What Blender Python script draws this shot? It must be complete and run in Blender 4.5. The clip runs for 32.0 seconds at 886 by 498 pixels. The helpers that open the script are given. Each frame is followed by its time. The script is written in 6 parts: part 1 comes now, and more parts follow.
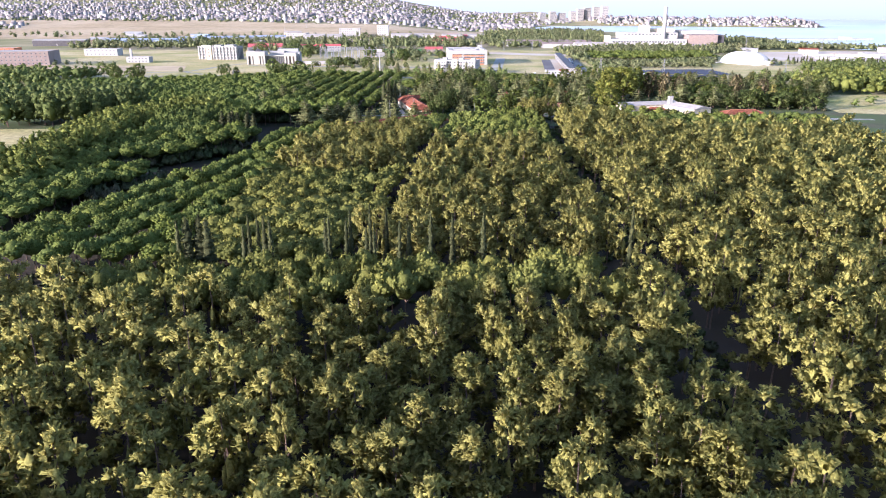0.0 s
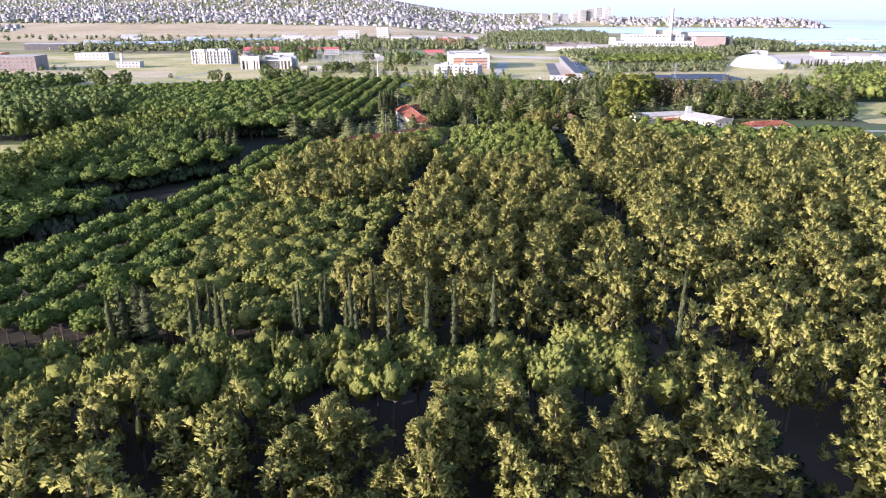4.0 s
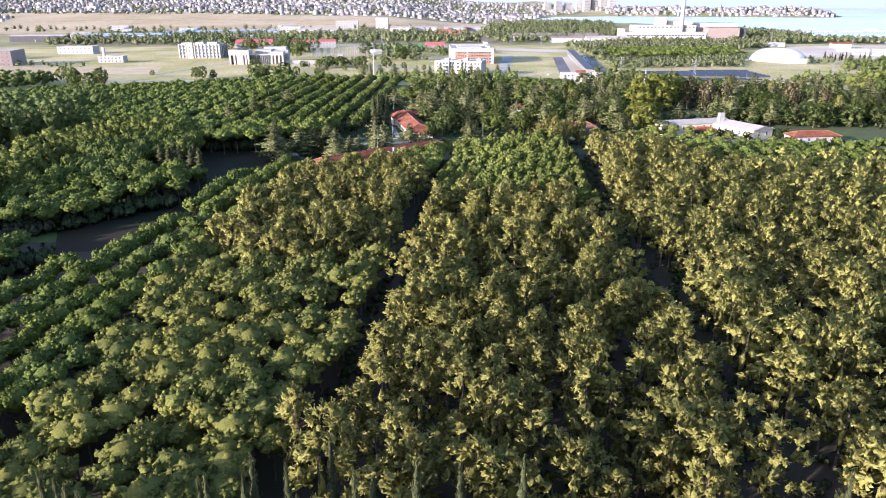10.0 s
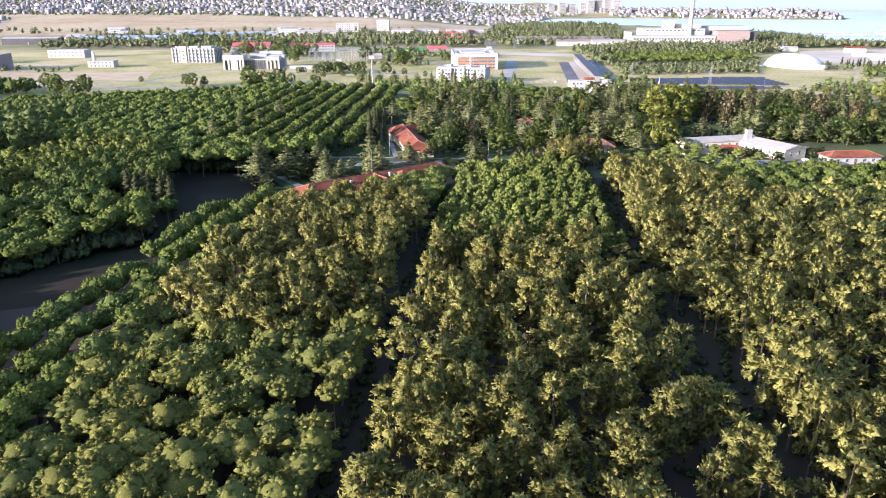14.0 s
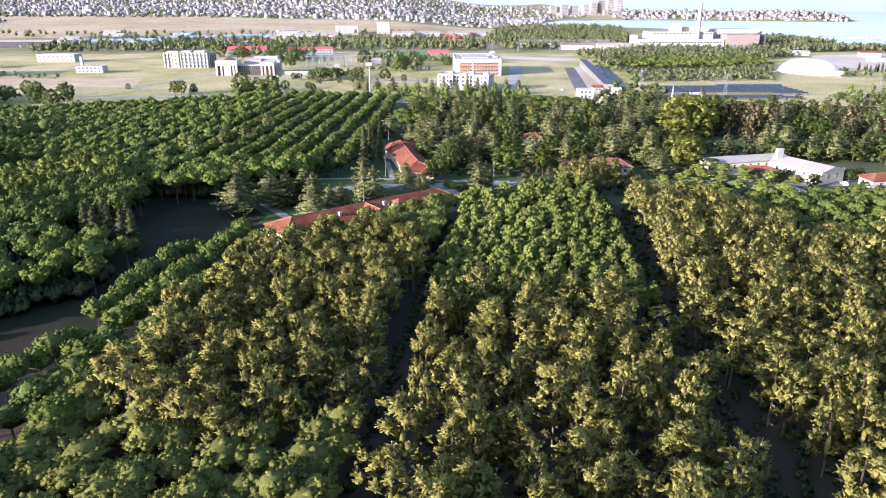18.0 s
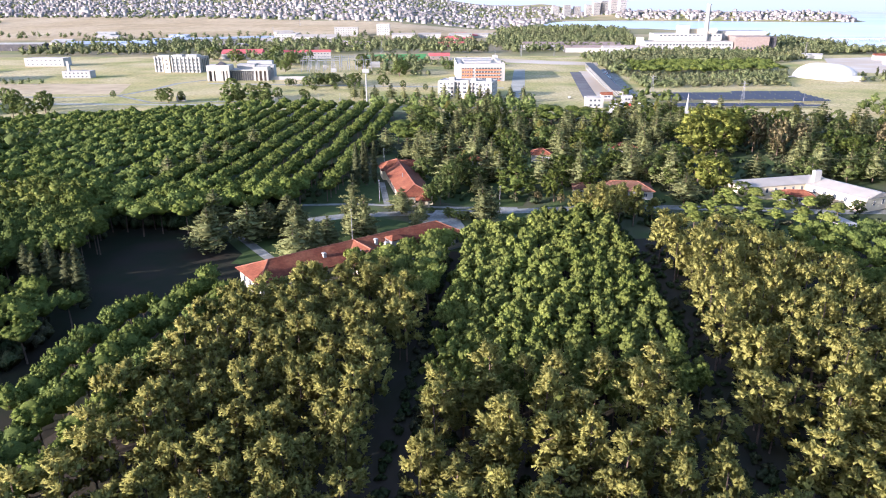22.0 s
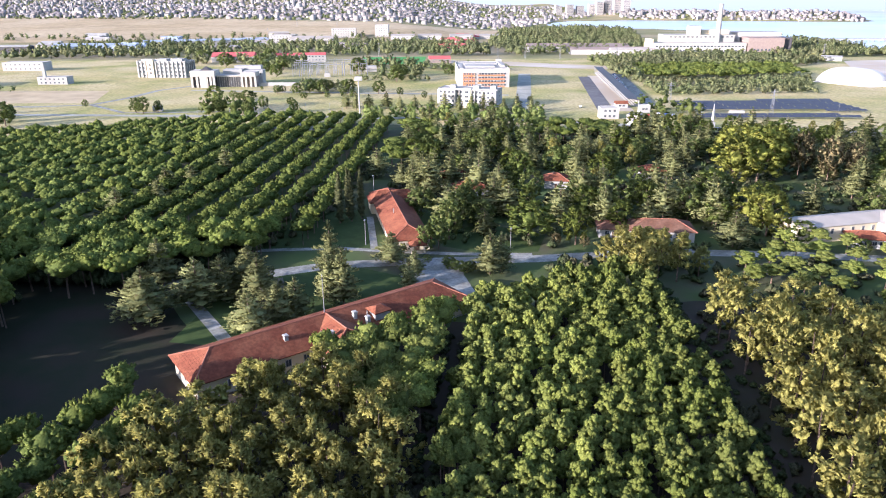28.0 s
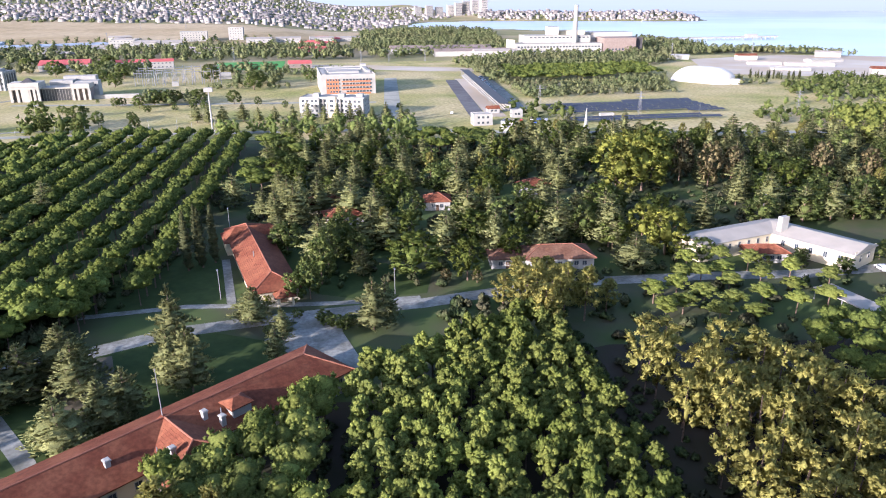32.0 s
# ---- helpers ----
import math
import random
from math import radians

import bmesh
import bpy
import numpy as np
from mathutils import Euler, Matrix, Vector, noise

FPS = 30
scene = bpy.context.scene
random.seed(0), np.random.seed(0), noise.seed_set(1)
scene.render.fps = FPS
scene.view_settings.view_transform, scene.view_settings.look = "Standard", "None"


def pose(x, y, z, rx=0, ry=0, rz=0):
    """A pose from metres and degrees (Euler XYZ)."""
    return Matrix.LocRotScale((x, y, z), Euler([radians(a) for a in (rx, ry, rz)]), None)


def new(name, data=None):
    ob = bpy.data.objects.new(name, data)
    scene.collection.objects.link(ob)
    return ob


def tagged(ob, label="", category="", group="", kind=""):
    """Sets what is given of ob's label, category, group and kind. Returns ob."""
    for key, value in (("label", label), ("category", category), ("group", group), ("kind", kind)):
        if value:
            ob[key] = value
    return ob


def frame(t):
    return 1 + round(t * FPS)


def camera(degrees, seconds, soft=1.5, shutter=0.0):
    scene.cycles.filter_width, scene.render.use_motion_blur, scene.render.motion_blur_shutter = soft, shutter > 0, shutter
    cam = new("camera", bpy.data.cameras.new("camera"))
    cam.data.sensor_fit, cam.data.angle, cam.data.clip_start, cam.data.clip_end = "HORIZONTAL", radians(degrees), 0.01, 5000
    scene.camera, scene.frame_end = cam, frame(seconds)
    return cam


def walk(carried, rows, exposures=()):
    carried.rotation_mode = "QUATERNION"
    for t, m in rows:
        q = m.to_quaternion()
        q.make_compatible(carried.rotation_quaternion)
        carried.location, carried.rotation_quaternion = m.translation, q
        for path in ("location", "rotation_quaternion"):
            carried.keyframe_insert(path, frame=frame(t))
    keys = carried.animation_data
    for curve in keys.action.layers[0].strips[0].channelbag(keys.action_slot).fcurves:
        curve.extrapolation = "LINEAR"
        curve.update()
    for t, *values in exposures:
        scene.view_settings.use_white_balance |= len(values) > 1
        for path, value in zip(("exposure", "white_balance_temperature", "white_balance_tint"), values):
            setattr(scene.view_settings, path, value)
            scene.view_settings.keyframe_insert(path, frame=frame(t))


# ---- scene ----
cam = camera(65.8, 32.0, soft=1.05)
METRES, EYE, TILT, LEAN, TURN = 240.0, 56.0, 5.308, 6.165, -2.195
ROWS = [
    (0.0, 0.0, 0.0, 0.0, 2.77, -25.07, -5.93),
    (0.5, -0.0005, 0.016, -0.0007, 2.78, -25.06, -5.92),
    (1.0, -0.001, 0.0319, -0.0015, 2.79, -25.06, -5.9),
    (1.5, -0.0016, 0.0479, -0.0024, 2.8, -25.04, -5.87),
    (2.0, -0.0022, 0.0638, -0.0032, 2.81, -25.03, -5.86),
    (2.5, -0.0028, 0.0797, -0.004, 2.82, -25.03, -5.83),
    (3.0, -0.0033, 0.0956, -0.0047, 2.82, -25.03, -5.81),
    (3.5, -0.0038, 0.1113, -0.0053, 2.83, -25.02, -5.79),
    (5.5, -0.0063, 0.1736, -0.0075, 2.85, -24.99, -5.75),
    (6.0, -0.0069, 0.1895, -0.0081, 2.86, -24.98, -5.73),
    (6.5, -0.0076, 0.2055, -0.0088, 2.87, -24.98, -5.73),
    (7.0, -0.0082, 0.2213, -0.0093, 2.88, -24.98, -5.72),
    (7.5, -0.0087, 0.2371, -0.0102, 2.88, -24.98, -5.7),
    (8.0, -0.0093, 0.2529, -0.0112, 2.89, -25.15, -5.7),
    (8.5, -0.0099, 0.2687, -0.0119, 2.9, -25.62, -5.67),
    (9.0, -0.0104, 0.2845, -0.0127, 2.91, -25.85, -5.67),
    (9.5, -0.011, 0.3004, -0.0135, 2.93, -25.89, -5.68),
    (10.0, -0.0117, 0.3162, -0.0142, 2.94, -25.89, -5.69),
    (10.5, -0.0124, 0.332, -0.0148, 2.97, -25.89, -5.71),
    (11.0, -0.0131, 0.3477, -0.0152, 2.99, -25.9, -5.7),
    (11.5, -0.0139, 0.3634, -0.0154, 3.01, -25.9, -5.7),
    (12.0, -0.0146, 0.3791, -0.0156, 3.04, -25.89, -5.72),
    (12.5, -0.0153, 0.3947, -0.016, 3.07, -25.87, -5.72),
    (13.0, -0.0161, 0.4102, -0.0164, 3.09, -25.87, -5.72),
    (13.5, -0.0168, 0.4257, -0.0169, 3.11, -25.86, -5.74),
    (14.0, -0.0175, 0.4411, -0.0174, 3.13, -25.86, -5.74),
    (14.5, -0.0182, 0.4566, -0.0178, 3.15, -25.84, -5.75),
    (16.5, -0.0212, 0.5181, -0.02, 3.21, -25.8, -5.74),
    (17.0, -0.0218, 0.5325, -0.0205, 3.22, -25.79, -5.74),
    (17.5, -0.0225, 0.5479, -0.0214, 3.24, -25.78, -5.74),
    (18.0, -0.023, 0.5634, -0.0222, 3.25, -25.78, -5.74),
    (18.5, -0.0237, 0.5787, -0.0229, 3.27, -25.77, -5.73),
    (19.0, -0.0243, 0.5942, -0.0235, 3.28, -25.77, -5.71),
    (19.5, -0.0249, 0.6098, -0.0241, 3.28, -25.77, -5.69),
    (20.0, -0.0255, 0.6253, -0.0246, 3.3, -25.78, -5.69),
    (20.5, -0.0261, 0.6408, -0.0251, 3.31, -25.78, -5.68),
    (21.0, -0.0268, 0.6562, -0.0254, 3.32, -25.79, -5.67),
    (21.5, -0.0275, 0.6715, -0.0256, 3.33, -25.79, -5.68),
    (22.0, -0.0282, 0.6869, -0.026, 3.34, -25.8, -5.68),
    (22.5, -0.0289, 0.7021, -0.0267, 3.34, -25.8, -5.69),
    (23.0, -0.0294, 0.7174, -0.028, 3.36, -25.8, -5.69),
    (23.5, -0.0299, 0.733, -0.0295, 3.35, -25.8, -5.7),
    (24.0, -0.0306, 0.7485, -0.0308, 3.34, -25.81, -5.68),
    (24.5, -0.0311, 0.7642, -0.0321, 3.34, -25.82, -5.67),
    (25.0, -0.0317, 0.7798, -0.0334, 3.33, -25.82, -5.65),
    (25.5, -0.0323, 0.7954, -0.0347, 3.35, -25.82, -5.65),
    (27.5, -0.0341, 0.8572, -0.04, 3.39, -25.85, -5.6),
    (28.0, -0.0347, 0.8728, -0.0415, 3.4, -25.84, -5.58),
    (28.5, -0.0352, 0.8883, -0.0429, 3.41, -25.84, -5.57),
    (29.0, -0.0358, 0.904, -0.0441, 3.4, -25.84, -5.58),
    (29.5, -0.0362, 0.9196, -0.0453, 3.24, -25.81, -5.59),
    (30.0, -0.0366, 0.9352, -0.0463, 2.43, -25.71, -5.68),
    (30.5, -0.0367, 0.9508, -0.0473, 0.79, -25.55, -5.84),
    (31.0, -0.0366, 0.9664, -0.0485, -2.21, -25.22, -6.12),
    (31.5, -0.0367, 0.982, -0.0496, -5.45, -24.87, -6.42),
    (32.0, -0.0367, 0.9977, -0.0508, -7.7, -24.6, -6.59),
]
walk(cam, [(t, pose(0, 0, EYE, TILT, LEAN, TURN) @ pose(METRES * x, METRES * y, METRES * z, 90 + pitch, roll, yaw)) for t, x, y, z, yaw, pitch, roll in ROWS],
     exposures=[(0.0, 1.80, 5330, 29.5), (12.0, 1.81, 5360, 27.0), (29.0, 1.80, 5400, 26.0), (32.0, 1.62, 5400, 26.0)])

# ---- light ----
SUN_DIR = Vector((0.84, 0.51, -0.235)).normalized()      # the way the sunlight travels
world = bpy.data.worlds.new("sky")
scene.world = world
world.use_nodes = True
wn = world.node_tree
sky = wn.nodes.new("ShaderNodeTexSky")
sky.sky_type = 'NISHITA'
sky.sun_disc = False
sky.sun_elevation = math.asin(-SUN_DIR.z)
sky.sun_rotation = math.atan2(-SUN_DIR.x, -SUN_DIR.y)
sky.air_density, sky.dust_density, sky.ozone_density = 1.0, 1.5, 1.2
bg = wn.nodes["Background"]
bg.inputs["Strength"].default_value = 0.15
wn.links.new(sky.outputs[0], bg.inputs["Color"])
sun = new("sun", bpy.data.lights.new("sun", 'SUN'))
sun.data.energy, sun.data.angle, sun.data.color = 4.9, radians(0.6), (1.0, 0.885, 0.73)
sun.matrix_world = Matrix.Translation((-300, -200, 300)) @ SUN_DIR.to_track_quat("-Z", "Y").to_matrix().to_4x4()

# ---- materials ----
def mat(name, c1, c2=None, scale=1.0, rough=0.85, metal=0.0, bump=0.0, bscale=None, c3=None, s3=0.1, trans=0.0, island=0.0, obj=0.0, spec=0.1, grain_gaps=0.0, gscale=3.0, bdist=0.1):
    m = bpy.data.materials.new(name)
    m.use_nodes = True
    nt = m.node_tree
    p = nt.nodes["Principled BSDF"]
    p.inputs["Roughness"].default_value, p.inputs["Metallic"].default_value = rough, metal
    p.inputs["Specular IOR Level"].default_value = spec
    if c2 is None:
        c2 = tuple(v * 0.8 for v in c1)
    geo = nt.nodes.new("ShaderNodeNewGeometry")
    nz = nt.nodes.new("ShaderNodeTexNoise")
    nz.inputs["Scale"].default_value, nz.inputs["Detail"].default_value = scale, 6
    nt.links.new(geo.outputs["Position"], nz.inputs["Vector"])
    ramp = nt.nodes.new("ShaderNodeValToRGB")
    ramp.color_ramp.elements[0].position, ramp.color_ramp.elements[1].position = 0.32, 0.68
    ramp.color_ramp.elements[0].color, ramp.color_ramp.elements[1].color = (*c1, 1), (*c2, 1)
    nt.links.new(nz.outputs["Fac"], ramp.inputs[0])
    col = ramp.outputs[0]
    if c3 is not None:
        n3 = nt.nodes.new("ShaderNodeTexNoise")
        n3.inputs["Scale"].default_value, n3.inputs["Detail"].default_value = s3, 4
        nt.links.new(geo.outputs["Position"], n3.inputs["Vector"])
        r3 = nt.nodes.new("ShaderNodeValToRGB")
        r3.color_ramp.elements[0].position, r3.color_ramp.elements[1].position = 0.42, 0.62
        nt.links.new(n3.outputs["Fac"], r3.inputs[0])
        mx = nt.nodes.new("ShaderNodeMix")
        mx.data_type = 'RGBA'
        nt.links.new(r3.outputs[0], mx.inputs[0])
        nt.links.new(col, mx.inputs[6])
        mx.inputs[7].default_value = (*c3, 1)
        col = mx.outputs[2]
    # random tone; on crowns it paints the shaded gaps between tufts
    if grain_gaps:
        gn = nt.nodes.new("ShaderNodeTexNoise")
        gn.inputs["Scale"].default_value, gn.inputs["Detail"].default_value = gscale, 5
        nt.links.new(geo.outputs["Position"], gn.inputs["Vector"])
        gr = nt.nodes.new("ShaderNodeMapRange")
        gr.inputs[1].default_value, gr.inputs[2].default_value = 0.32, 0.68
        gr.inputs[3].default_value, gr.inputs[4].default_value = 1 - grain_gaps, 1 + grain_gaps
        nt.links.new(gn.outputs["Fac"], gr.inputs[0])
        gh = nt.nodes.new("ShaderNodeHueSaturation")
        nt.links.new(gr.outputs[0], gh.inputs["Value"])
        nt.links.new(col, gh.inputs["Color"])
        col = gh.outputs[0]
    for amount, source in ((island, geo.outputs["Random Per Island"]), (obj, None)):
        if amount:
            if source is None:
                source = nt.nodes.new("ShaderNodeObjectInfo").outputs["Random"]
            mr = nt.nodes.new("ShaderNodeMapRange")
            mr.inputs[3].default_value, mr.inputs[4].default_value = 1 - amount, 1 + amount
            nt.links.new(source, mr.inputs[0])
            hs = nt.nodes.new("ShaderNodeHueSaturation")
            nt.links.new(mr.outputs[0], hs.inputs["Value"])
            nt.links.new(col, hs.inputs["Color"])
            col = hs.outputs[0]
    nt.links.new(col, p.inputs["Base Color"])
    if bump:
        bn = nt.nodes.new("ShaderNodeTexNoise")
        bn.inputs["Scale"].default_value, bn.inputs["Detail"].default_value = bscale or scale * 4, 4
        nt.links.new(geo.outputs["Position"], bn.inputs["Vector"])
        bp = nt.nodes.new("ShaderNodeBump")
        bp.inputs["Strength"].default_value, bp.inputs["Distance"].default_value = bump, bdist
        nt.links.new(bn.outputs["Fac"], bp.inputs["Height"])
        nt.links.new(bp.outputs[0], p.inputs["Normal"])
    if trans:
        tr = nt.nodes.new("ShaderNodeBsdfTranslucent")
        nt.links.new(col, tr.inputs["Color"])
        ms = nt.nodes.new("ShaderNodeMixShader")
        ms.inputs[0].default_value = trans
        nt.links.new(p.outputs[0], ms.inputs[1])
        nt.links.new(tr.outputs[0], ms.inputs[2])
        nt.links.new(ms.outputs[0], nt.nodes["Material Output"].inputs["Surface"])
    return m


# crown colours carry the shade between tufts as fine noise
BRUTIA = mat("needles_olive", (0.302, 0.28, 0.074), (0.352, 0.32, 0.088), 0.35, 0.9, grain_gaps=0.26, gscale=3.6, bump=0.3, bscale=3.0, bdist=0.3, trans=0.52, island=0.09, obj=0.12, c3=(0.285, 0.27, 0.072), s3=0.06, spec=0.1)
STONE = mat("needles_green", (0.162, 0.2, 0.038), (0.238, 0.258, 0.056), 0.16, 0.9, grain_gaps=0.26, gscale=3.6, bump=0.3, bscale=3.0, bdist=0.3, trans=0.52, island=0.09, obj=0.2, c3=(0.17, 0.192, 0.046), s3=0.07, spec=0.1)
OLIVE = mat("needles_yellow_olive", (0.176, 0.182, 0.04), (0.252, 0.238, 0.052), 0.12, 0.9, grain_gaps=0.26, gscale=3.6, bump=0.3, bscale=3.0, bdist=0.3, trans=0.52, island=0.09, obj=0.2, c3=(0.165, 0.176, 0.042), s3=0.09, spec=0.1)
UMBRELLA = mat("needles_deep_green", (0.11, 0.142, 0.026), (0.156, 0.178, 0.037), 0.3, 0.9, grain_gaps=0.26, gscale=3.6, bump=0.3, bscale=3.0, bdist=0.3, trans=0.52, island=0.09, obj=0.2, c3=(0.13, 0.165, 0.04), s3=0.07, spec=0.1)
SHRUB = mat("undergrowth_leaves", (0.04, 0.06, 0.02), (0.065, 0.08, 0.03), 0.25, 0.95, grain_gaps=0.4, gscale=2.6, bump=1.0, bscale=2.2, bdist=0.4, trans=0.1, island=0.1, c3=(0.07, 0.065, 0.035), s3=0.1, spec=0.05)
CYPRESS = mat("cypress_leaves", (0.0446, 0.0504, 0.0202), (0.0648, 0.0684, 0.0274), 0.5, 0.9, grain_gaps=0.26, gscale=3.6, bump=0.3, bscale=3.0, bdist=0.3, trans=0.3, island=0.1, obj=0.2, spec=0.1)
CEDAR = mat("cedar_needles", (0.165, 0.178, 0.068), (0.22, 0.224, 0.088), 0.4, 0.9, grain_gaps=0.26, gscale=3.6, bump=0.3, bscale=3.0, bdist=0.3, trans=0.42, island=0.1, obj=0.25, spec=0.1)
BROAD = mat("leaves_green", (0.118, 0.158, 0.04), (0.178, 0.205, 0.06), 0.3, 0.85, grain_gaps=0.26, gscale=3.6, bump=0.3, bscale=3.0, bdist=0.3, trans=0.52, island=0.09, obj=0.25, spec=0.15)
# leaf colour made paler and greyer to paint in distance haze
FARLEAF = mat("hazed_leaves", (0.125, 0.152, 0.06), (0.175, 0.19, 0.08), 0.05, 0.9, grain_gaps=0.3, gscale=0.8, bump=0.8, bscale=1.5, bdist=0.8, trans=0.35, island=0.10, c3=(0.15, 0.155, 0.072), s3=0.012, spec=0.05)
YELLOW = mat("leaves_yellow_green", (0.215, 0.24, 0.042), (0.275, 0.275, 0.055), 0.25, 0.85, grain_gaps=0.26, gscale=3.6, bump=0.3, bscale=3.0, bdist=0.3, trans=0.52, island=0.09, obj=0.2, spec=0.15)
GROVE = mat("leaves_light_green", (0.15, 0.18, 0.04), (0.21, 0.225, 0.05), 0.2, 0.85, grain_gaps=0.26, gscale=3.6, bump=0.3, bscale=3.0, bdist=0.3, trans=0.52, island=0.12, spec=0.1)
DRYLEAF = mat("leaves_brown", (0.15, 0.122, 0.062), (0.195, 0.165, 0.075), 0.3, 0.9, grain_gaps=0.26, gscale=3.6, bump=0.3, bscale=3.0, bdist=0.3, trans=0.42, island=0.1, obj=0.2, spec=0.1)
BARK = mat("bark", (0.11, 0.075, 0.05), (0.17, 0.12, 0.085), 2.0, 0.95, bump=0.4)
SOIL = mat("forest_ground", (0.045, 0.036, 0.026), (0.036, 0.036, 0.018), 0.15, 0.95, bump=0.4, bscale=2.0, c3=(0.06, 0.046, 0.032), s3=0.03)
LAND = mat("dry_grassland", (0.19, 0.17, 0.075), (0.125, 0.14, 0.05), 0.02, 0.95, bump=0.3, bscale=0.6, c3=(0.27, 0.22, 0.125), s3=0.006)
MEADOW = mat("meadow_grass", (0.33, 0.272, 0.115), (0.188, 0.198, 0.055), 0.026, 0.95, bump=0.4, bscale=0.8, c3=(0.37, 0.305, 0.155), s3=0.012, grain_gaps=0.28, gscale=0.45)
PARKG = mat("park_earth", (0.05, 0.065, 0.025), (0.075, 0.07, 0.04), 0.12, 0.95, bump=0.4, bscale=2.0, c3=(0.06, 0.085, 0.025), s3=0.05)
# grass colour lowered to include the tree shade on the lawns
LAWN = mat("lawn_grass_shade", (0.032, 0.05, 0.014), (0.048, 0.068, 0.019), 0.4, 0.95, bump=0.3, bscale=4.0)
# turf colour darkened to hold the tree shade over the clearing
SHADETURF = mat("turf_with_shade", (0.014, 0.0189, 0.0077), (0.021, 0.0203, 0.0105), 0.2, 0.95, bump=0.3, bscale=3.0, c3=(0.0252, 0.0196, 0.0126), s3=0.06)
TAN = mat("dry_hillside", (0.34, 0.262, 0.145), (0.26, 0.2, 0.108), 0.012, 0.95, c3=(0.36, 0.285, 0.17), s3=0.005, grain_gaps=0.15, gscale=0.08)
ASPHALT = mat("asphalt", (0.255, 0.25, 0.20), (0.31, 0.305, 0.25), 0.4, 0.9, bump=0.15, c3=(0.21, 0.206, 0.165), s3=0.08)
DARKASPH = mat("dark_asphalt", (0.105, 0.10, 0.10), (0.135, 0.13, 0.125), 0.3, 0.9, bump=0.15, c3=(0.09, 0.085, 0.085), s3=0.08)
PAVING = mat("pale_paving", (0.21, 0.208, 0.18), (0.27, 0.265, 0.225), 0.3, 0.9, c3=(0.15, 0.148, 0.12), s3=0.2, grain_gaps=0.2, gscale=1.2)
EARTH = mat("trodden_earth", (0.13, 0.105, 0.075), (0.10, 0.085, 0.055), 0.3, 0.95, bump=0.3, c3=(0.085, 0.085, 0.045), s3=0.2)
SAND = mat("bare_sandy_ground", (0.38, 0.315, 0.225), (0.31, 0.255, 0.185), 0.02, 0.95, c3=(0.42, 0.375, 0.31), s3=0.01)
WHITE = mat("white_paint", (0.315, 0.303, 0.268), (0.275, 0.263, 0.234), 0.3, 0.8)
CREAM = mat("cream_render", (0.54, 0.46, 0.31), (0.48, 0.41, 0.28), 0.5, 0.85)
GREYC = mat("grey_concrete", (0.32, 0.308, 0.268), (0.26, 0.25, 0.22), 0.15, 0.9)
CREAMW = mat("pale_stone", (0.375, 0.345, 0.285), (0.32, 0.295, 0.245), 0.3, 0.85)
GLASSD = mat("dark_glazing", (0.045, 0.045, 0.045), (0.07, 0.068, 0.065), 0.4, 0.3, spec=0.4)
ORANGE = mat("orange_cladding", (0.38, 0.15, 0.07), (0.33, 0.13, 0.065), 0.4, 0.7)
DARK = mat("dark_cladding", (0.055, 0.052, 0.052), (0.075, 0.07, 0.068), 0.3, 0.6)
BROWNW = mat("brown_brick_wall", (0.185, 0.145, 0.122), (0.225, 0.18, 0.152), 0.4, 0.9)
METALR = mat("pale_metal_roof", (0.31, 0.278, 0.23), (0.26, 0.235, 0.195), 0.25, 0.6, bump=0.1)
REDROOF = mat("red_metal_roof", (0.42, 0.10, 0.09), (0.36, 0.09, 0.08), 0.2, 0.7)
BLUEG = mat("grey_blue_roof", (0.22, 0.27, 0.33), (0.28, 0.32, 0.36), 0.1, 0.6)
STEEL = mat("galvanised_steel", (0.24, 0.24, 0.24), (0.19, 0.19, 0.19), 1.0, 0.6, metal=0.4)
WOODD = mat("dark_wood", (0.07, 0.045, 0.03), (0.10, 0.065, 0.04), 1.5, 0.7)
SOLAR = mat("solar_panel", (0.028, 0.03, 0.038), (0.04, 0.042, 0.05), 0.5, 0.5, spec=0.15)
TENT = mat("white_membrane", (0.4, 0.393, 0.36), (0.365, 0.358, 0.33), 0.1, 0.6)
TURF = mat("green_pitch", (0.06, 0.20, 0.05), (0.08, 0.24, 0.06), 0.05, 0.95)
# town walls and roofs kept close in tone, haze put into the colours
HOUSEW = mat("house_walls_hazed", (0.24, 0.226, 0.205), (0.2, 0.188, 0.168), 0.01, 0.85, island=0.35, obj=0.2)
HOUSER = mat("house_roofs_hazed", (0.255, 0.205, 0.18), (0.275, 0.238, 0.212), 0.02, 0.85, island=0.3, obj=0.25)
GLASS = mat("window_glass", (0.03, 0.04, 0.05), (0.05, 0.06, 0.07), 0.5, 0.12, spec=0.6)


def tiles_mat():
    """Clay tiles in level courses."""
    m = mat("clay_tiles", (0.15, 0.05, 0.026), (0.115, 0.037, 0.02), 0.8, 0.85, c3=(0.175, 0.066, 0.034), s3=0.25, grain_gaps=0.2, gscale=1.5)
    nt = m.node_tree
    geo, p = nt.nodes.new("ShaderNodeNewGeometry"), nt.nodes["Principled BSDF"]
    wv = nt.nodes.new("ShaderNodeTexWave")
    wv.bands_direction, wv.wave_profile = 'Z', 'SAW'
    wv.inputs["Scale"].default_value, wv.inputs["Distortion"].default_value = 1.4, 0.25
    nt.links.new(geo.outputs["Position"], wv.inputs["Vector"])
    bp = nt.nodes.new("ShaderNodeBump")
    bp.inputs["Strength"].default_value, bp.inputs["Distance"].default_value = 0.9, 0.12
    nt.links.new(wv.outputs["Fac"], bp.inputs["Height"])
    nt.links.new(bp.outputs[0], p.inputs["Normal"])
    return m


TILES = tiles_mat()
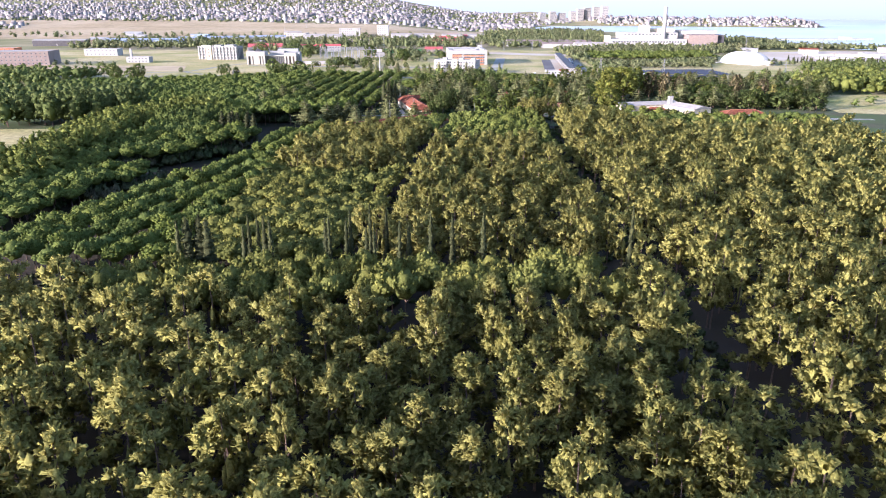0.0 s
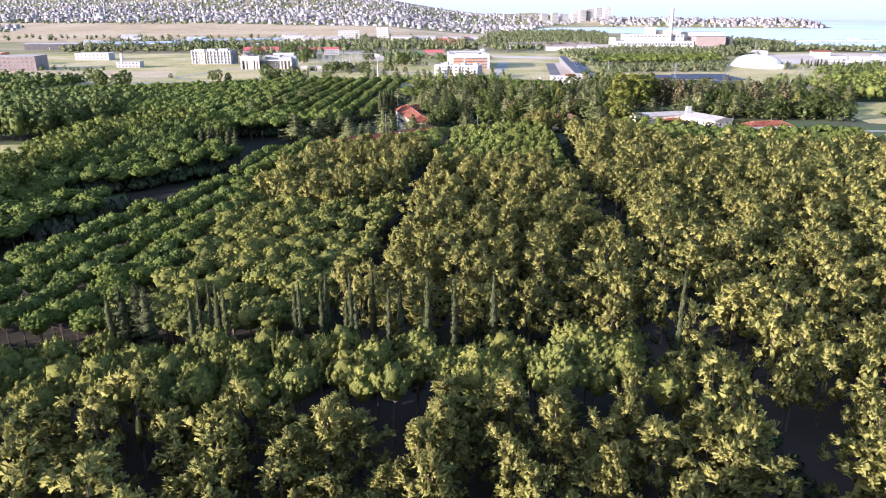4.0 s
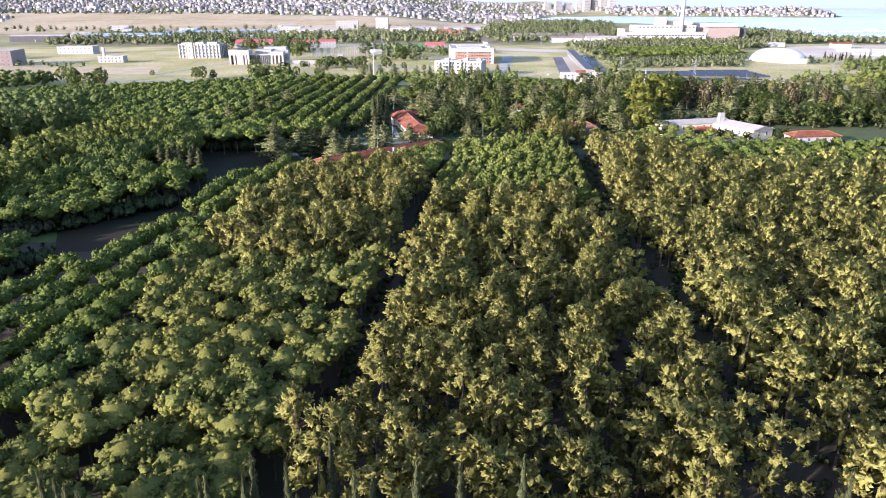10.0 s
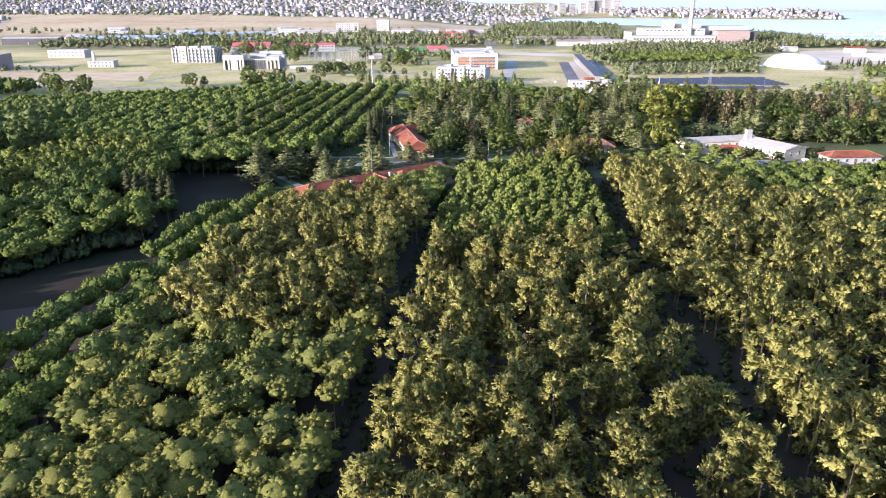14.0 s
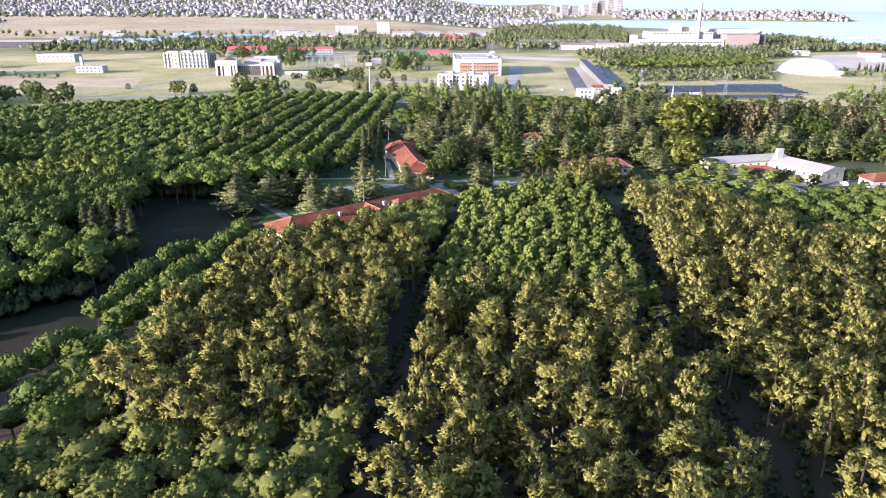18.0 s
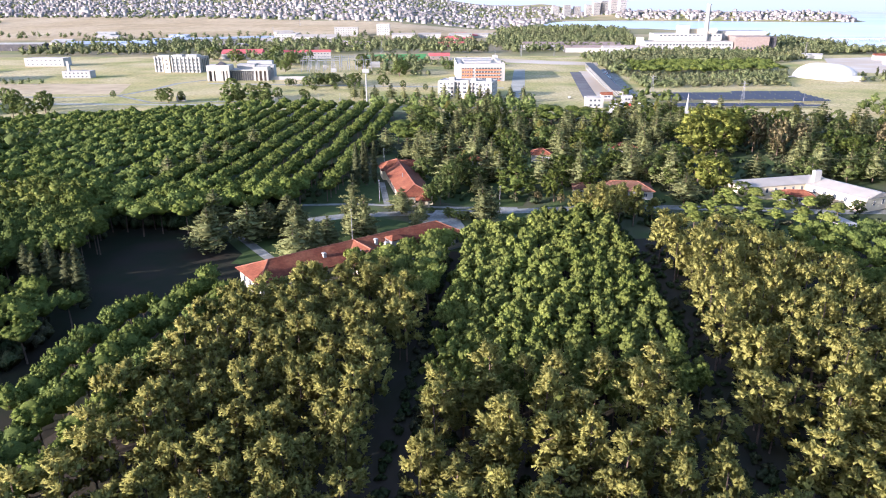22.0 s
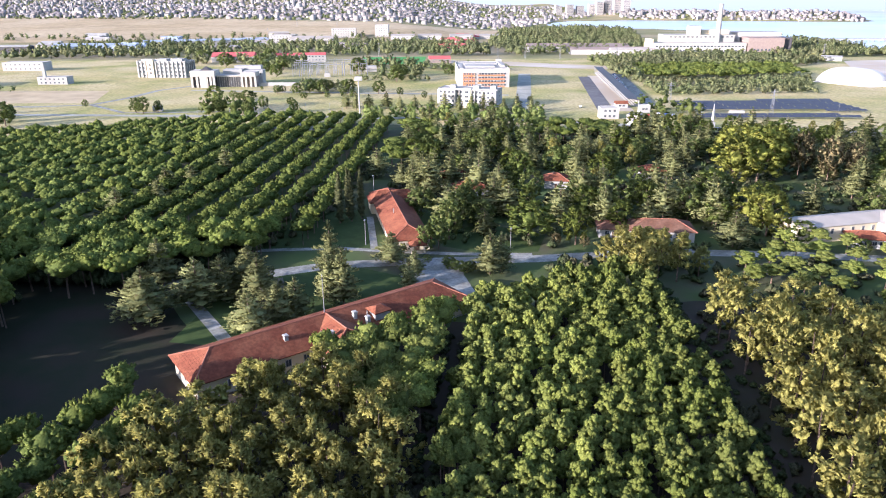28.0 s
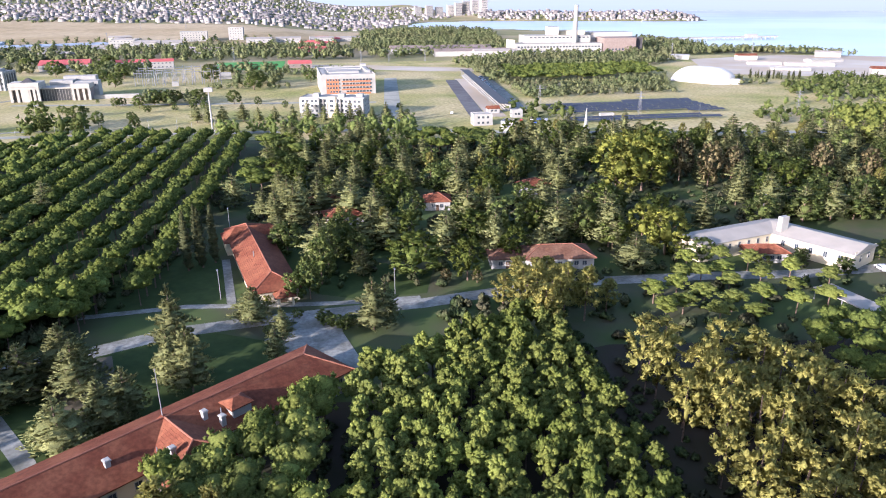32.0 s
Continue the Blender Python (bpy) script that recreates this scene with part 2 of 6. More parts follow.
DULLTILE = mat("weathered_tiles", (0.125, 0.062, 0.036), (0.095, 0.048, 0.03), 0.6, 0.9, c3=(0.15, 0.082, 0.052), s3=0.3, grain_gaps=0.2, gscale=1.5)
RIDGE = mat("ridge_tiles", (0.24, 0.1, 0.062), (0.205, 0.085, 0.052), 1.5, 0.85)


def sea_mat():
    # base colour raised to carry the reflection of the bright sky
    m = mat("sea_sky_sheen", (0.26, 0.295, 0.32), (0.3, 0.335, 0.36), 0.004, 0.3, bump=0.25, bscale=0.15, c3=(0.37, 0.405, 0.43), s3=0.0022, spec=0.4)
    return m


SEA = sea_mat()


# ---- mesh helpers ----
def link_mesh(name, verts, faces, mats, parent=None, label="", smooth=False, idx=None):
    me = bpy.data.meshes.new(name)
    me.from_pydata([tuple(v) for v in verts], [], faces)
    for m in (mats if isinstance(mats, (list, tuple)) else [mats]):
        me.materials.append(m)
    if idx is not None:
        me.polygons.foreach_set("material_index", idx)
    if smooth:
        me.polygons.foreach_set("use_smooth", [True] * len(me.polygons))
    me.update()
    ob = new(name, me)
    if parent is not None:
        ob.parent = parent
    if label:
        ob["label"] = label
    return ob


def tri_mesh(name, V, F, mats, idx=None, smooth=False):
    """A mesh of triangles from arrays V (n,3), F (m,3)."""
    me = bpy.data.meshes.new(name)
    me.vertices.add(len(V))
    me.vertices.foreach_set("co", np.asarray(V, np.float32)[:, :3].ravel())
    me.loops.add(len(F) * 3)
    me.loops.foreach_set("vertex_index", np.asarray(F, np.int32).ravel())
    me.polygons.add(len(F))
    me.polygons.foreach_set("loop_start", np.arange(0, len(F) * 3, 3, dtype=np.int32))
    for m in mats:
        me.materials.append(m)
    if idx is not None:
        me.polygons.foreach_set("material_index", np.asarray(idx, np.int32))
    me.update(calc_edges=True)
    if np.shape(V)[1] == 6:                 # leaves carry the normals of the cushion that they grow on
        me.polygons.foreach_set("use_smooth", np.ones(len(F), bool))
        at = me.attributes.new("custom_normal", 'FLOAT_VECTOR', 'POINT')
        at.data.foreach_set("vector", np.ascontiguousarray(V[:, 3:], np.float32).ravel())
    if smooth:
        me.polygons.foreach_set("use_smooth", np.ones(len(F), bool))
    return me


def part(name, bm, material, parent=None, label=""):
    me = bpy.data.meshes.new(name)
    bm.to_mesh(me)
    bm.free()
    me.materials.append(material)
    ob = new(name, me)
    if parent is not None:
        ob.parent = parent
    if label:
        ob["label"] = label
    return ob


def box(x0, y0, z0, x1, y1, z1, bm=None, bevel=0.0):
    bm = bm or bmesh.new()
    m = Matrix.Translation(((x0 + x1) / 2, (y0 + y1) / 2, (z0 + z1) / 2)) @ Matrix.Diagonal((x1 - x0, y1 - y0, z1 - z0, 1))
    r = bmesh.ops.create_cube(bm, size=1.0, matrix=m)
    if bevel:
        es = list({e for v in r["verts"] for e in v.link_edges})
        bmesh.ops.bevel(bm, geom=es, offset=bevel, segments=1, affect='EDGES')
    return bm


def rod(x, y, z0, z1, r0, r1=None, n=8, bm=None):
    bm = bm or bmesh.new()
    bmesh.ops.create_cone(bm, cap_ends=True, segments=n, radius1=r0, radius2=r0 if r1 is None else r1, depth=z1 - z0,
                          matrix=Matrix.Translation((x, y, (z0 + z1) / 2)))
    return bm


def thing(name, label, category, x, y, turn=0.0, z=None, group="", kind=""):
    ob = new(name)
    ob.matrix_basis = pose(x, y, gz(x, y) if z is None else z, 0, 0, turn)
    return tagged(ob, label, category, group, kind)


# ---- terrain ----
SEA_Z = -13.0
COAST = [(-4800, -900), (-4800, 4800), (650, 4800), (640, 3700), (640, 3050), (900, 2900), (1420, 2640), (1300, 2440), (1000, 2560), (610, 2700),
         (380, 2620), (300, 2350), (311, 2150), (540, 2080), (657, 1800), (640, 1500), (690, 1300), (775, 1090), (1100, 900), (4800, 420), (4800, -900)]


def inside(poly, X, Y):
    X, Y = np.asarray(X, float), np.asarray(Y, float)
    r = np.zeros(X.shape, bool)
    n = len(poly)
    for i in range(n):
        (x0, y0), (x1, y1) = poly[i], poly[(i + 1) % n]
        if y0 != y1:
            r ^= ((y0 > Y) != (y1 > Y)) & (X < (x1 - x0) * (Y - y0) / (y1 - y0) + x0)
    return r


def edge_dist(poly, X, Y):
    d = np.full(np.shape(X), 1e9)
    n = len(poly)
    for i in range(n):
        (x0, y0), (x1, y1) = poly[i], poly[(i + 1) % n]
        L2 = (x1 - x0) ** 2 + (y1 - y0) ** 2
        t = np.clip(((X - x0) * (x1 - x0) + (Y - y0) * (y1 - y0)) / L2, 0, 1)
        d = np.minimum(d, np.hypot(X - x0 - t * (x1 - x0), Y - y0 - t * (y1 - y0)))
    return d


def sstep(a, b, v):
    t = np.clip((v - a) / (b - a), 0, 1)
    return t * t * (3 - 2 * t)


def terrain(X, Y):
    X, Y = np.asarray(X, float), np.asarray(Y, float)
    z = -0.009 * np.clip(Y, -900, 1250)
    ang = np.degrees(np.arctan2(X, np.maximum(Y - 240, 50)))
    w = sstep(4, -6, ang)
    z = z + w * 0.035 * np.clip(Y - 1420, 0, 4000) + (1 - w) * (0.004 * np.clip(Y - 2500, 0, 2000) + 0.026 * sstep(11, 8, ang) * np.clip(Y - 2800, 0, 800))
    z = z + sstep(-2, -14, ang) * 0.034 * np.clip(Y - 2700, 0, 3000)
    ins, d = inside(COAST, X, Y), edge_dist(COAST, X, Y)
    pen = sstep(20, 120, d) * 20 * sstep(420, 700, X) * sstep(2200, 2450, Y) * ins
    shore = np.where(ins, sstep(0, 60, d), 0)
    z = SEA_Z - 4 + (z - SEA_Z + 4) * np.where(ins, 0.35 + 0.65 * shore, 0) + pen
    return np.where(ins, np.maximum(z, SEA_Z + 0.3), SEA_Z - 4)


def gz(x, y):
    return float(-0.009 * y) if -800 < y < 1150 and x < 640 else float(terrain(x, y))


def sheet(name, xs, ys, material, keep=None, lift=0.0):
    X, Y = np.meshgrid(xs, ys)
    Z = terrain(X, Y) + lift
    V = np.stack([X.ravel(), Y.ravel(), Z.ravel()], 1)
    nx, ny = len(xs), len(ys)
    i = (np.arange(ny - 1)[:, None] * nx + np.arange(nx - 1)[None, :]).ravel()
    if keep is not None:
        cx, cy = (X[:-1, :-1] + X[1:, 1:]).ravel() / 2, (Y[:-1, :-1] + Y[1:, 1:]).ravel() / 2
        i = i[inside(keep, cx, cy)]
    F = np.concatenate([np.stack([i, i + 1, i + nx + 1], 1), np.stack([i, i + nx + 1, i + nx], 1)])
    return new(name, tri_mesh(name, V, F, [material], smooth=True))


xs = np.concatenate([np.arange(-4800, -800, 100), np.arange(-800, 1000, 30), np.arange(1000, 4801, 100)])
ys = np.concatenate([np.arange(-900, 300, 100), np.arange(300, 2000, 30), np.arange(2000, 4801, 60)])
tagged(sheet("ground", xs, ys, LAND), "dry grassland sloping gently down to the sea", "ground", kind="structure")
sea_ob = link_mesh("water", [(-300, 300, SEA_Z), (4900, 300, SEA_Z), (4900, 4850, SEA_Z), (-300, 4850, SEA_Z)], [(0, 1, 2, 3)], SEA)
tagged(sea_ob, "calm pale blue sea with lighter patches, sky reflection in its colour", "sea", kind="structure")


def patch(name, pts, material, label, category="ground", lift=0.05, kind="structure"):
    """A flat sheet on the even slope of the near ground."""
    me_v = [(x, y, -0.009 * y + lift) for x, y in pts]
    bm = bmesh.new()
    f = bm.faces.new([bm.verts.new(v) for v in me_v])
    bmesh.ops.recalc_face_normals(bm, faces=bm.faces)
    f.normal_update()
    if f.normal.z < 0:
        bmesh.ops.reverse_faces(bm, faces=[f])
    bmesh.ops.triangulate(bm, faces=bm.faces)
    return tagged(part(name, bm, material), label, category, kind=kind)


def strip(name, pts, width, material, label, lift=0.08, category="road"):
    """A road along points."""
    L, R = [], []
    for i, (x, y) in enumerate(pts):
        a, b = Vector(pts[max(i - 1, 0)]), Vector(pts[min(i + 1, len(pts) - 1)])
        d = (b - a).normalized()
        L.append((x - d.y * width / 2, y + d.x * width / 2))
        R.append((x + d.y * width / 2, y - d.x * width / 2))
    V = [(x, y, -0.009 * y + lift) for x, y in L + R]
    n = len(pts)
    return tagged(link_mesh(name, V, [(i, n + i, n + i + 1, i + 1) for i in range(n - 1)], material), label, category, kind="structure")


# far haze over the sea, past the last of the water
def backdrop():
    m = bpy.data.materials.new("hazy_sky")
    m.use_nodes = True
    nt = m.node_tree
    nt.nodes.remove(nt.nodes["Principled BSDF"])
    em = nt.nodes.new("ShaderNodeEmission")
    geo = nt.nodes.new("ShaderNodeNewGeometry")
    sep = nt.nodes.new("ShaderNodeSeparateXYZ")
    mr = nt.nodes.new("ShaderNodeMapRange")
    ramp = nt.nodes.new("ShaderNodeValToRGB")
    mr.inputs[1].default_value, mr.inputs[2].default_value = -20, 150
    ramp.color_ramp.elements[0].color, ramp.color_ramp.elements[1].color = (0.50, 0.56, 0.61, 1), (0.62, 0.67, 0.71, 1)
    nt.links.new(geo.outputs["Position"], sep.inputs[0])
    nt.links.new(sep.outputs[2], mr.inputs[0])
    nt.links.new(mr.outputs[0], ramp.inputs[0])
    nt.links.new(ramp.outputs[0], em.inputs[0])
    em.inputs[1].default_value = 0.50
    nt.links.new(em.outputs[0], nt.nodes["Material Output"].inputs[0])
    V, F = [], []
    for i in range(41):
        a = radians(-60 + i * 3)
        for z in (-20, 260):
            V.append((4650 * math.sin(a), 4650 * math.cos(a), z))
        if i:
            k = 2 * i
            F.append((k - 2, k, k + 1, k - 1))
    tagged(link_mesh("backdrop", V, F, m), "pale hazy sky over the far sea", "sky", kind="structure")


backdrop()

# ---- trees ----
rng = np.random.default_rng(7)
ICO = None


def ico(sub):
    bm = bmesh.new()
    bmesh.ops.create_icosphere(bm, subdivisions=sub, radius=1.0)
    V = np.array([v.co[:] for v in bm.verts])
    F = np.array([[v.index for v in f.verts] for f in bm.faces])
    bm.free()
    return V, F


ICO1, DOME2 = ico(1), ico(2)
OCTA = (np.array([(1, 0, 0), (0, 1, 0), (-1, 0, 0), (0, -1, 0), (0, 0, 1), (0, 0, -1.0)]) * 1.12,
        np.array([(0, 1, 4), (1, 2, 4), (2, 3, 4), (3, 0, 4), (1, 0, 5), (2, 1, 5), (3, 2, 5), (0, 3, 5)]))


def unit(v):
    return v / np.maximum(np.linalg.norm(v, axis=-1, keepdims=True), 1e-9)


def foliage(clumps, leaves, size, up, width=0.5, core=0.82, fine=True):
    """Clumps (x, y, z, rx, rz): a ragged core in each, and leaves as slim triangles that stand off it."""
    Vs, Ns, Fs, n = [], [], [], 0
    cv, cf = ICO1 if fine else OCTA
    for x, y, z, rx, rz in clumps:
        c, r = np.array((x, y, z)), np.array((rx, rx, rz))
        v = c + cv * r * core * rng.uniform(0.68, 1.22, (len(cv), 1))
        Vs.append(v), Fs.append(cf + n), Ns.append(unit(cv / r))
        n += len(v)
        u = unit(rng.normal(size=(leaves, 3)))
        u[:, 2] = np.where(u[:, 2] < -0.35, -u[:, 2], u[:, 2])
        p = c + u * r * rng.uniform(0.70, 1.0, (leaves, 1))
        tang = np.array((0, 0, 1.0)) - u * u[:, 2:3]
        ax = unit(tang * up + u * 0.65 + rng.normal(size=(leaves, 3)) * 0.45)
        sd = unit(np.cross(ax, u) + rng.normal(size=(leaves, 3)) * 0.35)
        L = size * rng.uniform(0.6, 1.3, (leaves, 1))
        a, b, t = p - sd * L * width * 0.5, p + sd * L * width * 0.5, p + ax * L
        Vs.append(np.stack([a, b, t], 1).reshape(-1, 3))
        Ns.append(np.repeat(unit(unit(u / r) + rng.normal(size=(leaves, 3)) * 0.22), 3, 0))
        Fs.append(np.arange(leaves * 3).reshape(-1, 3) + n)
        n += leaves * 3
    return np.concatenate([np.concatenate(Vs), np.concatenate(Ns)], 1), np.concatenate(Fs)


def rounded(G, centre, k):
    """Leaf normals bent towards the form of the whole crown."""
    V, F = G
    out = unit((V[:, :3] - np.array(centre)) / np.array((1, 1, 1.3)))
    return np.concatenate([V[:, :3], unit(V[:, 3:] + k * out)], 1), F


def trunk_geo(h, r0, r1, lean=0.3, limbs=(), n=6):
    """A tapered trunk with limbs (z, angle, reach, rise)."""
    segs = [((0, 0, 0), r0), ((lean * 0.3, 0, h * 0.35), r0 * 0.8), ((lean, lean * 0.5, h * 0.7), r0 * 0.55), ((lean * 0.8, lean, h), r1)]
    chains = [segs]
    for z, a, reach, rise in limbs:
        t = z / h
        b = (lean * t, lean * 0.5 * t, z)
        chains.append([(b, r0 * 0.4), ((b[0] + reach * 0.6 * math.cos(a), b[1] + reach * 0.6 * math.sin(a), z + rise * 0.5), r0 * 0.25),
                       ((b[0] + reach * math.cos(a), b[1] + reach * math.sin(a), z + rise), r0 * 0.1)])
    V, F, k = [], [], 0
    for ch in chains:
        for i, (p, r) in enumerate(ch):
            for j in range(n):
                w = 2 * math.pi * j / n
                V.append((p[0] + r * math.cos(w), p[1] + r * math.sin(w), p[2]))
            if i:
                for j in range(n):
                    a0, a1 = k + (i - 1) * n + j, k + (i - 1) * n + (j + 1) % n
                    F += [(a0, a1, a1 + n), (a0, a1 + n, a0 + n)]
        k += len(ch) * n
    return np.array(V), np.array(F)


def lumpy(u, seed, big=0.26, small=0.12):
    """How far a body stands out along the directions u."""
    o = Vector((seed * 7.3, seed * 3.1, seed * 5.7))
    return np.array([1 + big * noise.noise(Vector(v) * 1.9 + o) + small * noise.noise(Vector(v) * 5.5 + o) for v in u])[:, None]


def body(shape, centre, seed, leaves, size, up, width, low=0.35, big=0.26):
    """One ragged rounded body, flattened below, with leaves standing off its skin."""
    cv, cf = DOME2

    def skin(u):
        p = u * lumpy(u, seed, big)
        p[:, 2] = np.where(p[:, 2] < 0, p[:, 2] * low, p[:, 2])
        return p * shape + centre
    V = skin(cv)
    u = unit(rng.normal(size=(leaves, 3)))
    u[:, 2] = np.where(u[:, 2] < -0.3, -u[:, 2], u[:, 2])
    p = skin(u)
    nrm = unit(u / np.array(shape))
    tang = np.array((0, 0, 1.0)) - nrm * nrm[:, 2:3]
    ax = unit(tang * up + nrm * 0.45 + rng.normal(size=(leaves, 3)) * 0.4)
    sd = unit(np.cross(ax, nrm) + rng.normal(size=(leaves, 3)) * 0.3)
    L = size * rng.uniform(0.6, 1.3, (leaves, 1))
    p = p - nrm * size * 0.12
    W = np.stack([p - sd * L * width * 0.5, p + sd * L * width * 0.5, p + ax * L], 1).reshape(-1, 3)
    N = np.concatenate([unit(cv / np.array(shape)), np.repeat(unit(nrm + rng.normal(size=(leaves, 3)) * 0.2), 3, 0)])
    return np.concatenate([np.concatenate([V, W]), N], 1), np.concatenate([cf, np.arange(leaves * 3).reshape(-1, 3) + len(V)])


def joined(*geos):
    n, Vs, Fs = 0, [], []
    for v, f in geos:
        Vs.append(v), Fs.append(f + n)
        n += len(v)
    return np.concatenate(Vs), np.concatenate(Fs)


def sprays(P, D, n, L, width, spread, flat=1.0):
    """At each point P a brush of n slim leaves that fan out round its direction D."""
    P, D = np.asarray(P, float), unit(np.asarray(D, float))
    k = len(P) * n
    Dn = np.repeat(D, n, 0)
    d = unit(Dn + rng.normal(size=(k, 3)) * spread * np.array((1, 1, flat)))
    Ls = L * rng.uniform(0.6, 1.3, (k, 1))
    b = np.repeat(P, n, 0) + rng.normal(size=(k, 3)) * L * 0.2 * np.array((1, 1, flat)) - d * Ls * 0.3
    sd = unit(np.cross(d, rng.normal(size=(k, 3)))) * Ls * width * 0.5
    t = b + d * Ls
    up = (rng.random((k, 1)) < 0.5)
    # half of the leaves are broad at the root, half towards the tip
    V = np.where(np.repeat(up, 9, 1), np.concatenate([b - sd, b + sd, t], 1), np.concatenate([t + sd, t - sd, b], 1)).reshape(-1, 3)
    N = np.repeat(unit(Dn * 0.9 + d * 0.35 + rng.normal(size=(k, 3)) * 0.05), 3, 0)
    return np.concatenate([V, N], 1), np.arange(k * 3).reshape(-1, 3)


def heart(c, r, rough=0.3, fine=True):
    """A small ragged core that keeps a crown from being seen through."""
    cv, cf = ICO1 if fine else OCTA
    return np.concatenate([np.array(c) + cv * np.array(r) * rng.uniform(1 - rough, 1 + rough, (len(cv), 1)), unit(cv / np.array(r))], 1), cf


def tufts(clumps, pts, leaves, L, width, spread=0.5, core=1.0):
    """Small upright clumps (centre, radius, height, way out): an uneven core each, and brushes of needles on its outer side."""
    P, D, G = [], [], []
    for c, r, rz, o in clumps:
        v = OCTA[0] * (r, r, rz) * core * rng.uniform(0.75, 1.2, (6, 1))
        G.append((np.concatenate([v + c, unit(v / (r, r, rz))], 1), OCTA[1]))
        u = unit(rng.normal(size=(pts, 3)) * (1, 1, 0.9) + np.array(o) * 0.7 + (0, 0, 0.35))
        P.append(c + u * (r, r, rz) * (0.4 + 0.4 * core) * rng.uniform(0.7, 1.15, (pts, 1))), D.append(u + (0, 0, 0.45))
    return joined(sprays(np.concatenate(P), np.concatenate(D), leaves, L, width, spread), *G)


def brutia_geo(q, h=14.0):
    """Rising boughs round a slim trunk, each with a few upright clumps of needles."""
    n, per = {2: (19, 3), 1: (16, 2), 0: (9, 2)}[q]
    clumps, limbs = [], []
    w, ph, bend = rng.uniform(0.8, 1.2), rng.uniform(0, 6.28), rng.uniform(-0.5, 0.5)
    fat = {2: 1.12, 1: 1.24, 0: 1.6}[q]
    for i in range(n):
        t = (i + 0.5) / n
        a = i * 2.4 + rng.uniform(-0.5, 0.5)
        z = h * (0.26 + 0.58 * t)
        reach = w * 3.1 * (1 - t) ** 0.5 * (0.6 + 0.4 * min(1, t * 4)) * rng.uniform(0.74, 1.16) * (1 + 0.25 * math.sin(a - ph)) + 0.3
        rise = math.tan(radians(15 + 40 * t + rng.uniform(-8, 12)))
        out, side = np.array((math.cos(a), math.sin(a), 0.0)), np.array((-math.sin(a), math.cos(a), 0.0))
        if i % 4 == 0:
            limbs.append((z, a, reach * 0.8, reach * 0.8 * rise))
        for j in range(per):
            f = 0.5 + 0.5 * (j + rng.uniform(0.3, 1.0)) / per
            r = rng.uniform(0.8, 1.2) * fat * (0.74 - 0.22 * f + 0.06 * reach)
            c = out * reach * f + side * rng.normal() * reach * 0.2 + np.array((bend * t, bend * t * 0.6, z + reach * f * rise + rng.uniform(-0.3, 0.3)))
            clumps.append((c, r * 0.58, r * rng.uniform(0.8, 1.15), out))
    clumps.append((np.array((bend, bend * 0.6, h * 0.92)), 0.4 * fat, 0.8, np.zeros(3)))
    G = joined(tufts(clumps, {2: 5, 1: 5, 0: 3}[q], {2: 6, 1: 6, 0: 4}[q], {2: 0.76, 1: 0.8, 0: 1.35}[q], {2: 0.36, 1: 0.4, 0: 0.5}[q], 0.42, 0.8),
               heart((0, 0, h * 0.42), (0.4 * w, 0.4 * w, h * 0.16)))
    G = rounded(G, (0, 0, h * 0.42), 1.1)
    return G, trunk_geo(h * 0.93, 0.19, 0.05, bend, limbs[:5] if q == 2 else (), 5 if q == 2 else 4)


def cushions(lobes, n, s, leaves, L, width):
    """Small tufted cushions over the upper side of rounded lobes (centre, radius, height)."""
    P, D, G = [], [], []
    for c, r, rz in lobes:
        u = unit(rng.normal(size=(n, 3)) * (1, 1, 0.8) + (0, 0, 0.35))
        u[:, 2] = np.where(u[:, 2] < -0.15, -u[:, 2], u[:, 2])
        p = np.array(c) + u * (r, r, rz) * rng.uniform(0.85, 1.08, (n, 1))
        P.append(p), D.append(unit(u / (r, r, rz) * r + (0, 0, 0.5)))
        for k in p:
            m = s * rng.uniform(0.7, 1.25)
            G.append((OCTA[0] * (m, m, m * 0.8) * rng.uniform(0.75, 1.2, (6, 1)) + k - (0, 0, m * 0.35), OCTA[1]))
    G = [(np.concatenate([v, unit(v - v.mean(0))], 1), f) for v, f in G]
    return joined(sprays(np.concatenate(P), np.concatenate(D), leaves, L, width, 0.6), *G)


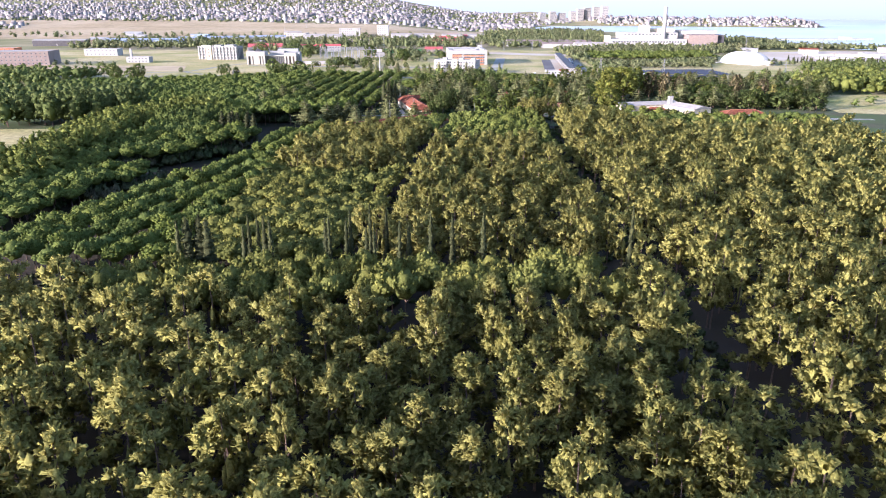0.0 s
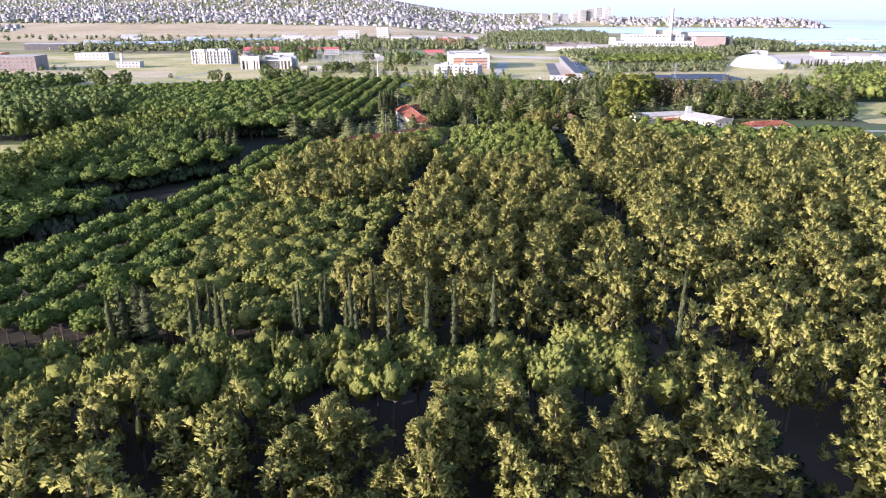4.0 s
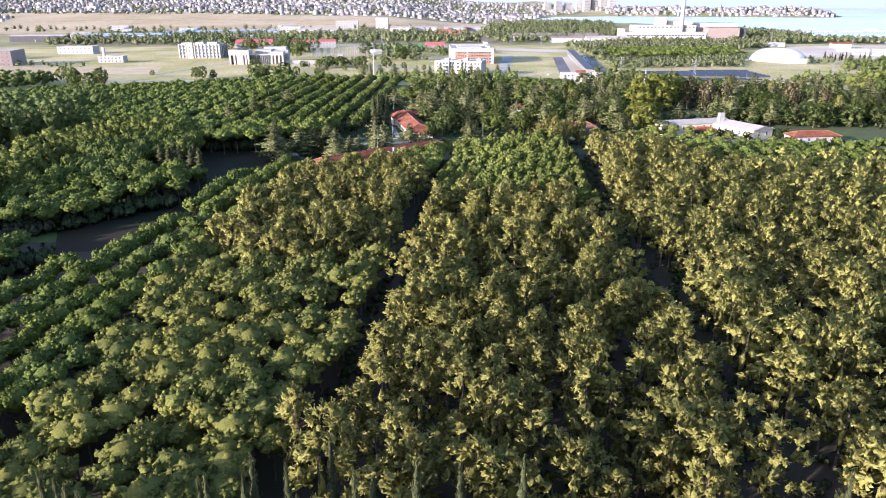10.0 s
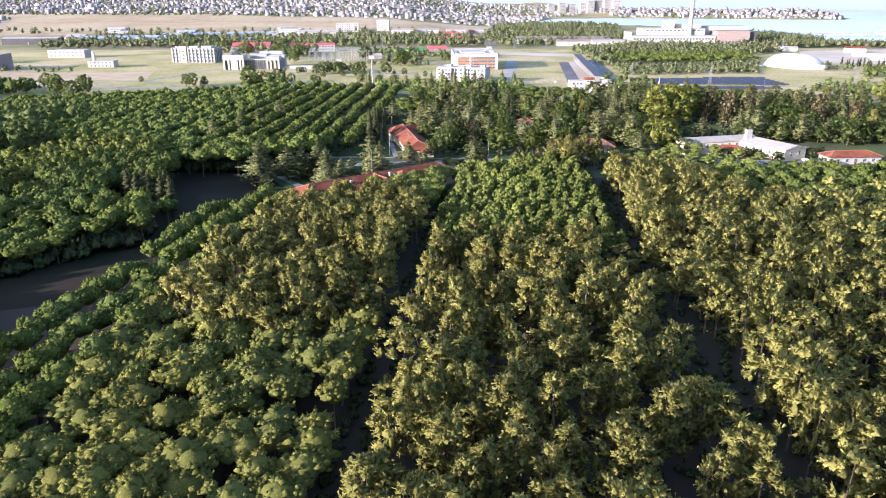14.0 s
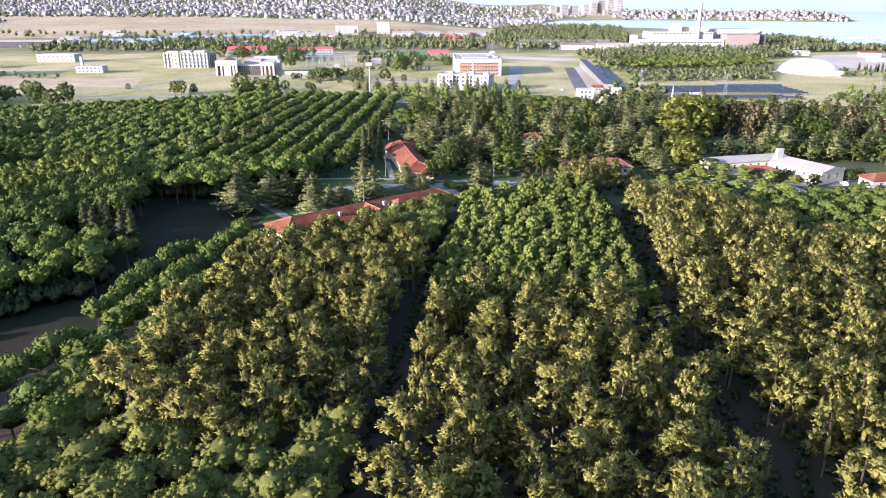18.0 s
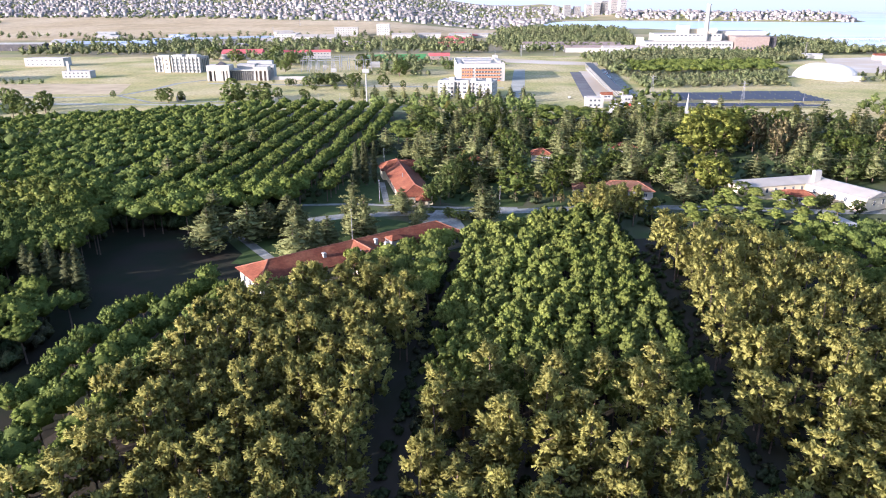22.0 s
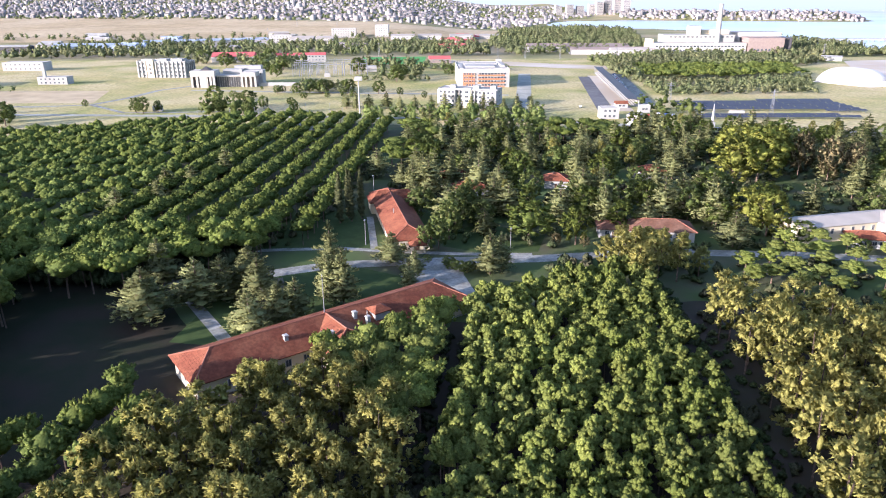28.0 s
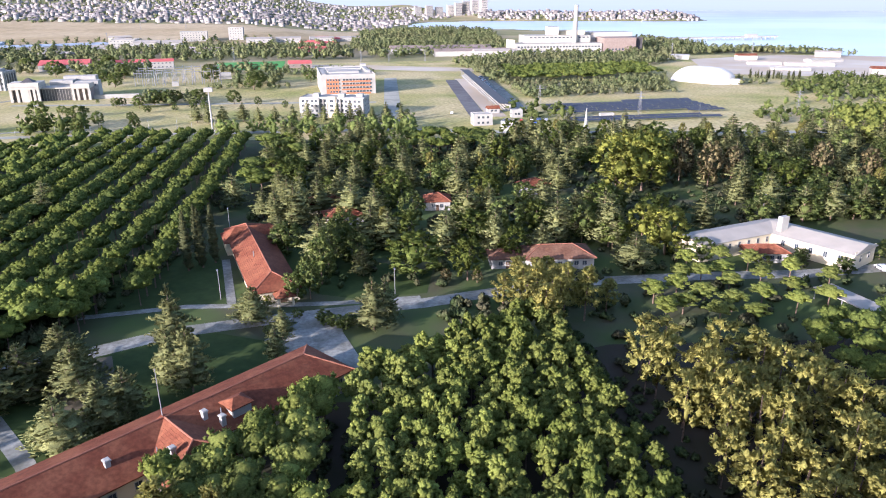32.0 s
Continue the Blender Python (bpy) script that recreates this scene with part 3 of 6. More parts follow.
def stone_geo(q, h=10.5, w=3.5):
    """A rounded cap of uneven lobes, flat below, all over small tufted cushions."""
    G = body((w * 0.66, w * 0.66, 2.0), (0, 0, h - 3.4), rng.uniform(0, 99), 4, 0.5, 0.7, 0.5, 0.9, 0.4)
    lobes, ph = [], rng.uniform(0, 6.28)
    m = {2: 8, 1: 7, 0: 5}[q]
    for j in range(m):
        a = ph + j * 6.283 / (m - 1) + rng.uniform(-0.25, 0.25)
        far = w * rng.uniform(0.5, 0.78) if j else 0.3
        b = w * rng.uniform(0.30, 0.44) * (1.15 if q == 0 else 1)
        c = np.array((far * math.cos(a), far * math.sin(a), h - 2.2 - (far / w) ** 2 * 1.9 + rng.uniform(-0.45, 0.45)))
        lobes.append((c, b, b * 0.85))
        G = joined(G, heart(c - (0, 0, 0.15), (b * 0.82, b * 0.82, b * 0.68), 0.2))
    G = joined(G, cushions(lobes, {2: 11, 1: 7, 0: 4}[q], {2: 0.44, 1: 0.56, 0: 0.95}[q], {2: 8, 1: 6, 0: 3}[q], {2: 0.5, 1: 0.62, 0: 0.9}[q], {2: 0.38, 1: 0.44, 0: 0.6}[q]))
    G = rounded(G, (0, 0, h - 4), 0.35)
    limbs = [(h * rng.uniform(0.4, 0.55), rng.uniform(0, 6.3), rng.uniform(1.8, 2.8), rng.uniform(1.3, 2.0)) for _ in range(5 if q == 2 else 0)]
    return G, trunk_geo(h * 0.72, 0.22, 0.08, rng.uniform(-0.4, 0.4), limbs, 5 if q == 2 else 4)


def young_geo(q, h=9.0, w=2.1):
    """A young stone pine: upright tufted cushions stacked round a full heart."""
    n = {2: 15, 1: 11, 0: 6}[q]
    lobes = []
    for i in range(n):
        t = (i + 0.5) / n
        R = w * math.sin(math.pi * min(0.98, 0.42 + 0.54 * t)) ** 0.7
        a = i * 2.4 + rng.uniform(-0.4, 0.4)
        rad = R * rng.uniform(0.6, 1.05) if t < 0.9 else 0.2
        s = rng.uniform(0.6, 1.1) * {2: 0.74, 1: 0.84, 0: 1.15}[q]
        lobes.append(((rad * math.cos(a), rad * math.sin(a), h * (0.57 + 0.37 * t)), s, s * 1.1))
    G = joined(*[heart(c, (r * 0.8, r * 0.8, z * 0.8), 0.25) for c, r, z in lobes],
               cushions(lobes, {2: 6, 1: 5, 0: 3}[q], {2: 0.42, 1: 0.5, 0: 0.7}[q], {2: 5, 1: 4, 0: 4}[q], {2: 0.36, 1: 0.46, 0: 0.75}[q], 0.5),
               heart((0, 0, h * 0.68), (w * 0.7, w * 0.7, h * 0.22)))
    G = rounded(G, (0, 0, h * 0.6), 0.3)
    return G, trunk_geo(h * 0.8, 0.15, 0.05, rng.uniform(-0.2, 0.2), (), 5)


def cypress_geo(q, h=11.0, w=0.95):
    n = {2: 20, 1: 12, 0: 6}[q]
    cl = []
    for i in range(n):
        t = (i + 0.5) / n
        R = w * (math.sin(math.pi * min(1, 0.25 + 0.72 * t)) ** 0.7)
        a = i * 2.4
        cl.append((R * 0.14 * math.cos(a), R * 0.14 * math.sin(a), h * (0.06 + 0.92 * t), R * 0.86 + 0.05, h / n * 1.5))
    V, F = foliage(cl, {2: 34, 1: 22, 0: 12}[q], {2: 0.36, 1: 0.6, 0: 1.0}[q], 1.6, 0.3, fine=False)
    return (V, F), trunk_geo(h * 0.5, 0.16, 0.08, 0.0, (), 6)


def cedar_geo(q, h=15.5, w=6.8):
    """Tiers of broad level boughs of uneven reach, each a flat fan of sprays."""
    P, D, hearts, limbs = [], [], [], []
    tiers = {2: 9, 1: 7, 0: 5}[q]
    taper = rng.uniform(0.55, 0.95)
    for i in range(tiers):
        t = (i + 0.3) / tiers
        z, R = h * (0.15 + 0.80 * t), w * (1 - t ** (1.7 + taper)) ** 0.75 * (0.75 + 0.25 * math.sin(t * 5)) + 0.5
        k = max(3, int((7 if q == 2 else 5) * (1 - 0.5 * t)))
        for j in range(k):
            a = j * 6.283 / k + i * 0.9 + rng.uniform(-0.4, 0.4)
            reach, lift = R * rng.uniform(0.55, 1.12), rng.uniform(-0.12, 0.14)
            limbs.append((z, a, reach * 0.9, lift * reach))
            out, side = np.array((math.cos(a), math.sin(a), 0.0)), np.array((-math.sin(a), math.cos(a), 0.0))
            for f in np.linspace(0.3, 1.0, max(2, int((5 if q == 2 else 3) * (0.5 + 0.5 * reach / w)) + 1)):
                for sd in ((-1, 1) if f < 0.95 else (0,)):
                    p = out * reach * f + side * sd * reach * 0.22 * (1.2 - f * 0.7) + np.array((0, 0, z + (lift - 0.10 * f) * reach * f + rng.uniform(-0.15, 0.15)))
                    P.append(p), D.append(out * 0.8 + side * sd * 0.6 + np.array((0, 0, 0.35)))
            hearts.append(heart(out * reach * 0.45 + np.array((0, 0, z - 0.1)), (reach * 0.3, reach * 0.3, 0.22)))
    for _ in range(4):
        P.append((0, 0, h * rng.uniform(0.92, 1.0))), D.append(rng.normal(size=3) * 0.3 + (0, 0, 1.0))
    G = joined(sprays(P, D, {2: 5, 1: 5, 0: 4}[q], {2: 1.1, 1: 1.3, 0: 2.0}[q], 0.42, 0.5, 0.4), *hearts, heart((0, 0, h * 0.45), (w * 0.22, w * 0.22, h * 0.33)))
    return rounded(G, (0, 0, h * 0.4), 0.9), trunk_geo(h * 0.97, 0.32, 0.05, 0.1, limbs[::3] if q == 2 else (), 5)


def broad_geo(q, h=14.0, w=4.5):
    """A full crown of uneven leafy clumps."""
    n = {2: 46, 1: 20, 0: 6}[q]
    lobes, k = [], w / 4.5
    for i in range(n):
        t = (i + 0.5) / n
        R = w * math.sin(math.pi * min(0.97, 0.18 + 0.76 * t)) ** 0.6
        a = i * 2.4 + rng.uniform(-0.6, 0.6)
        rad = R * rng.uniform(0.45, 1.0) ** 0.7
        s = rng.uniform(0.6, 1.35) * {2: 0.85, 1: 1.25, 0: 1.9}[q] * k
        lobes.append((np.array((rad * math.cos(a), rad * math.sin(a), h * (0.2 + 0.75 * t))), s, s * 0.95))
    P, D = [], []
    for c, r, rz in lobes:
        u = unit(rng.normal(size=({2: 7, 1: 4, 0: 2}[q], 3)) + unit(c - (0, 0, h * 0.45)) * 0.6)
        P.append(c + u * r * 0.75), D.append(u + (0, 0, 0.3))
    G = joined(sprays(np.concatenate(P), np.concatenate(D), {2: 7, 1: 6, 0: 4}[q], {2: 0.75, 1: 1.05, 0: 1.6}[q] * k, 0.55, 0.75),
               *[heart(c, (r * (0.6 if q == 2 else 0.76), r * (0.6 if q == 2 else 0.76), rz * (0.6 if q == 2 else 0.74)), 0.35, q > 0) for c, r, rz in lobes],
               heart((0, 0, h * 0.5), (w * (0.28 if q == 2 else 0.6), w * (0.28 if q == 2 else 0.6), h * (0.22 if q == 2 else 0.33))))
    G = rounded(G, (0, 0, h * 0.5), 0.7)
    limbs = [(h * rng.uniform(0.25, 0.6), rng.uniform(0, 6.3), w * 0.55, h * 0.2) for _ in range(5 if q == 2 else 0)]
    return G, trunk_geo(h * 0.75, 0.26, 0.06, rng.uniform(-0.5, 0.5), limbs, 6)


def shrub_geo(q, h=2.6, w=1.7):
    """A low leafy bush of a few clumps."""
    cl = [(np.array((rng.uniform(-1, 1) * w * 0.5, rng.uniform(-1, 1) * w * 0.5, h * rng.uniform(0.3, 0.6))), w * 0.5, h * 0.32, np.zeros(3)) for _ in range(5)]
    G = tufts(cl, 3, 3, 0.7, 0.6, 0.7)
    return G, trunk_geo(h * 0.4, 0.08, 0.04, 0.0, (), 4)


KINDS = {
    "shrub": (shrub_geo, SHRUB, "shrub", "dark green shrub under the trees", "shrub", "undergrowth"),
    "umbrella": (stone_geo, UMBRELLA, "stone_pine", "deep green umbrella-shaped stone pine", "stone pine", "umbrella pines"),
    "brutia": (brutia_geo, BRUTIA, "pine_tree", "olive-green open-crowned pine standing in the plantation", "pine tree", "pines of the plantation"),
    "stone": (stone_geo, STONE, "stone_pine", "bright green round-topped stone pine in a planted row", "stone pine", "stone pines of the plantation"),
    "mature": (stone_geo, OLIVE, "stone_pine", "round-topped olive-green stone pine in a planted row", "stone pine", "stone pines of the plantation"),
    "young": (young_geo, STONE, "young_stone_pine", "bushy young stone pine with bright green needles", "stone pine", "young stone pines of the plantation"),
    "cypress": (cypress_geo, CYPRESS, "cypress_tree", "slim dark green cypress beside the forest track", "cypress", "cypresses along the track"),
    "cedar": (cedar_geo, CEDAR, "cedar_tree", "dusky green cedar with broad level boughs", "cedar", "cedars of the park"),
    "broad": (broad_geo, BROAD, "broadleaf_tree", "green broadleaf tree with a full crown", "tree", "broadleaf trees of the park"),
    "far": (broad_geo, FARLEAF, "broadleaf_tree", "green tree, distance haze in its leaf colour", "tree", "far trees"),
    "round": (broad_geo, UMBRELLA, "stone_pine", "full round deep green stone pine", "stone pine", "round pines of the park"),
    "yellow": (broad_geo, YELLOW, "poplar_tree", "tall yellow-green broadleaf tree in early autumn colour", "tree", "yellowing trees of the park"),
    "grove": (broad_geo, GROVE, "broadleaf_tree", "light green broadleaf tree of a dense grove", "tree", "grove east of the park"),
    "dry": (broad_geo, DRYLEAF, "bare_tree", "half-bare brownish tree with thin leaves", "tree", "thin brown trees"),
}
PROTO = {}


def plant(kind, x, y, s=1.0, sz=None, variants=4, label=""):
    v = int(rng.integers(variants))
    m = Matrix.Translation((x, y, gz(x, y) - 0.05)) @ Matrix.Rotation(rng.uniform(0, 6.28), 4, 'Z') @ Matrix.Diagonal((s, s, sz or s, 1))
    fn, leaf, name, lab, cat, group = KINDS[kind]
    if (kind, v) not in PROTO:
        (cv, cf), (tv, tf) = fn(2)
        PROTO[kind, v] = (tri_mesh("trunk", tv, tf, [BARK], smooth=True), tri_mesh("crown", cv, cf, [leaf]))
    tme, cme = PROTO[kind, v]
    e = new(name)
    e.matrix_basis = m
    tagged(e, label or lab, cat, group)
    for n, me in (("trunk", tme), ("crown", cme)):
        o = new(n, me)
        o.parent = e
    return e


STUFF = {}


def wood(name, label, category, kind, places, q=1, variants=4):
    """Many trees as one object: rows of (x, y, scale, height scale)."""
    if not len(places):
        return
    fn, leaf = KINDS[kind][:2]
    geos = []
    for _ in range(variants):
        key = (kind, q, _)
        if key not in STUFF:
            STUFF[key] = fn(q)
        geos.append(STUFF[key])
    Vs, Fs, Is, n = [], [], [], 0
    P = np.asarray(places, float)
    Z = np.array([gz(x, y) for x, y in P[:, :2]])
    for (x, y, s, sz), z in zip(P, Z):
        (cv, cf), (tv, tf) = geos[int(rng.integers(variants))]
        a = rng.uniform(0, 6.28)
        R = np.array([[math.cos(a), -math.sin(a), 0], [math.sin(a), math.cos(a), 0], [0, 0, 1]])
        for v, f, k in ((cv, cf, 0), (tv, tf, 1)):
            if k and q == 0:
                continue
            w = (v[:, :3] * (s, s, sz)) @ R.T + (x, y, z - 0.05)
            nr = v[:, 3:] @ R.T if not k else np.tile((0.0, 0.0, 1.0), (len(v), 1))
            Vs.append(np.concatenate([w, nr], 1)), Fs.append(f + n), Is.append(np.full(len(f), k))
            n += len(v)
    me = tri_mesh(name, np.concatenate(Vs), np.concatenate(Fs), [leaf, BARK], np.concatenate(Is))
    tagged(new(name, me), label, category, kind="stuff")


def lane1(y):
    return -17 + (y - 163) * 0.105


def lane2(y):
    return 44.8 + max(0.0, y - 222) * 0.052


def scatter(poly, gap, jitter=0.35, slope=0.1, rowgap=None, keep=None):
    """Points in rows that run along the lanes, shaken."""
    P = np.array(poly)
    x0, y0, x1, y1 = P[:, 0].min() - 40, P[:, 1].min(), P[:, 0].max() + 40, P[:, 1].max()
    out = []
    rg = rowgap or gap
    for i, u in enumerate(np.arange(x0, x1, rg)):
        for y in np.arange(y0 + (i % 2) * gap / 2, y1, gap):
            x = u + slope * (y - (y0 + y1) / 2)
            out.append((x + rng.uniform(-jitter, jitter) * rg, y + rng.uniform(-jitter, jitter) * gap))
    out = np.array(out)
    out = out[inside(poly, out[:, 0], out[:, 1])]
    if keep is not None:
        out = out[[bool(keep(x, y)) for x, y in out]]
    return out


def sizes(pts, lo, hi, zlo, zhi):
    k = len(pts)
    return np.column_stack([pts, rng.uniform(lo, hi, k), rng.uniform(zlo, zhi, k)])


def off_lanes(x, y):
    return abs(x - lane2(y)) > 3.7 and (abs(x - lane1(y)) > 4.0 or y < 152) and not (126 if x < 4 else 130) < y - 0.04 * x < (140.5 if x < -12 else 137)


# ---- building helpers ----
WINMESH = {}


def win(parent, x, y, z, w, h, turn=0.0, frame_mat=None):
    """A window in its frame; turn 0 looks along -y."""
    fm = frame_mat or WHITE
    key = (round(w, 2), round(h, 2), fm.name)
    if key not in WINMESH:
        t = min(0.12, w * 0.1)
        bm = bmesh.new()
        ring = []
        for y, k in ((0.05, 0), (-0.08, 0), (-0.08, t), (0.05, t)):
            a, b = w / 2 - k, h / 2 - k
            ring.append([bm.verts.new(v) for v in ((-a, y, -b), (a, y, -b), (a, y, b), (-a, y, b))])
        for r0, r1 in zip(ring, ring[1:]):
            for i in range(4):
                bm.faces.new((r0[i], r0[(i + 1) % 4], r1[(i + 1) % 4], r1[i]))
        bm.faces.new([bm.verts.new(v) for v in ((-t / 3, -0.06, -h / 2 + t), (t / 3, -0.06, -h / 2 + t), (t / 3, -0.06, h / 2 - t), (-t / 3, -0.06, h / 2 - t))])
        fr = bpy.data.meshes.new("window")
        bm.to_mesh(fr), bm.free()
        fr.materials.append(fm)
        bm = bmesh.new()
        bm.faces.new([bm.verts.new(v) for v in ((-w / 2 + t, -0.03, -h / 2 + t), (w / 2 - t, -0.03, -h / 2 + t), (w / 2 - t, -0.03, h / 2 - t), (-w / 2 + t, -0.03, h / 2 - t))])
        pn = bpy.data.meshes.new("pane")
        bm.to_mesh(pn), bm.free()
        pn.materials.append(GLASS)
        WINMESH[key] = fr, pn
    fr, pn = WINMESH[key]
    o = new("window", fr)
    o.parent, o.matrix_basis = parent, pose(x, y, z, 0, 0, turn)
    p = new("pane", pn)
    p.parent = o
    return o


def win_rows(parent, L, W, floors, z0, step, cols, w, h, faces="SNEW", inset=1.5, frame_mat=None, skip=()):
    for f in range(floors):
        z = z0 + f * step
        for face in faces:
            n = cols if face in "SN" else max(2, int(cols * W / L))
            for i in range(n):
                if (face, f, i) in skip:
                    continue
                span = (L if face in "SN" else W) - 2 * inset
                u = -span / 2 + span * (i + 0.5) / n
                if face == "S":
                    win(parent, u, -W / 2 - 0.02, z, w, h, 0, frame_mat)
                elif face == "N":
                    win(parent, u, W / 2 + 0.02, z, w, h, 180, frame_mat)
                elif face == "E":
                    win(parent, L / 2 + 0.02, u, z, w, h, 90, frame_mat)
                else:
                    win(parent, -L / 2 - 0.02, u, z, w, h, -90, frame_mat)


def hip_bm(L, W, z0, rise, over=0.7, hip=None, t=0.18):
    """A hipped roof with a boarded edge; hip is how far the ridge stands in from the ends (0: gables)."""
    bm = bmesh.new()
    a, b = L / 2 + over, W / 2 + over
    hip = b if hip is None else hip
    lo = [bm.verts.new(v) for v in ((-a, -b, z0 - t), (a, -b, z0 - t), (a, b, z0 - t), (-a, b, z0 - t))]
    hi = [bm.verts.new(v) for v in ((-a, -b, z0), (a, -b, z0), (a, b, z0), (-a, b, z0))]
    r0, r1 = bm.verts.new((-a + hip, 0, z0 + rise)), bm.verts.new((a - hip, 0, z0 + rise))
    bm.faces.new(lo[::-1])
    for i in range(4):
        bm.faces.new((lo[i], lo[(i + 1) % 4], hi[(i + 1) % 4], hi[i]))
    bm.faces.new((hi[0], hi[1], r1, r0))
    bm.faces.new((hi[2], hi[3], r0, r1))
    bm.faces.new((hi[1], hi[2], r1))
    bm.faces.new((hi[3], hi[0], r0))
    return bm


def beam(p, q, r, bm=None, n=6):
    bm = bm or bmesh.new()
    p, q = Vector(p), Vector(q)
    d = q - p
    m = Matrix.Translation((p + q) / 2) @ d.to_track_quat("Z", "Y").to_matrix().to_4x4()
    bmesh.ops.create_cone(bm, cap_ends=True, segments=n, radius1=r, radius2=r, depth=d.length, matrix=m)
    return bm


def hip_caps(parent, L, W, z0, rise, over=0.7, hip=None, r=0.16):
    a, b = L / 2 + over, W / 2 + over
    hip = b if hip is None else hip
    part("ridge", beam((-a + hip, 0, z0 + rise), (a - hip, 0, z0 + rise), r), RIDGE, parent)
    if hip > 0.1:
        for sx in (-1, 1):
            for sy in (-1, 1):
                part("hip_ridge", beam((sx * a, sy * b, z0), (sx * (a - hip), 0, z0 + rise), r), RIDGE, parent)


def block(parent, L, W, h, material, roofmat=None, parapet=0.5, name="wall"):
    """Walls up to a flat roof behind a parapet."""
    part(name, box(-L / 2, -W / 2, -1.5, L / 2, W / 2, h), material, parent)
    if parapet:
        for x0, y0, x1, y1 in ((-L / 2 - .05, -W / 2 - .05, L / 2 + .05, -W / 2 + .3), (-L / 2 - .05, W / 2 - .3, L / 2 + .05, W / 2 + .05),
                               (-L / 2 - .05, -W / 2 + .3, -L / 2 + .3, W / 2 - .3), (L / 2 - .3, -W / 2 + .3, L / 2 + .05, W / 2 - .3)):
            part("parapet", box(x0, y0, h, x1, y1, h + parapet), material, parent)
    if roofmat:
        part("roof", box(-L / 2 + .3, -W / 2 + .3, h + .004, L / 2 - .3, W / 2 - .3, h + .12), roofmat, parent)


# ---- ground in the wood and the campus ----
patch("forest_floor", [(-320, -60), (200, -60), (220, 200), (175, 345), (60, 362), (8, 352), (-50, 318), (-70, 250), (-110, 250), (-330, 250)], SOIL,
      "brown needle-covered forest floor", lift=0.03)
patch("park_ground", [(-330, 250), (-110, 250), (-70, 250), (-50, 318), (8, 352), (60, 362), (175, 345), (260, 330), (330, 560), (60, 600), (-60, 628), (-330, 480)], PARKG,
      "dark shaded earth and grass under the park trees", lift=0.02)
# the shade of the pines is in this patch's colour
patch("clearing", [(-100, 240), (-70, 250), (-42, 318), (-50, 336), (-62, 352), (-75, 372), (-150, 390), (-140, 320)], SHADETURF, "grassy clearing beside the pines, tree shade in its colour", "lawn", 0.05)
patch("meadow", [(-172, 286), (-330, 262), (-330, 346), (-192, 352), (-174, 312)], MEADOW, "open dry meadow among the woods", "meadow", 0.06)
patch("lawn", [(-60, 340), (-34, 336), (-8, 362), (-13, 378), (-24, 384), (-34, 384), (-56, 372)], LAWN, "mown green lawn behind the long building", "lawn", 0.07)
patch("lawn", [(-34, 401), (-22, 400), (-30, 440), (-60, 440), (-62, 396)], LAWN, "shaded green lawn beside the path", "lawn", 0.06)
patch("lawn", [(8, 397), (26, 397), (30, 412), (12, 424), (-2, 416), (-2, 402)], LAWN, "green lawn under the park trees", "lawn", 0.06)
strip("road", [(-75, 372), (-52, 378), (-33, 386), (-13, 388.5), (6, 390), (24, 391), (60, 397), (100, 394), (128, 390), (160, 390), (240, 384)], 5.5, PAVING, "pale concrete road through the park")
strip("path", [(-58, 398), (-33, 400), (-14, 397), (4, 395), (24, 394.5)], 2.4, PAVING, "narrow concrete path beside the road", 0.09, "path")
patch("plaza", [(-13, 378), (-5, 387), (4, 386.5), (4, 379), (8, 362), (1, 360)], PAVING, "paved forecourt behind the long red-roofed building", "paving", 0.1)
strip("path", [(-78, 385), (-66, 366), (-48, 341), (-42, 330)], 3, PAVING, "worn concrete path along the trees", 0.09, "path")
patch("bare_ground", [(-58, 374), (-44, 377), (-37, 354), (-43, 351), (-52, 362)], EARTH, "bare trodden earth between the cedars", "ground", 0.09)
strip("path", [(-22, 399), (-27, 432)], 2.2, PAVING, "concrete path along the side of the hall", 0.1, "path")
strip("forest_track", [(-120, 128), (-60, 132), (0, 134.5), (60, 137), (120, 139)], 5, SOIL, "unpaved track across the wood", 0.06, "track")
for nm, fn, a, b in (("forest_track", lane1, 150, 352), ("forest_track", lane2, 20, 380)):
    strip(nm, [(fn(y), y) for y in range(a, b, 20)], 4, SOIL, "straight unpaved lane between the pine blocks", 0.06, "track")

patch("meadow", [(236, 412), (262, 404), (470, 380), (470, 505), (268, 508), (246, 470)], MEADOW, "open grass field east of the park", "meadow", 0.06)
# campus meadows and roads beyond the park
patch("meadow", [(-330, 480), (-60, 628), (60, 600), (330, 560), (640, 520), (640, 1000), (-900, 1000), (-900, 480)], MEADOW, "dry yellow-green meadow of the campus", "meadow", 0.06)
strip("road", [(-700, 640), (-300, 665), (-120, 655), (-60, 648), (40, 640), (120, 612), (300, 575), (600, 520)], 8, ASPHALT, "campus road along the edge of the park", 0.12)
strip("road", [(46, 645), (76, 935)], 12, ASPHALT, "straight grey campus road beside the field", 0.13)
strip("road", [(-228, 838), (-248, 800), (-252, 750), (-262, 712), (-298, 702), (-420, 712), (-700, 730)], 6, PAVING, "pale road across the meadow", 0.12)
patch("bare_ground", [(-520, 815), (-405, 800), (-290, 800), (-266, 722), (-345, 722), (-520, 735)], TAN, "dry tan stretch of the campus meadow", lift=0.09)
strip("path", [(-262, 712), (-220, 672), (-155, 676)], 4, PAVING, "pale track along the edge of the pines", 0.11, "path")
strip("road", [(-220, 800), (-100, 780), (20, 765), (46, 760)], 7, ASPHALT, "campus road past the gate building", 0.125)
strip("running_track", [(104, 668), (131, 903)], 11, DARKASPH, "long dark grey straight track", 0.14)
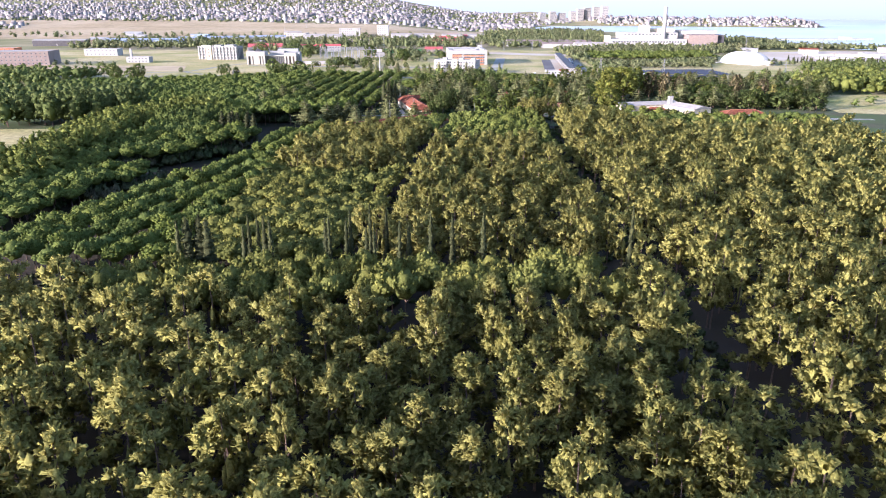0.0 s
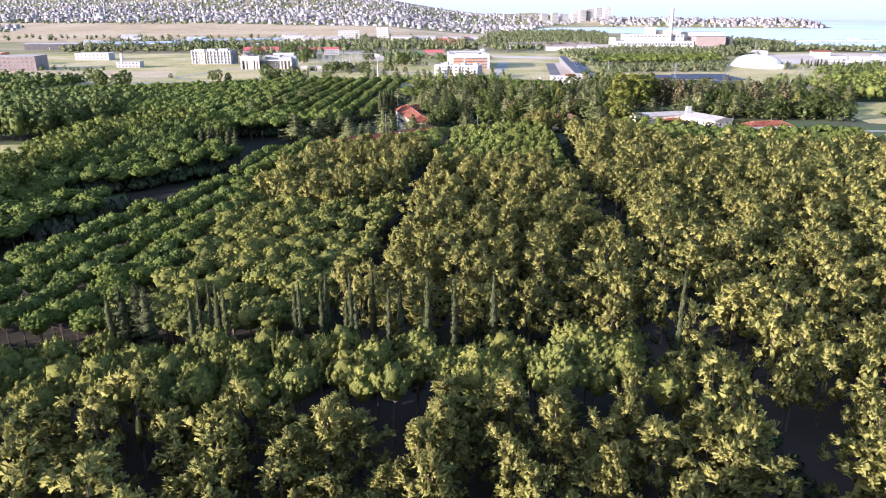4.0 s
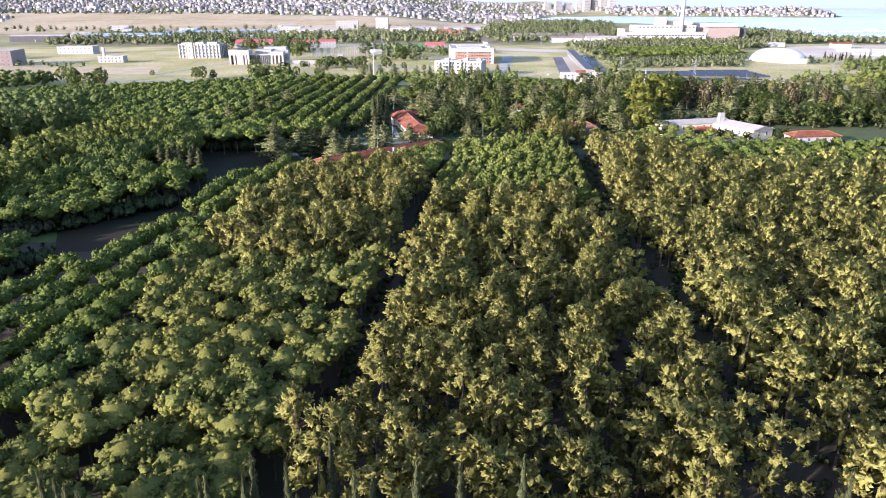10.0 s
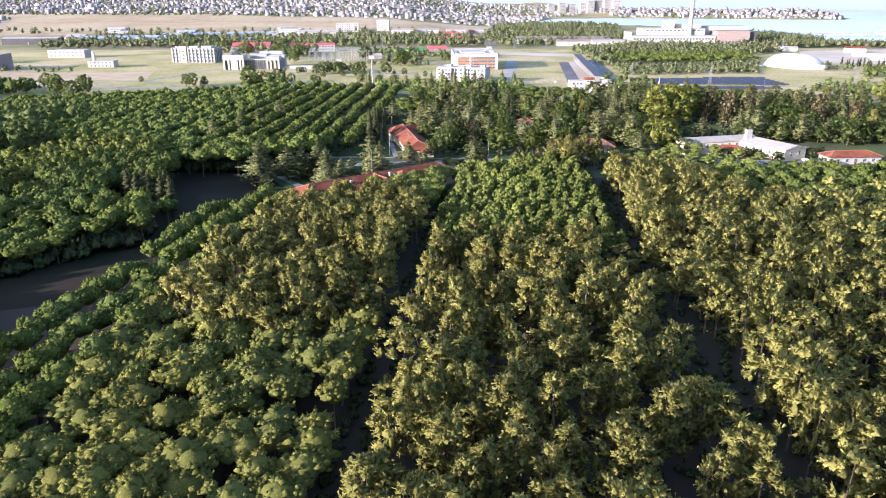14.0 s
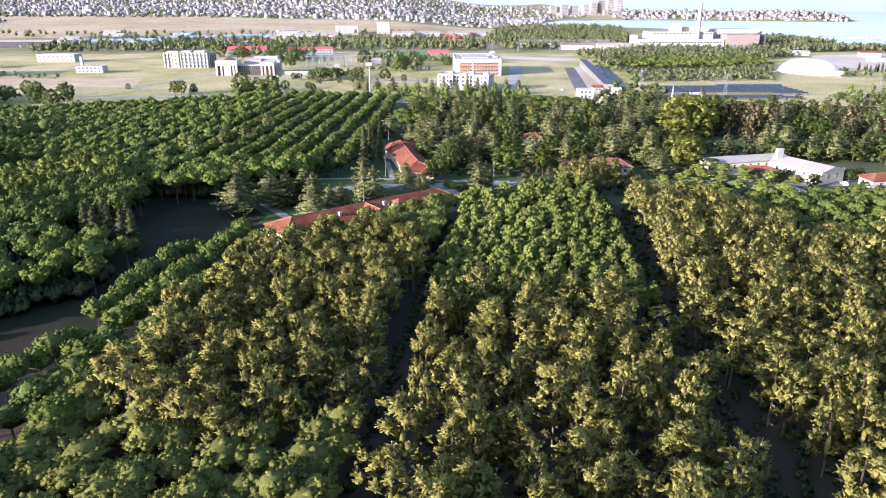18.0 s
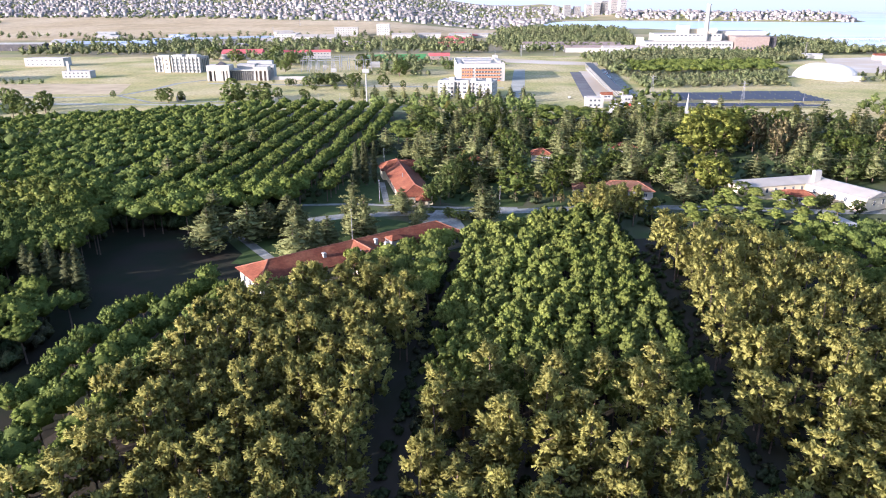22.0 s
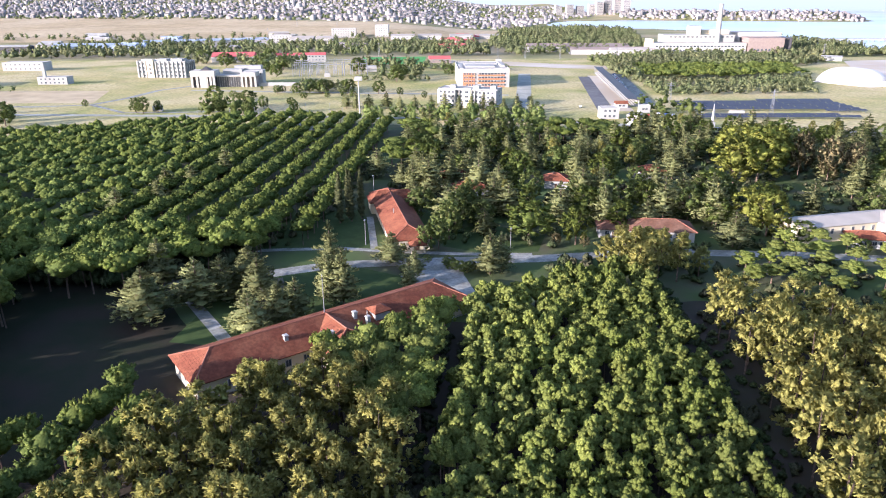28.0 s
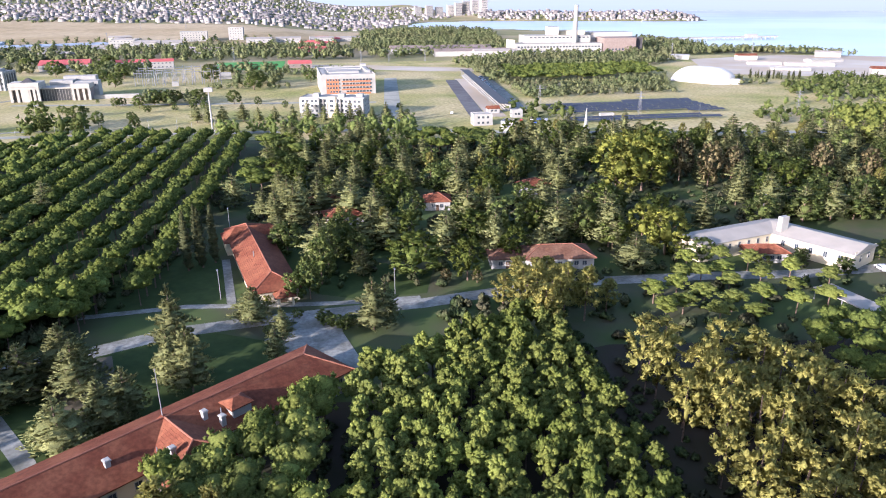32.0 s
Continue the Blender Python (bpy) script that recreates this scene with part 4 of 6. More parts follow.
strip("drill_field", [(117, 672), (142, 912)], 12, SAND, "strip of dry trampled grass beside the stand", 0.1, "field")
patch("field", [(58, 680), (97, 680), (124, 914), (86, 914)], MEADOW, "level green playing field", "field", 0.15)
strip("car_park", [(138, 700), (167, 925)], 15, PAVING, "long pale car park strip behind the stand", 0.12, "car park")
patch("car_park", [(-114, 637), (-81, 629), (-77, 595), (-104, 604)], ASPHALT, "dark asphalt car park beyond the pines", "car park", 0.13)
patch("pitch", [(-110, 1067), (-33, 1063), (-34, 1185), (-118, 1175)], TURF, "bright green football pitch", "pitch", 0.2)
patch("bare_ground", [(-8, 1075), (120, 1000), (190, 975), (200, 1010), (60, 1095), (-10, 1120)], SAND, "bare brown earth bank", lift=0.2)
patch("bare_ground", [(400, 900), (520, 830), (700, 860), (760, 1050), (640, 1120), (480, 1080)], SAND, "bare sandy works yard near the shore", lift=0.2)
patch("bare_ground", [(-700, 1000), (640, 1000), (600, 1140), (-900, 1140)], MEADOW, "dry grass and scrub beyond the campus", lift=0.12)
tagged(sheet("hillside", np.arange(-2400, 400, 40), np.arange(1380, 2500, 40), TAN,
             [(-2400, 1560), (-900, 1500), (-300, 1560), (0, 1640), (180, 1800), (150, 1960), (-120, 1960), (-420, 2060), (-700, 2200), (-2400, 2250)], 0.6),
       "dry tan grass hillside below the town", "hillside", kind="structure")

# ---- the long red-roofed building ----
def chimney(x, y, z0, z1, parent, w=0.8, d=0.9):
    c = part("chimney", box(x - w / 2, y - d / 2, z0, x + w / 2, y + d / 2, z1, bevel=0.03), WHITE, parent, "white plastered chimney")
    part("chimney_cap", box(x - w / 2 - .12, y - d / 2 - .12, z1 - 0.3, x + w / 2 + .12, y + d / 2 + .12, z1 - 0.12), GREYC, c)
    return c


def red_hall():
    L, W = 62.5, 13.0
    e = thing("long_hall", "long one-storey hall with a hipped red clay tile roof", "building", -24.5, 340.6, 37.5)
    part("wall", box(-L / 2, -W / 2, -1, L / 2, W / 2, 4.2), CREAM, e)
    roof = part("roof", hip_bm(L, W, 4.2, 3.0, 0.8, 6.0), TILES, e, "red clay tile roof")
    hip_caps(roof, L, W, 4.2, 3.0, 0.8, 6.0)
    # cross wing with its own hipped roof towards the wood
    bm = bmesh.new()
    w2, out, zt = 6.8, 13.5, 7.2
    v = [bm.verts.new(p) for p in ((-w2 - 1.5, -out, 4.15), (w2 - 1.5, -out, 4.15), (w2 - 1.5, 1.0, 4.15), (-w2 - 1.5, 1.0, 4.15), (-1.5, -9.0, zt), (-1.5, 1.0, zt))]
    for f in ((3, 2, 1, 0), (0, 1, 4), (1, 2, 5, 4), (3, 0, 4, 5), (2, 3, 5)):
        bm.faces.new([v[i] for i in f])
    wing = part("wing_roof", bm, TILES, e, "red clay tile roof of the cross wing")
    part("wing_wall", box(-w2 - .7, -out + .8, -1, w2 - 2.3, -W / 2, 4.1), CREAM, e)
    for a, b in (((-w2 - 1.5, -out, 4.2), (-1.5, -9.0, zt)), ((w2 - 1.5, -out, 4.2), (-1.5, -9.0, zt)), ((-1.5, -9.0, zt), (-1.5, 0, zt))):
        part("hip_ridge", beam(a, b, 0.16), RIDGE, wing)
    # raised roof light with a little hipped roof
    p = part("roof_house", box(7.4, -5.6, 4.2, 10.8, -2.2, 6.7), WHITE, e, "white plastered roof house")
    bm = hip_bm(3.6, 3.4, 6.7, 0.9, 0.35, 1.6)
    bmesh.ops.translate(bm, verts=bm.verts, vec=(9.1, -3.9, 0))
    part("roof_house_roof", bm, TILES, p, "small red tile roof")
    for x, y, zt in ((-12.2, -3.4, 6.9), (3.6, -3.2, 7.4), (5.4, -5.6, 6.7), (-4.6, -8.4, 7.4)):
        chimney(x, y, 4.5, zt, e)
    for x, y in ((-6.3, -7.2), (5.6, -5.0)):
        part("vent_pipe", rod(x, y, 5.0, 7.6, 0.09), STEEL, e)
    pole = part("flag_pole", rod(-1.5, 0.6, 6.8, 15.5, 0.1, 0.06), STEEL, e, "slim grey pole on the ridge")
    part("pole_tip", rod(-1.5, 0.6, 15.5, 15.75, 0.12, 0.02), STEEL, pole)
    for face, sy, turn in (("S", -1, 0), ("N", 1, 180)):
        for i in range(16):
            x = -L / 2 + 2.5 + i * 3.85
            if sy < 0 and -9 < x < 6:
                continue
            win(e, x, sy * (W / 2 + .02), 2.3, 1.3, 1.6, turn)
    for x in (-L / 2 - .02, L / 2 + .02):
        for y in (-3.5, 0, 3.5):
            win(e, x, y, 2.3, 1.3, 1.6, 90 if x > 0 else -90)
    part("plinth", box(-L / 2 - .08, -W / 2 - .08, -1, L / 2 + .08, W / 2 + .08, 0.35), GREYC, e)


red_hall()


def red_annex():
    L, W = 53.0, 11.0
    e = thing("annex_hall", "one-storey cream hall with a hipped red tile roof and porch", "building", -17.0, 423.9, 103)
    part("wall", box(-L / 2, -W / 2, -1, L / 2, W / 2, 3.8), CREAM, e)
    roof = part("roof", hip_bm(L, W, 3.8, 2.9, 0.7, 6.0), TILES, e, "red clay tile roof")
    hip_caps(roof, L, W, 3.8, 2.9, 0.7, 6.0)
    # cross wing at the far end
    for x in (18.0,):
        bm = hip_bm(17, 9, 3.9, 2.95, 0.6, 4.0)
        bmesh.ops.rotate(bm, verts=bm.verts, cent=(0, 0, 0), matrix=Matrix.Rotation(radians(90), 3, 'Z'))
        bmesh.ops.translate(bm, verts=bm.verts, vec=(x, -1.5, 0))
        part("wing_roof", bm, TILES, e, "red tile roof of the cross wing")
        part("wing_wall", box(x - 4.5, -10, -1, x + 4.5, 7, 3.85), CREAM, e)
    # porch with its own hipped roof
    px = -L / 2 - 1.6
    bm = hip_bm(3.4, 4.2, 3.0, 1.5, 0.45, 1.6)
    bmesh.ops.translate(bm, verts=bm.verts, vec=(px, -1.6, 0))
    porch = part("porch_roof", bm, TILES, e, "small red tile porch roof")
    part("porch_beam", box(px - 1.75, -3.7, 2.6, px + 1.6, 0.5, 2.82), WHITE, porch)
    for y in (-3.4, 0.2):
        part("porch_pillar", box(px - 1.6, y - .25, -0.5, px - 1.1, y + .25, 2.6), CREAM, porch)
    part("porch_floor", box(px - 1.9, -3.9, -0.6, px + 1.6, 0.7, 0.25), GREYC, porch)
    part("door", box(-L / 2 - .1, -2.4, 0.2, -L / 2 + .02, -0.8, 2.5), WOODD, e, "dark wooden double door")
    win(e, -L / 2 - .03, 3.2, 1.9, 1.5, 1.5, -90)
    for i in range(11):
        for sy, turn in ((-1, 0), (1, 180)):
            if i < 8:
                win(e, -L / 2 + 2.5 + i * 3.7, sy * (W / 2 + .02), 2.0, 1.2, 1.5, turn)
    part("vent_pipe", rod(-6, 2, 4.5, 7.3, 0.12), STEEL, e)


red_annex()


def cottage(x, y, turn, L, W, hw, rise, label, wallm=WHITE, roofm=TILES, cols=4, hip=None, group=""):
    e = thing("cottage", label, "house", x, y, turn, group=group)
    part("wall", box(-L / 2, -W / 2, -1, L / 2, W / 2, hw), wallm, e)
    r = part("roof", hip_bm(L, W, hw, rise, 0.6, hip), roofm, e)
    hip_caps(r, L, W, hw, rise, 0.6, hip, 0.13)
    win_rows(e, L, W, 1, hw * 0.55, 3, cols, 1.4, 1.4, "SEW")
    part("door", box(-0.5, -W / 2 - .08, 0, 0.5, -W / 2 + .02, 2.1), WOODD, e)
    return e


cottage(65, 411, -6, 19, 10, 3.4, 2.4, "low white house with a dull brown tile hipped roof", roofm=DULLTILE, cols=7)
cottage(51, 413, -6, 9, 7, 3.0, 1.6, "small side house with a dull brown tile roof", roofm=DULLTILE, cols=3)
cottage(42, 473, -8, 9, 8, 3.4, 2.2, "white cottage with an orange-red tile roof", cols=2)
cottage(82, 487, 20, 10, 8, 3.4, 2.2, "cottage with a red tile roof among cedars", cols=2)
cottage(2, 478, 10, 14, 8, 3.4, 2.2, "yellow cottage with a red tile roof among cedars", CREAM, cols=3)
cottage(8, 462, 10, 12, 8, 3.2, 2.0, "shaded cottage with a dull red tile roof", cols=3)
cottage(124, 402.5, -12, 11, 6, 3.0, 1.6, "low house with a dull red tile roof beside the white hall", cols=4)
cottage(168, 388, 5, 22, 8, 3.2, 1.9, "low house with a red tile roof at the park edge", cols=5)


def white_hall():
    e = thing("white_roofed_hall", "cream hall with pale metal roofs and a white chimney tower", "building", 121, 412.5, 14)
    L, W = 36, 10
    part("wall", box(-L / 2, -W / 2, -1, L / 2, W / 2, 5.2), CREAM, e)
    part("roof", hip_bm(L, W, 5.2, 1.5, 0.5, 0.0), METALR, e, "pale metal roof")
    win_rows(e, L, W, 1, 3.4, 3, 9, 1.0, 1.7, "SN")
    part("tower", box(10.6, -6.6, -1, 13.4, -5.0, 10.0, bevel=0.04), WHITE, e, "white chimney tower")
    wing = thing("white_roofed_wing", "cream hall wing with a low pale metal gable roof", "building", 141, 404, -63)
    L, W = 27, 13
    part("wall", box(-L / 2, -W / 2, -1, L / 2, W / 2, 5.0), CREAM, wing)
    part("roof", hip_bm(L, W, 5.0, 1.7, 0.5, 0.0), METALR, wing, "pale metal roof")
    part("gable", box(L / 2 - .02, -W / 2, 4.9, L / 2 + .06, W / 2, 5.6), CREAM, wing)
    win_rows(wing, L, W, 1, 3.0, 3, 6, 1.2, 1.8, "SNE")


white_hall()


def carport():
    e = thing("carport", "open car shelter with a flat pale roof on posts", "shelter", 123, 368, -80)
    part("roof", box(-8, -3, 2.8, 8, 3, 3.05, bevel=0.03), METALR, e)
    for x in (-7.5, 0, 7.5):
        for y in (-2.6, 2.6):
            part("post", box(x - .1, y - .1, -.3, x + .1, y + .1, 2.8), STEEL, e)


carport()

# ---- campus buildings ----
def white_front():
    L, W, h = 42, 16, 12.6
    e = thing("office_block", "white four-storey block with a yellow middle bay", "building", 14, 699, -17)
    block(e, L, W, h, WHITE, GREYC)
    part("middle_bay", box(-2.6, -W / 2 - 1.2, -1, 2.6, -W / 2, h + 1.0), CREAM, e, "pale yellow projecting bay")
    for x0, x1 in ((-L / 2, -8), (8, L / 2)):
        part("side_bay", box(x0, -W / 2 - 2.2, -1, x1, -W / 2 - .002, h - 0.2), WHITE, e)
    for f in range(4):
        z = 1.9 + f * 3.0
        for x in (-18.5, -15.5, -12.5, -9.7, 9.7, 12.5, 15.5, 18.5):
            win(e, x, -W / 2 - 2.23, z, 1.6, 1.6, 0)
        for x in (-6.8, -4.4, 4.4, 6.8):
            win(e, x, -W / 2 - .03, z, 1.5, 2.0, 0)
        win(e, 0, -W / 2 - 1.23, z, 2.6, 1.7, 0)
    for x in (-7.9, -5.6, -3.2, 3.2, 5.6, 7.9):
        part("pillar", box(x - .25, -W / 2 - 1.0, -1, x + .25, -W / 2 - .01, h - 0.5), WHITE, e)
    win_rows(e, L, W, 4, 1.9, 3.0, 10, 1.6, 1.6, "EW")
    for x in (-14, 3, 15):
        part("roof_unit", box(x, -3, h + .12, x + 4, 2, h + 2.2), WHITE, e)


white_front()


def white_back():
    L, W, h = 44, 70, 15.2
    e = thing("faculty_block", "white five-storey block with orange-red window bands", "building", 27.5, 849, 2)
    block(e, L, W, h, WHITE, GREYC, 1.0)
    part("cladding", box(-L / 2 + 4, -W / 2 - .25, 0.5, -7.5, -W / 2 - .003, h - 2.6), ORANGE, e, "orange-red cladding")
    for f in range(4):
        part("cladding", box(-5.5, -W / 2 - .25, 0.5 + f * 3.1, L / 2 - 4, -W / 2 - .003, 1.75 + f * 3.1), ORANGE, e, "orange-red cladding band")
    for f in range(4):
        z = 2.55 + f * 3.1
        for i in range(5):
            win(e, -L / 2 + 5.4 + i * 2.3, -W / 2 - .28, z, 1.7, 1.6)
        for i in range(9):
            win(e, -3.6 + i * 2.7, -W / 2 - .28, z, 2.1, 1.6)
    win_rows(e, L, W, 4, 2.6, 3.1, 12, 2.0, 1.6, "W")
    for x, y, w, d, t in ((-2, -4, 26, 22, 1.2), (0, 14, 30, 10, 1.6), (18.5, 4, 3.5, 40, 1.8), (-19, -8, 3, 40, 0.9), (19, 30, 5, 7, 3.4)):
        part("roof_unit", box(x - w / 2, y - d / 2, h + .12, x + w / 2, y + d / 2, h + t), WHITE, e)


white_back()


def plain_block(name, label, x, y, turn, L, W, h, floors, cols, material=WHITE, roofmat=GREYC, ww=1.6, wh=1.5, faces="SW", category="building", group=""):
    e = thing(name, label, category, x, y, turn, group=group)
    block(e, L, W, h, material, roofmat)
    if floors:
        win_rows(e, L, W, floors, h / floors * 0.55, h / floors, cols, ww, wh, faces)
    return e


def shed(name, label, x, y, turn, L, W, h, rise, wallm, roofm, cols=0, floors=1, category="building", ww=2.0, wh=1.4):
    e = thing(name, label, category, x, y, turn)
    part("wall", box(-L / 2, -W / 2, -2, L / 2, W / 2, h), wallm, e)
    part("roof", hip_bm(L, W, h, rise, 0.4, 0.0), roofm, e)
    for sx in (-1, 1):
        bm = bmesh.new()
        bm.faces.new([bm.verts.new(v) for v in ((sx * L / 2, -W / 2, h), (sx * L / 2, W / 2, h), (sx * L / 2, 0, h + rise * 0.95))])
        bmesh.ops.solidify(bm, geom=bm.faces[:], thickness=0.1)
        part("gable", bm, wallm, e)
    if cols:
        win_rows(e, L, W, floors, h / floors * 0.55, h / floors, cols, ww, wh, "S")
    return e


def gate_block():
    e = thing("gate_building", "pale stone faculty building with portals and a dark glass hall", "building", -199, 828, 3)
    part("portal", box(-28, -9, 9.5, -7, 9, 14.5, bevel=0.1), CREAMW, e, "pale stone upper block of the portal")
    part("portal_band", box(-28.2, -9.2, 11.2, -6.8, 9.2, 11.8), GREYC, e)
    for x in (-27, -22.5, -19.2, -14.2, -10.9, -8):
        part("pillar", box(x - .95, -8.8, -1.5, x + .95, -6.6, 9.5), CREAMW, e)
    part("recess", box(-27.5, -6.6, -1.5, -7.5, 8.5, 9.5), DARK, e, "dark glazed entrance")
    part("portal_face", box(-18.8, -8.95, -1.5, -14.4, -8.7, 9.5), CREAMW, e)
    bm = hip_bm(9, 9, 14.5, 3.2, 0.3)
    bmesh.ops.translate(bm, verts=bm.verts, vec=(-16, 0, 0))
    part("lantern_roof", bm, DARK, e, "dark glass lantern roof")
    part("hall", box(-7, -3, -1.5, 14.5, 12, 9.0), GLASSD, e, "dark glazed hall")
    for i in range(11):
        part("fin", box(-6.4 + i * 2.0 - .1, -3.3, -1, -6.4 + i * 2.0 + .1, -3.002, 8.6), GREYC, e)
    part("roof", box(-7.4, -3.6, 9.0, 14.9, 12.4, 10.0), CREAMW, e)
    part("end_block", box(15, -7, 9.0, 28, 9, 12.6, bevel=0.1), CREAMW, e, "pale stone end block")
    for x in (15.8, 19.2, 23.4, 27.2):
        part("pillar", box(x - .9, -6.8, -1.5, x + .9, -4.8, 9.0), CREAMW, e)
    part("recess", box(15.6, -4.8, -1.5, 27.6, 8.5, 9.0), BROWNW, e)
    for x0, y0, x1, y1, z in ((-5, 13, 12, 26, 13.5), (2, 26.2, 26, 36, 15.5), (13, 14, 30, 25.8, 12.5)):
        part("back_block", box(x0, y0, -1.5, x1, y1, z), WHITE, e)
    for i in range(7):
        win(e, 14.6 + i * 2.2, 13.97, 9.5, 1.3, 1.6)
    part("terrace_wall", box(29, -2, -1.5, 62, -1.4, 3.4), GREYC, e, "long low grey terrace wall")


def residence():
    L, W, h = 52, 20, 15.5
    e = thing("residence_block", "white four-storey residence with pilasters and a cream stair tower", "building", -287, 919, -7)
    block(e, L, W, h, WHITE, GREYC, 0.8)
    part("stair_tower", box(-14.5, -W / 2 - 1.8, -1.5, -7.5, -W / 2 + 3, h + 2.2, bevel=0.1), CREAM, e, "cream stair tower with round openings")
    for f in range(3):
        part("tower_opening", box(-12, -W / 2 - 1.9, 3.6 + f * 4.0, -10, -W / 2 - 1.79, 5.6 + f * 4.0), DARK, e)
    for x in (-24.5, -20.5, -16.5, -5.5, -1, 3.5, 8, 12.5, 17, 21.5, 25):
        part("pilaster", box(x - .55, -W / 2 - .9, -1.5, x + .55, -W / 2 - .002, h + .4), WHITE, e)
    for f in range(4):
        for x in (-22.5, -18.5, -3.2, 1.3, 5.8, 10.3, 14.8, 19.3, 23.3):
            win(e, x, -W / 2 - .03, 2.2 + f * 3.7, 1.7, 2.0)
    part("glass_side", box(L / 2 + .003, -W / 2 + 1.5, 1.0, L / 2 + .3, W / 2 - 1, h - 1.5), GLASSD, e, "dark glazed end wall")
    for i in range(5):
        y = -W / 2 + 2 + i * 4
        part("side_fin", box(L / 2 + .3, y - .3, -1.5, L / 2 + .9, y + .3, h), WHITE, e)
    for x, y, w, d, t in ((-20, 0, 8, 9, 1.8), (-3, 2, 10, 8, 2.2), (14, 0, 12, 10, 2.6)):
        part("roof_unit", box(x - w / 2, y - d / 2, h + .12, x + w / 2, y + d / 2, h + t), WHITE, e)


gate_block()
residence()
shed("red_roofed_shed", "white hall with a broad red metal roof", -278, 1118, 8, 52, 34, 7, 4.5, WHITE, REDROOF, 9)
shed("school_block", "long white two-storey block with a red roof", -190, 1108, 8, 62, 16, 8.5, 2.5, WHITE, REDROOF, 14, 2)
shed("club_house", "dark red-roofed house beside the pitch", -14, 1085, 5, 26, 16, 5, 3.2, BROWNW, REDROOF, 3)
plain_block("works_tower", "tall white and blue works building", -134, 1606, 0, 26, 20, 21, 5, 5)
plain_block("works_block", "white factory block with window bands", -206, 1590, 4, 46, 26, 16, 4, 9)
shed("works_hall", "low white factory hall", -262, 1470, 4, 40, 26, 9, 4, WHITE, METALR, 6)
shed("works_hall", "low white factory hall", -222, 1468, 4, 30, 26, 9, 4, WHITE, METALR, 5)
plain_block("works_block", "grey concrete works building", -300, 1480, 0, 40, 30, 13, 3, 7, GREYC)
for x in (-90, -40, 20, 70):
    shed("works_hall", "low pale works hall", x, 1580 + x * 0.4, 3, 44, 24, 7, 2.5, WHITE, METALR, 5)
plain_block("campus_house", "white flat-roofed campus building", -476, 998, 0, 46, 18, 9, 2, 8)
plain_block("dark_faculty_block", "large dark brown faculty block", -485, 820, 8, 68, 34, 15, 4, 14, BROWNW)
plain_block("faculty_wing", "orange-fronted wing of the faculty", -560, 888, 8, 56, 22, 15, 4, 8, ORANGE)
e = plain_block("boiler_house", "small white building with a square chimney", -366, 855, 2, 27, 12, 6.5, 2, 6)
part("chimney", box(-10, -2, 6.6, -7.5, 0.5, 16), WHITE, e)
shed("long_store", "very long blue-grey store", -558, 1326, 3, 128, 24, 9, 3, BLUEG, BLUEG, 0)
shed("long_store", "long dark store with many roof lights", -690, 1292, 2, 92, 22, 10, 2, DARK, GREYC, 0)
for i in range(46):
    x, y = -700 + (i * 173 % 860), 1290 + (i * 97 % 330)
    if -300 < x < -100 and y > 1430:
        continue
    m = (GREYC, CREAM, METALR, BROWNW)[i % 4]
    shed("store_shed", "low works shed with a dull roof among the trees", x, y, (i * 37) % 50 - 25, 22 + i * 7 % 26, 11 + i * 5 % 9, 4 + i % 4, 1.5 + i % 3, m, (GREYC, BLUEG, METALR, HOUSER, REDROOF)[i % 5], 0)
for i in range(5):
    shed("store_shed", "long shed with a pale roof", -500 + i * 38, 1440 + i * 8, 20, 60, 16, 7, 3, GREYC, BLUEG, 0)


def floodlight():
    e = thing("light_mast", "tall pale mast with a box-shaped lamp head", "light mast", -58.5, 655, 0)
    part("pole", rod(0, 0, -0.5, 22.5, 0.55, 0.4, 12), WHITE, e)
    part("lamp_head", box(-2.4, -1.0, 22.5, 2.4, 1.0, 25.0, bevel=0.15), WHITE, e)
    part("base", box(-1.2, -1.2, -0.5, 1.2, 1.2, 0.6), GREYC, e)


floodlight()


def grandstand():
    e = thing("grandstand", "very long low stand with a dark roof and red front", "grandstand", 139, 813, 84.6)
    L, W = 236, 8
    part("back_wall", box(-L / 2, -W / 2, -1, L / 2, -W / 2 + .3, 5.6), GREYC, e)
    for k in range(4):
        part("step", box(-L / 2, -W / 2 + .3 + k * 1.5, -1, L / 2, -W / 2 + 1.8 + k * 1.5, 2.6 - k * 0.6), GREYC, e)
    bm = box(-L / 2 - .5, -W / 2 - .6, -0.12, L / 2 + .5, W / 2 + .2, 0.12)
    bmesh.ops.rotate(bm, verts=bm.verts, cent=(0, 0, 0), matrix=Matrix.Rotation(radians(5), 3, 'X'))
    bmesh.ops.translate(bm, verts=bm.verts, vec=(0, 0, 6.0))
    part("roof", bm, DARK, e, "dark flat roof")
    for i in range(40):
        x = -L / 2 + 3 + i * 5.9
        part("post", box(x - .1, W / 2 - .4, -1, x + .1, W / 2 - .2, 5.9), STEEL, e)


grandstand()
plain_block("guard_house", "white two-storey guard house", 99.5, 645, 0, 11.5, 9, 6.5, 2, 3)
plain_block("gate_hut", "small white gate building", 110, 622, 60, 9, 7, 5.5, 1, 2)
plain_block("hut", "small white hut among trees", 128, 668, 0, 7, 5, 4.5, 1, 2)
shed("kiosk", "small hut with a red tile roof", 118, 690, 0, 8, 6, 3.2, 1.6, WHITE, TILES, 2)
plain_block("container", "white site container between the solar rows", 182, 650, 0, 9, 3, 3, 0, 0)


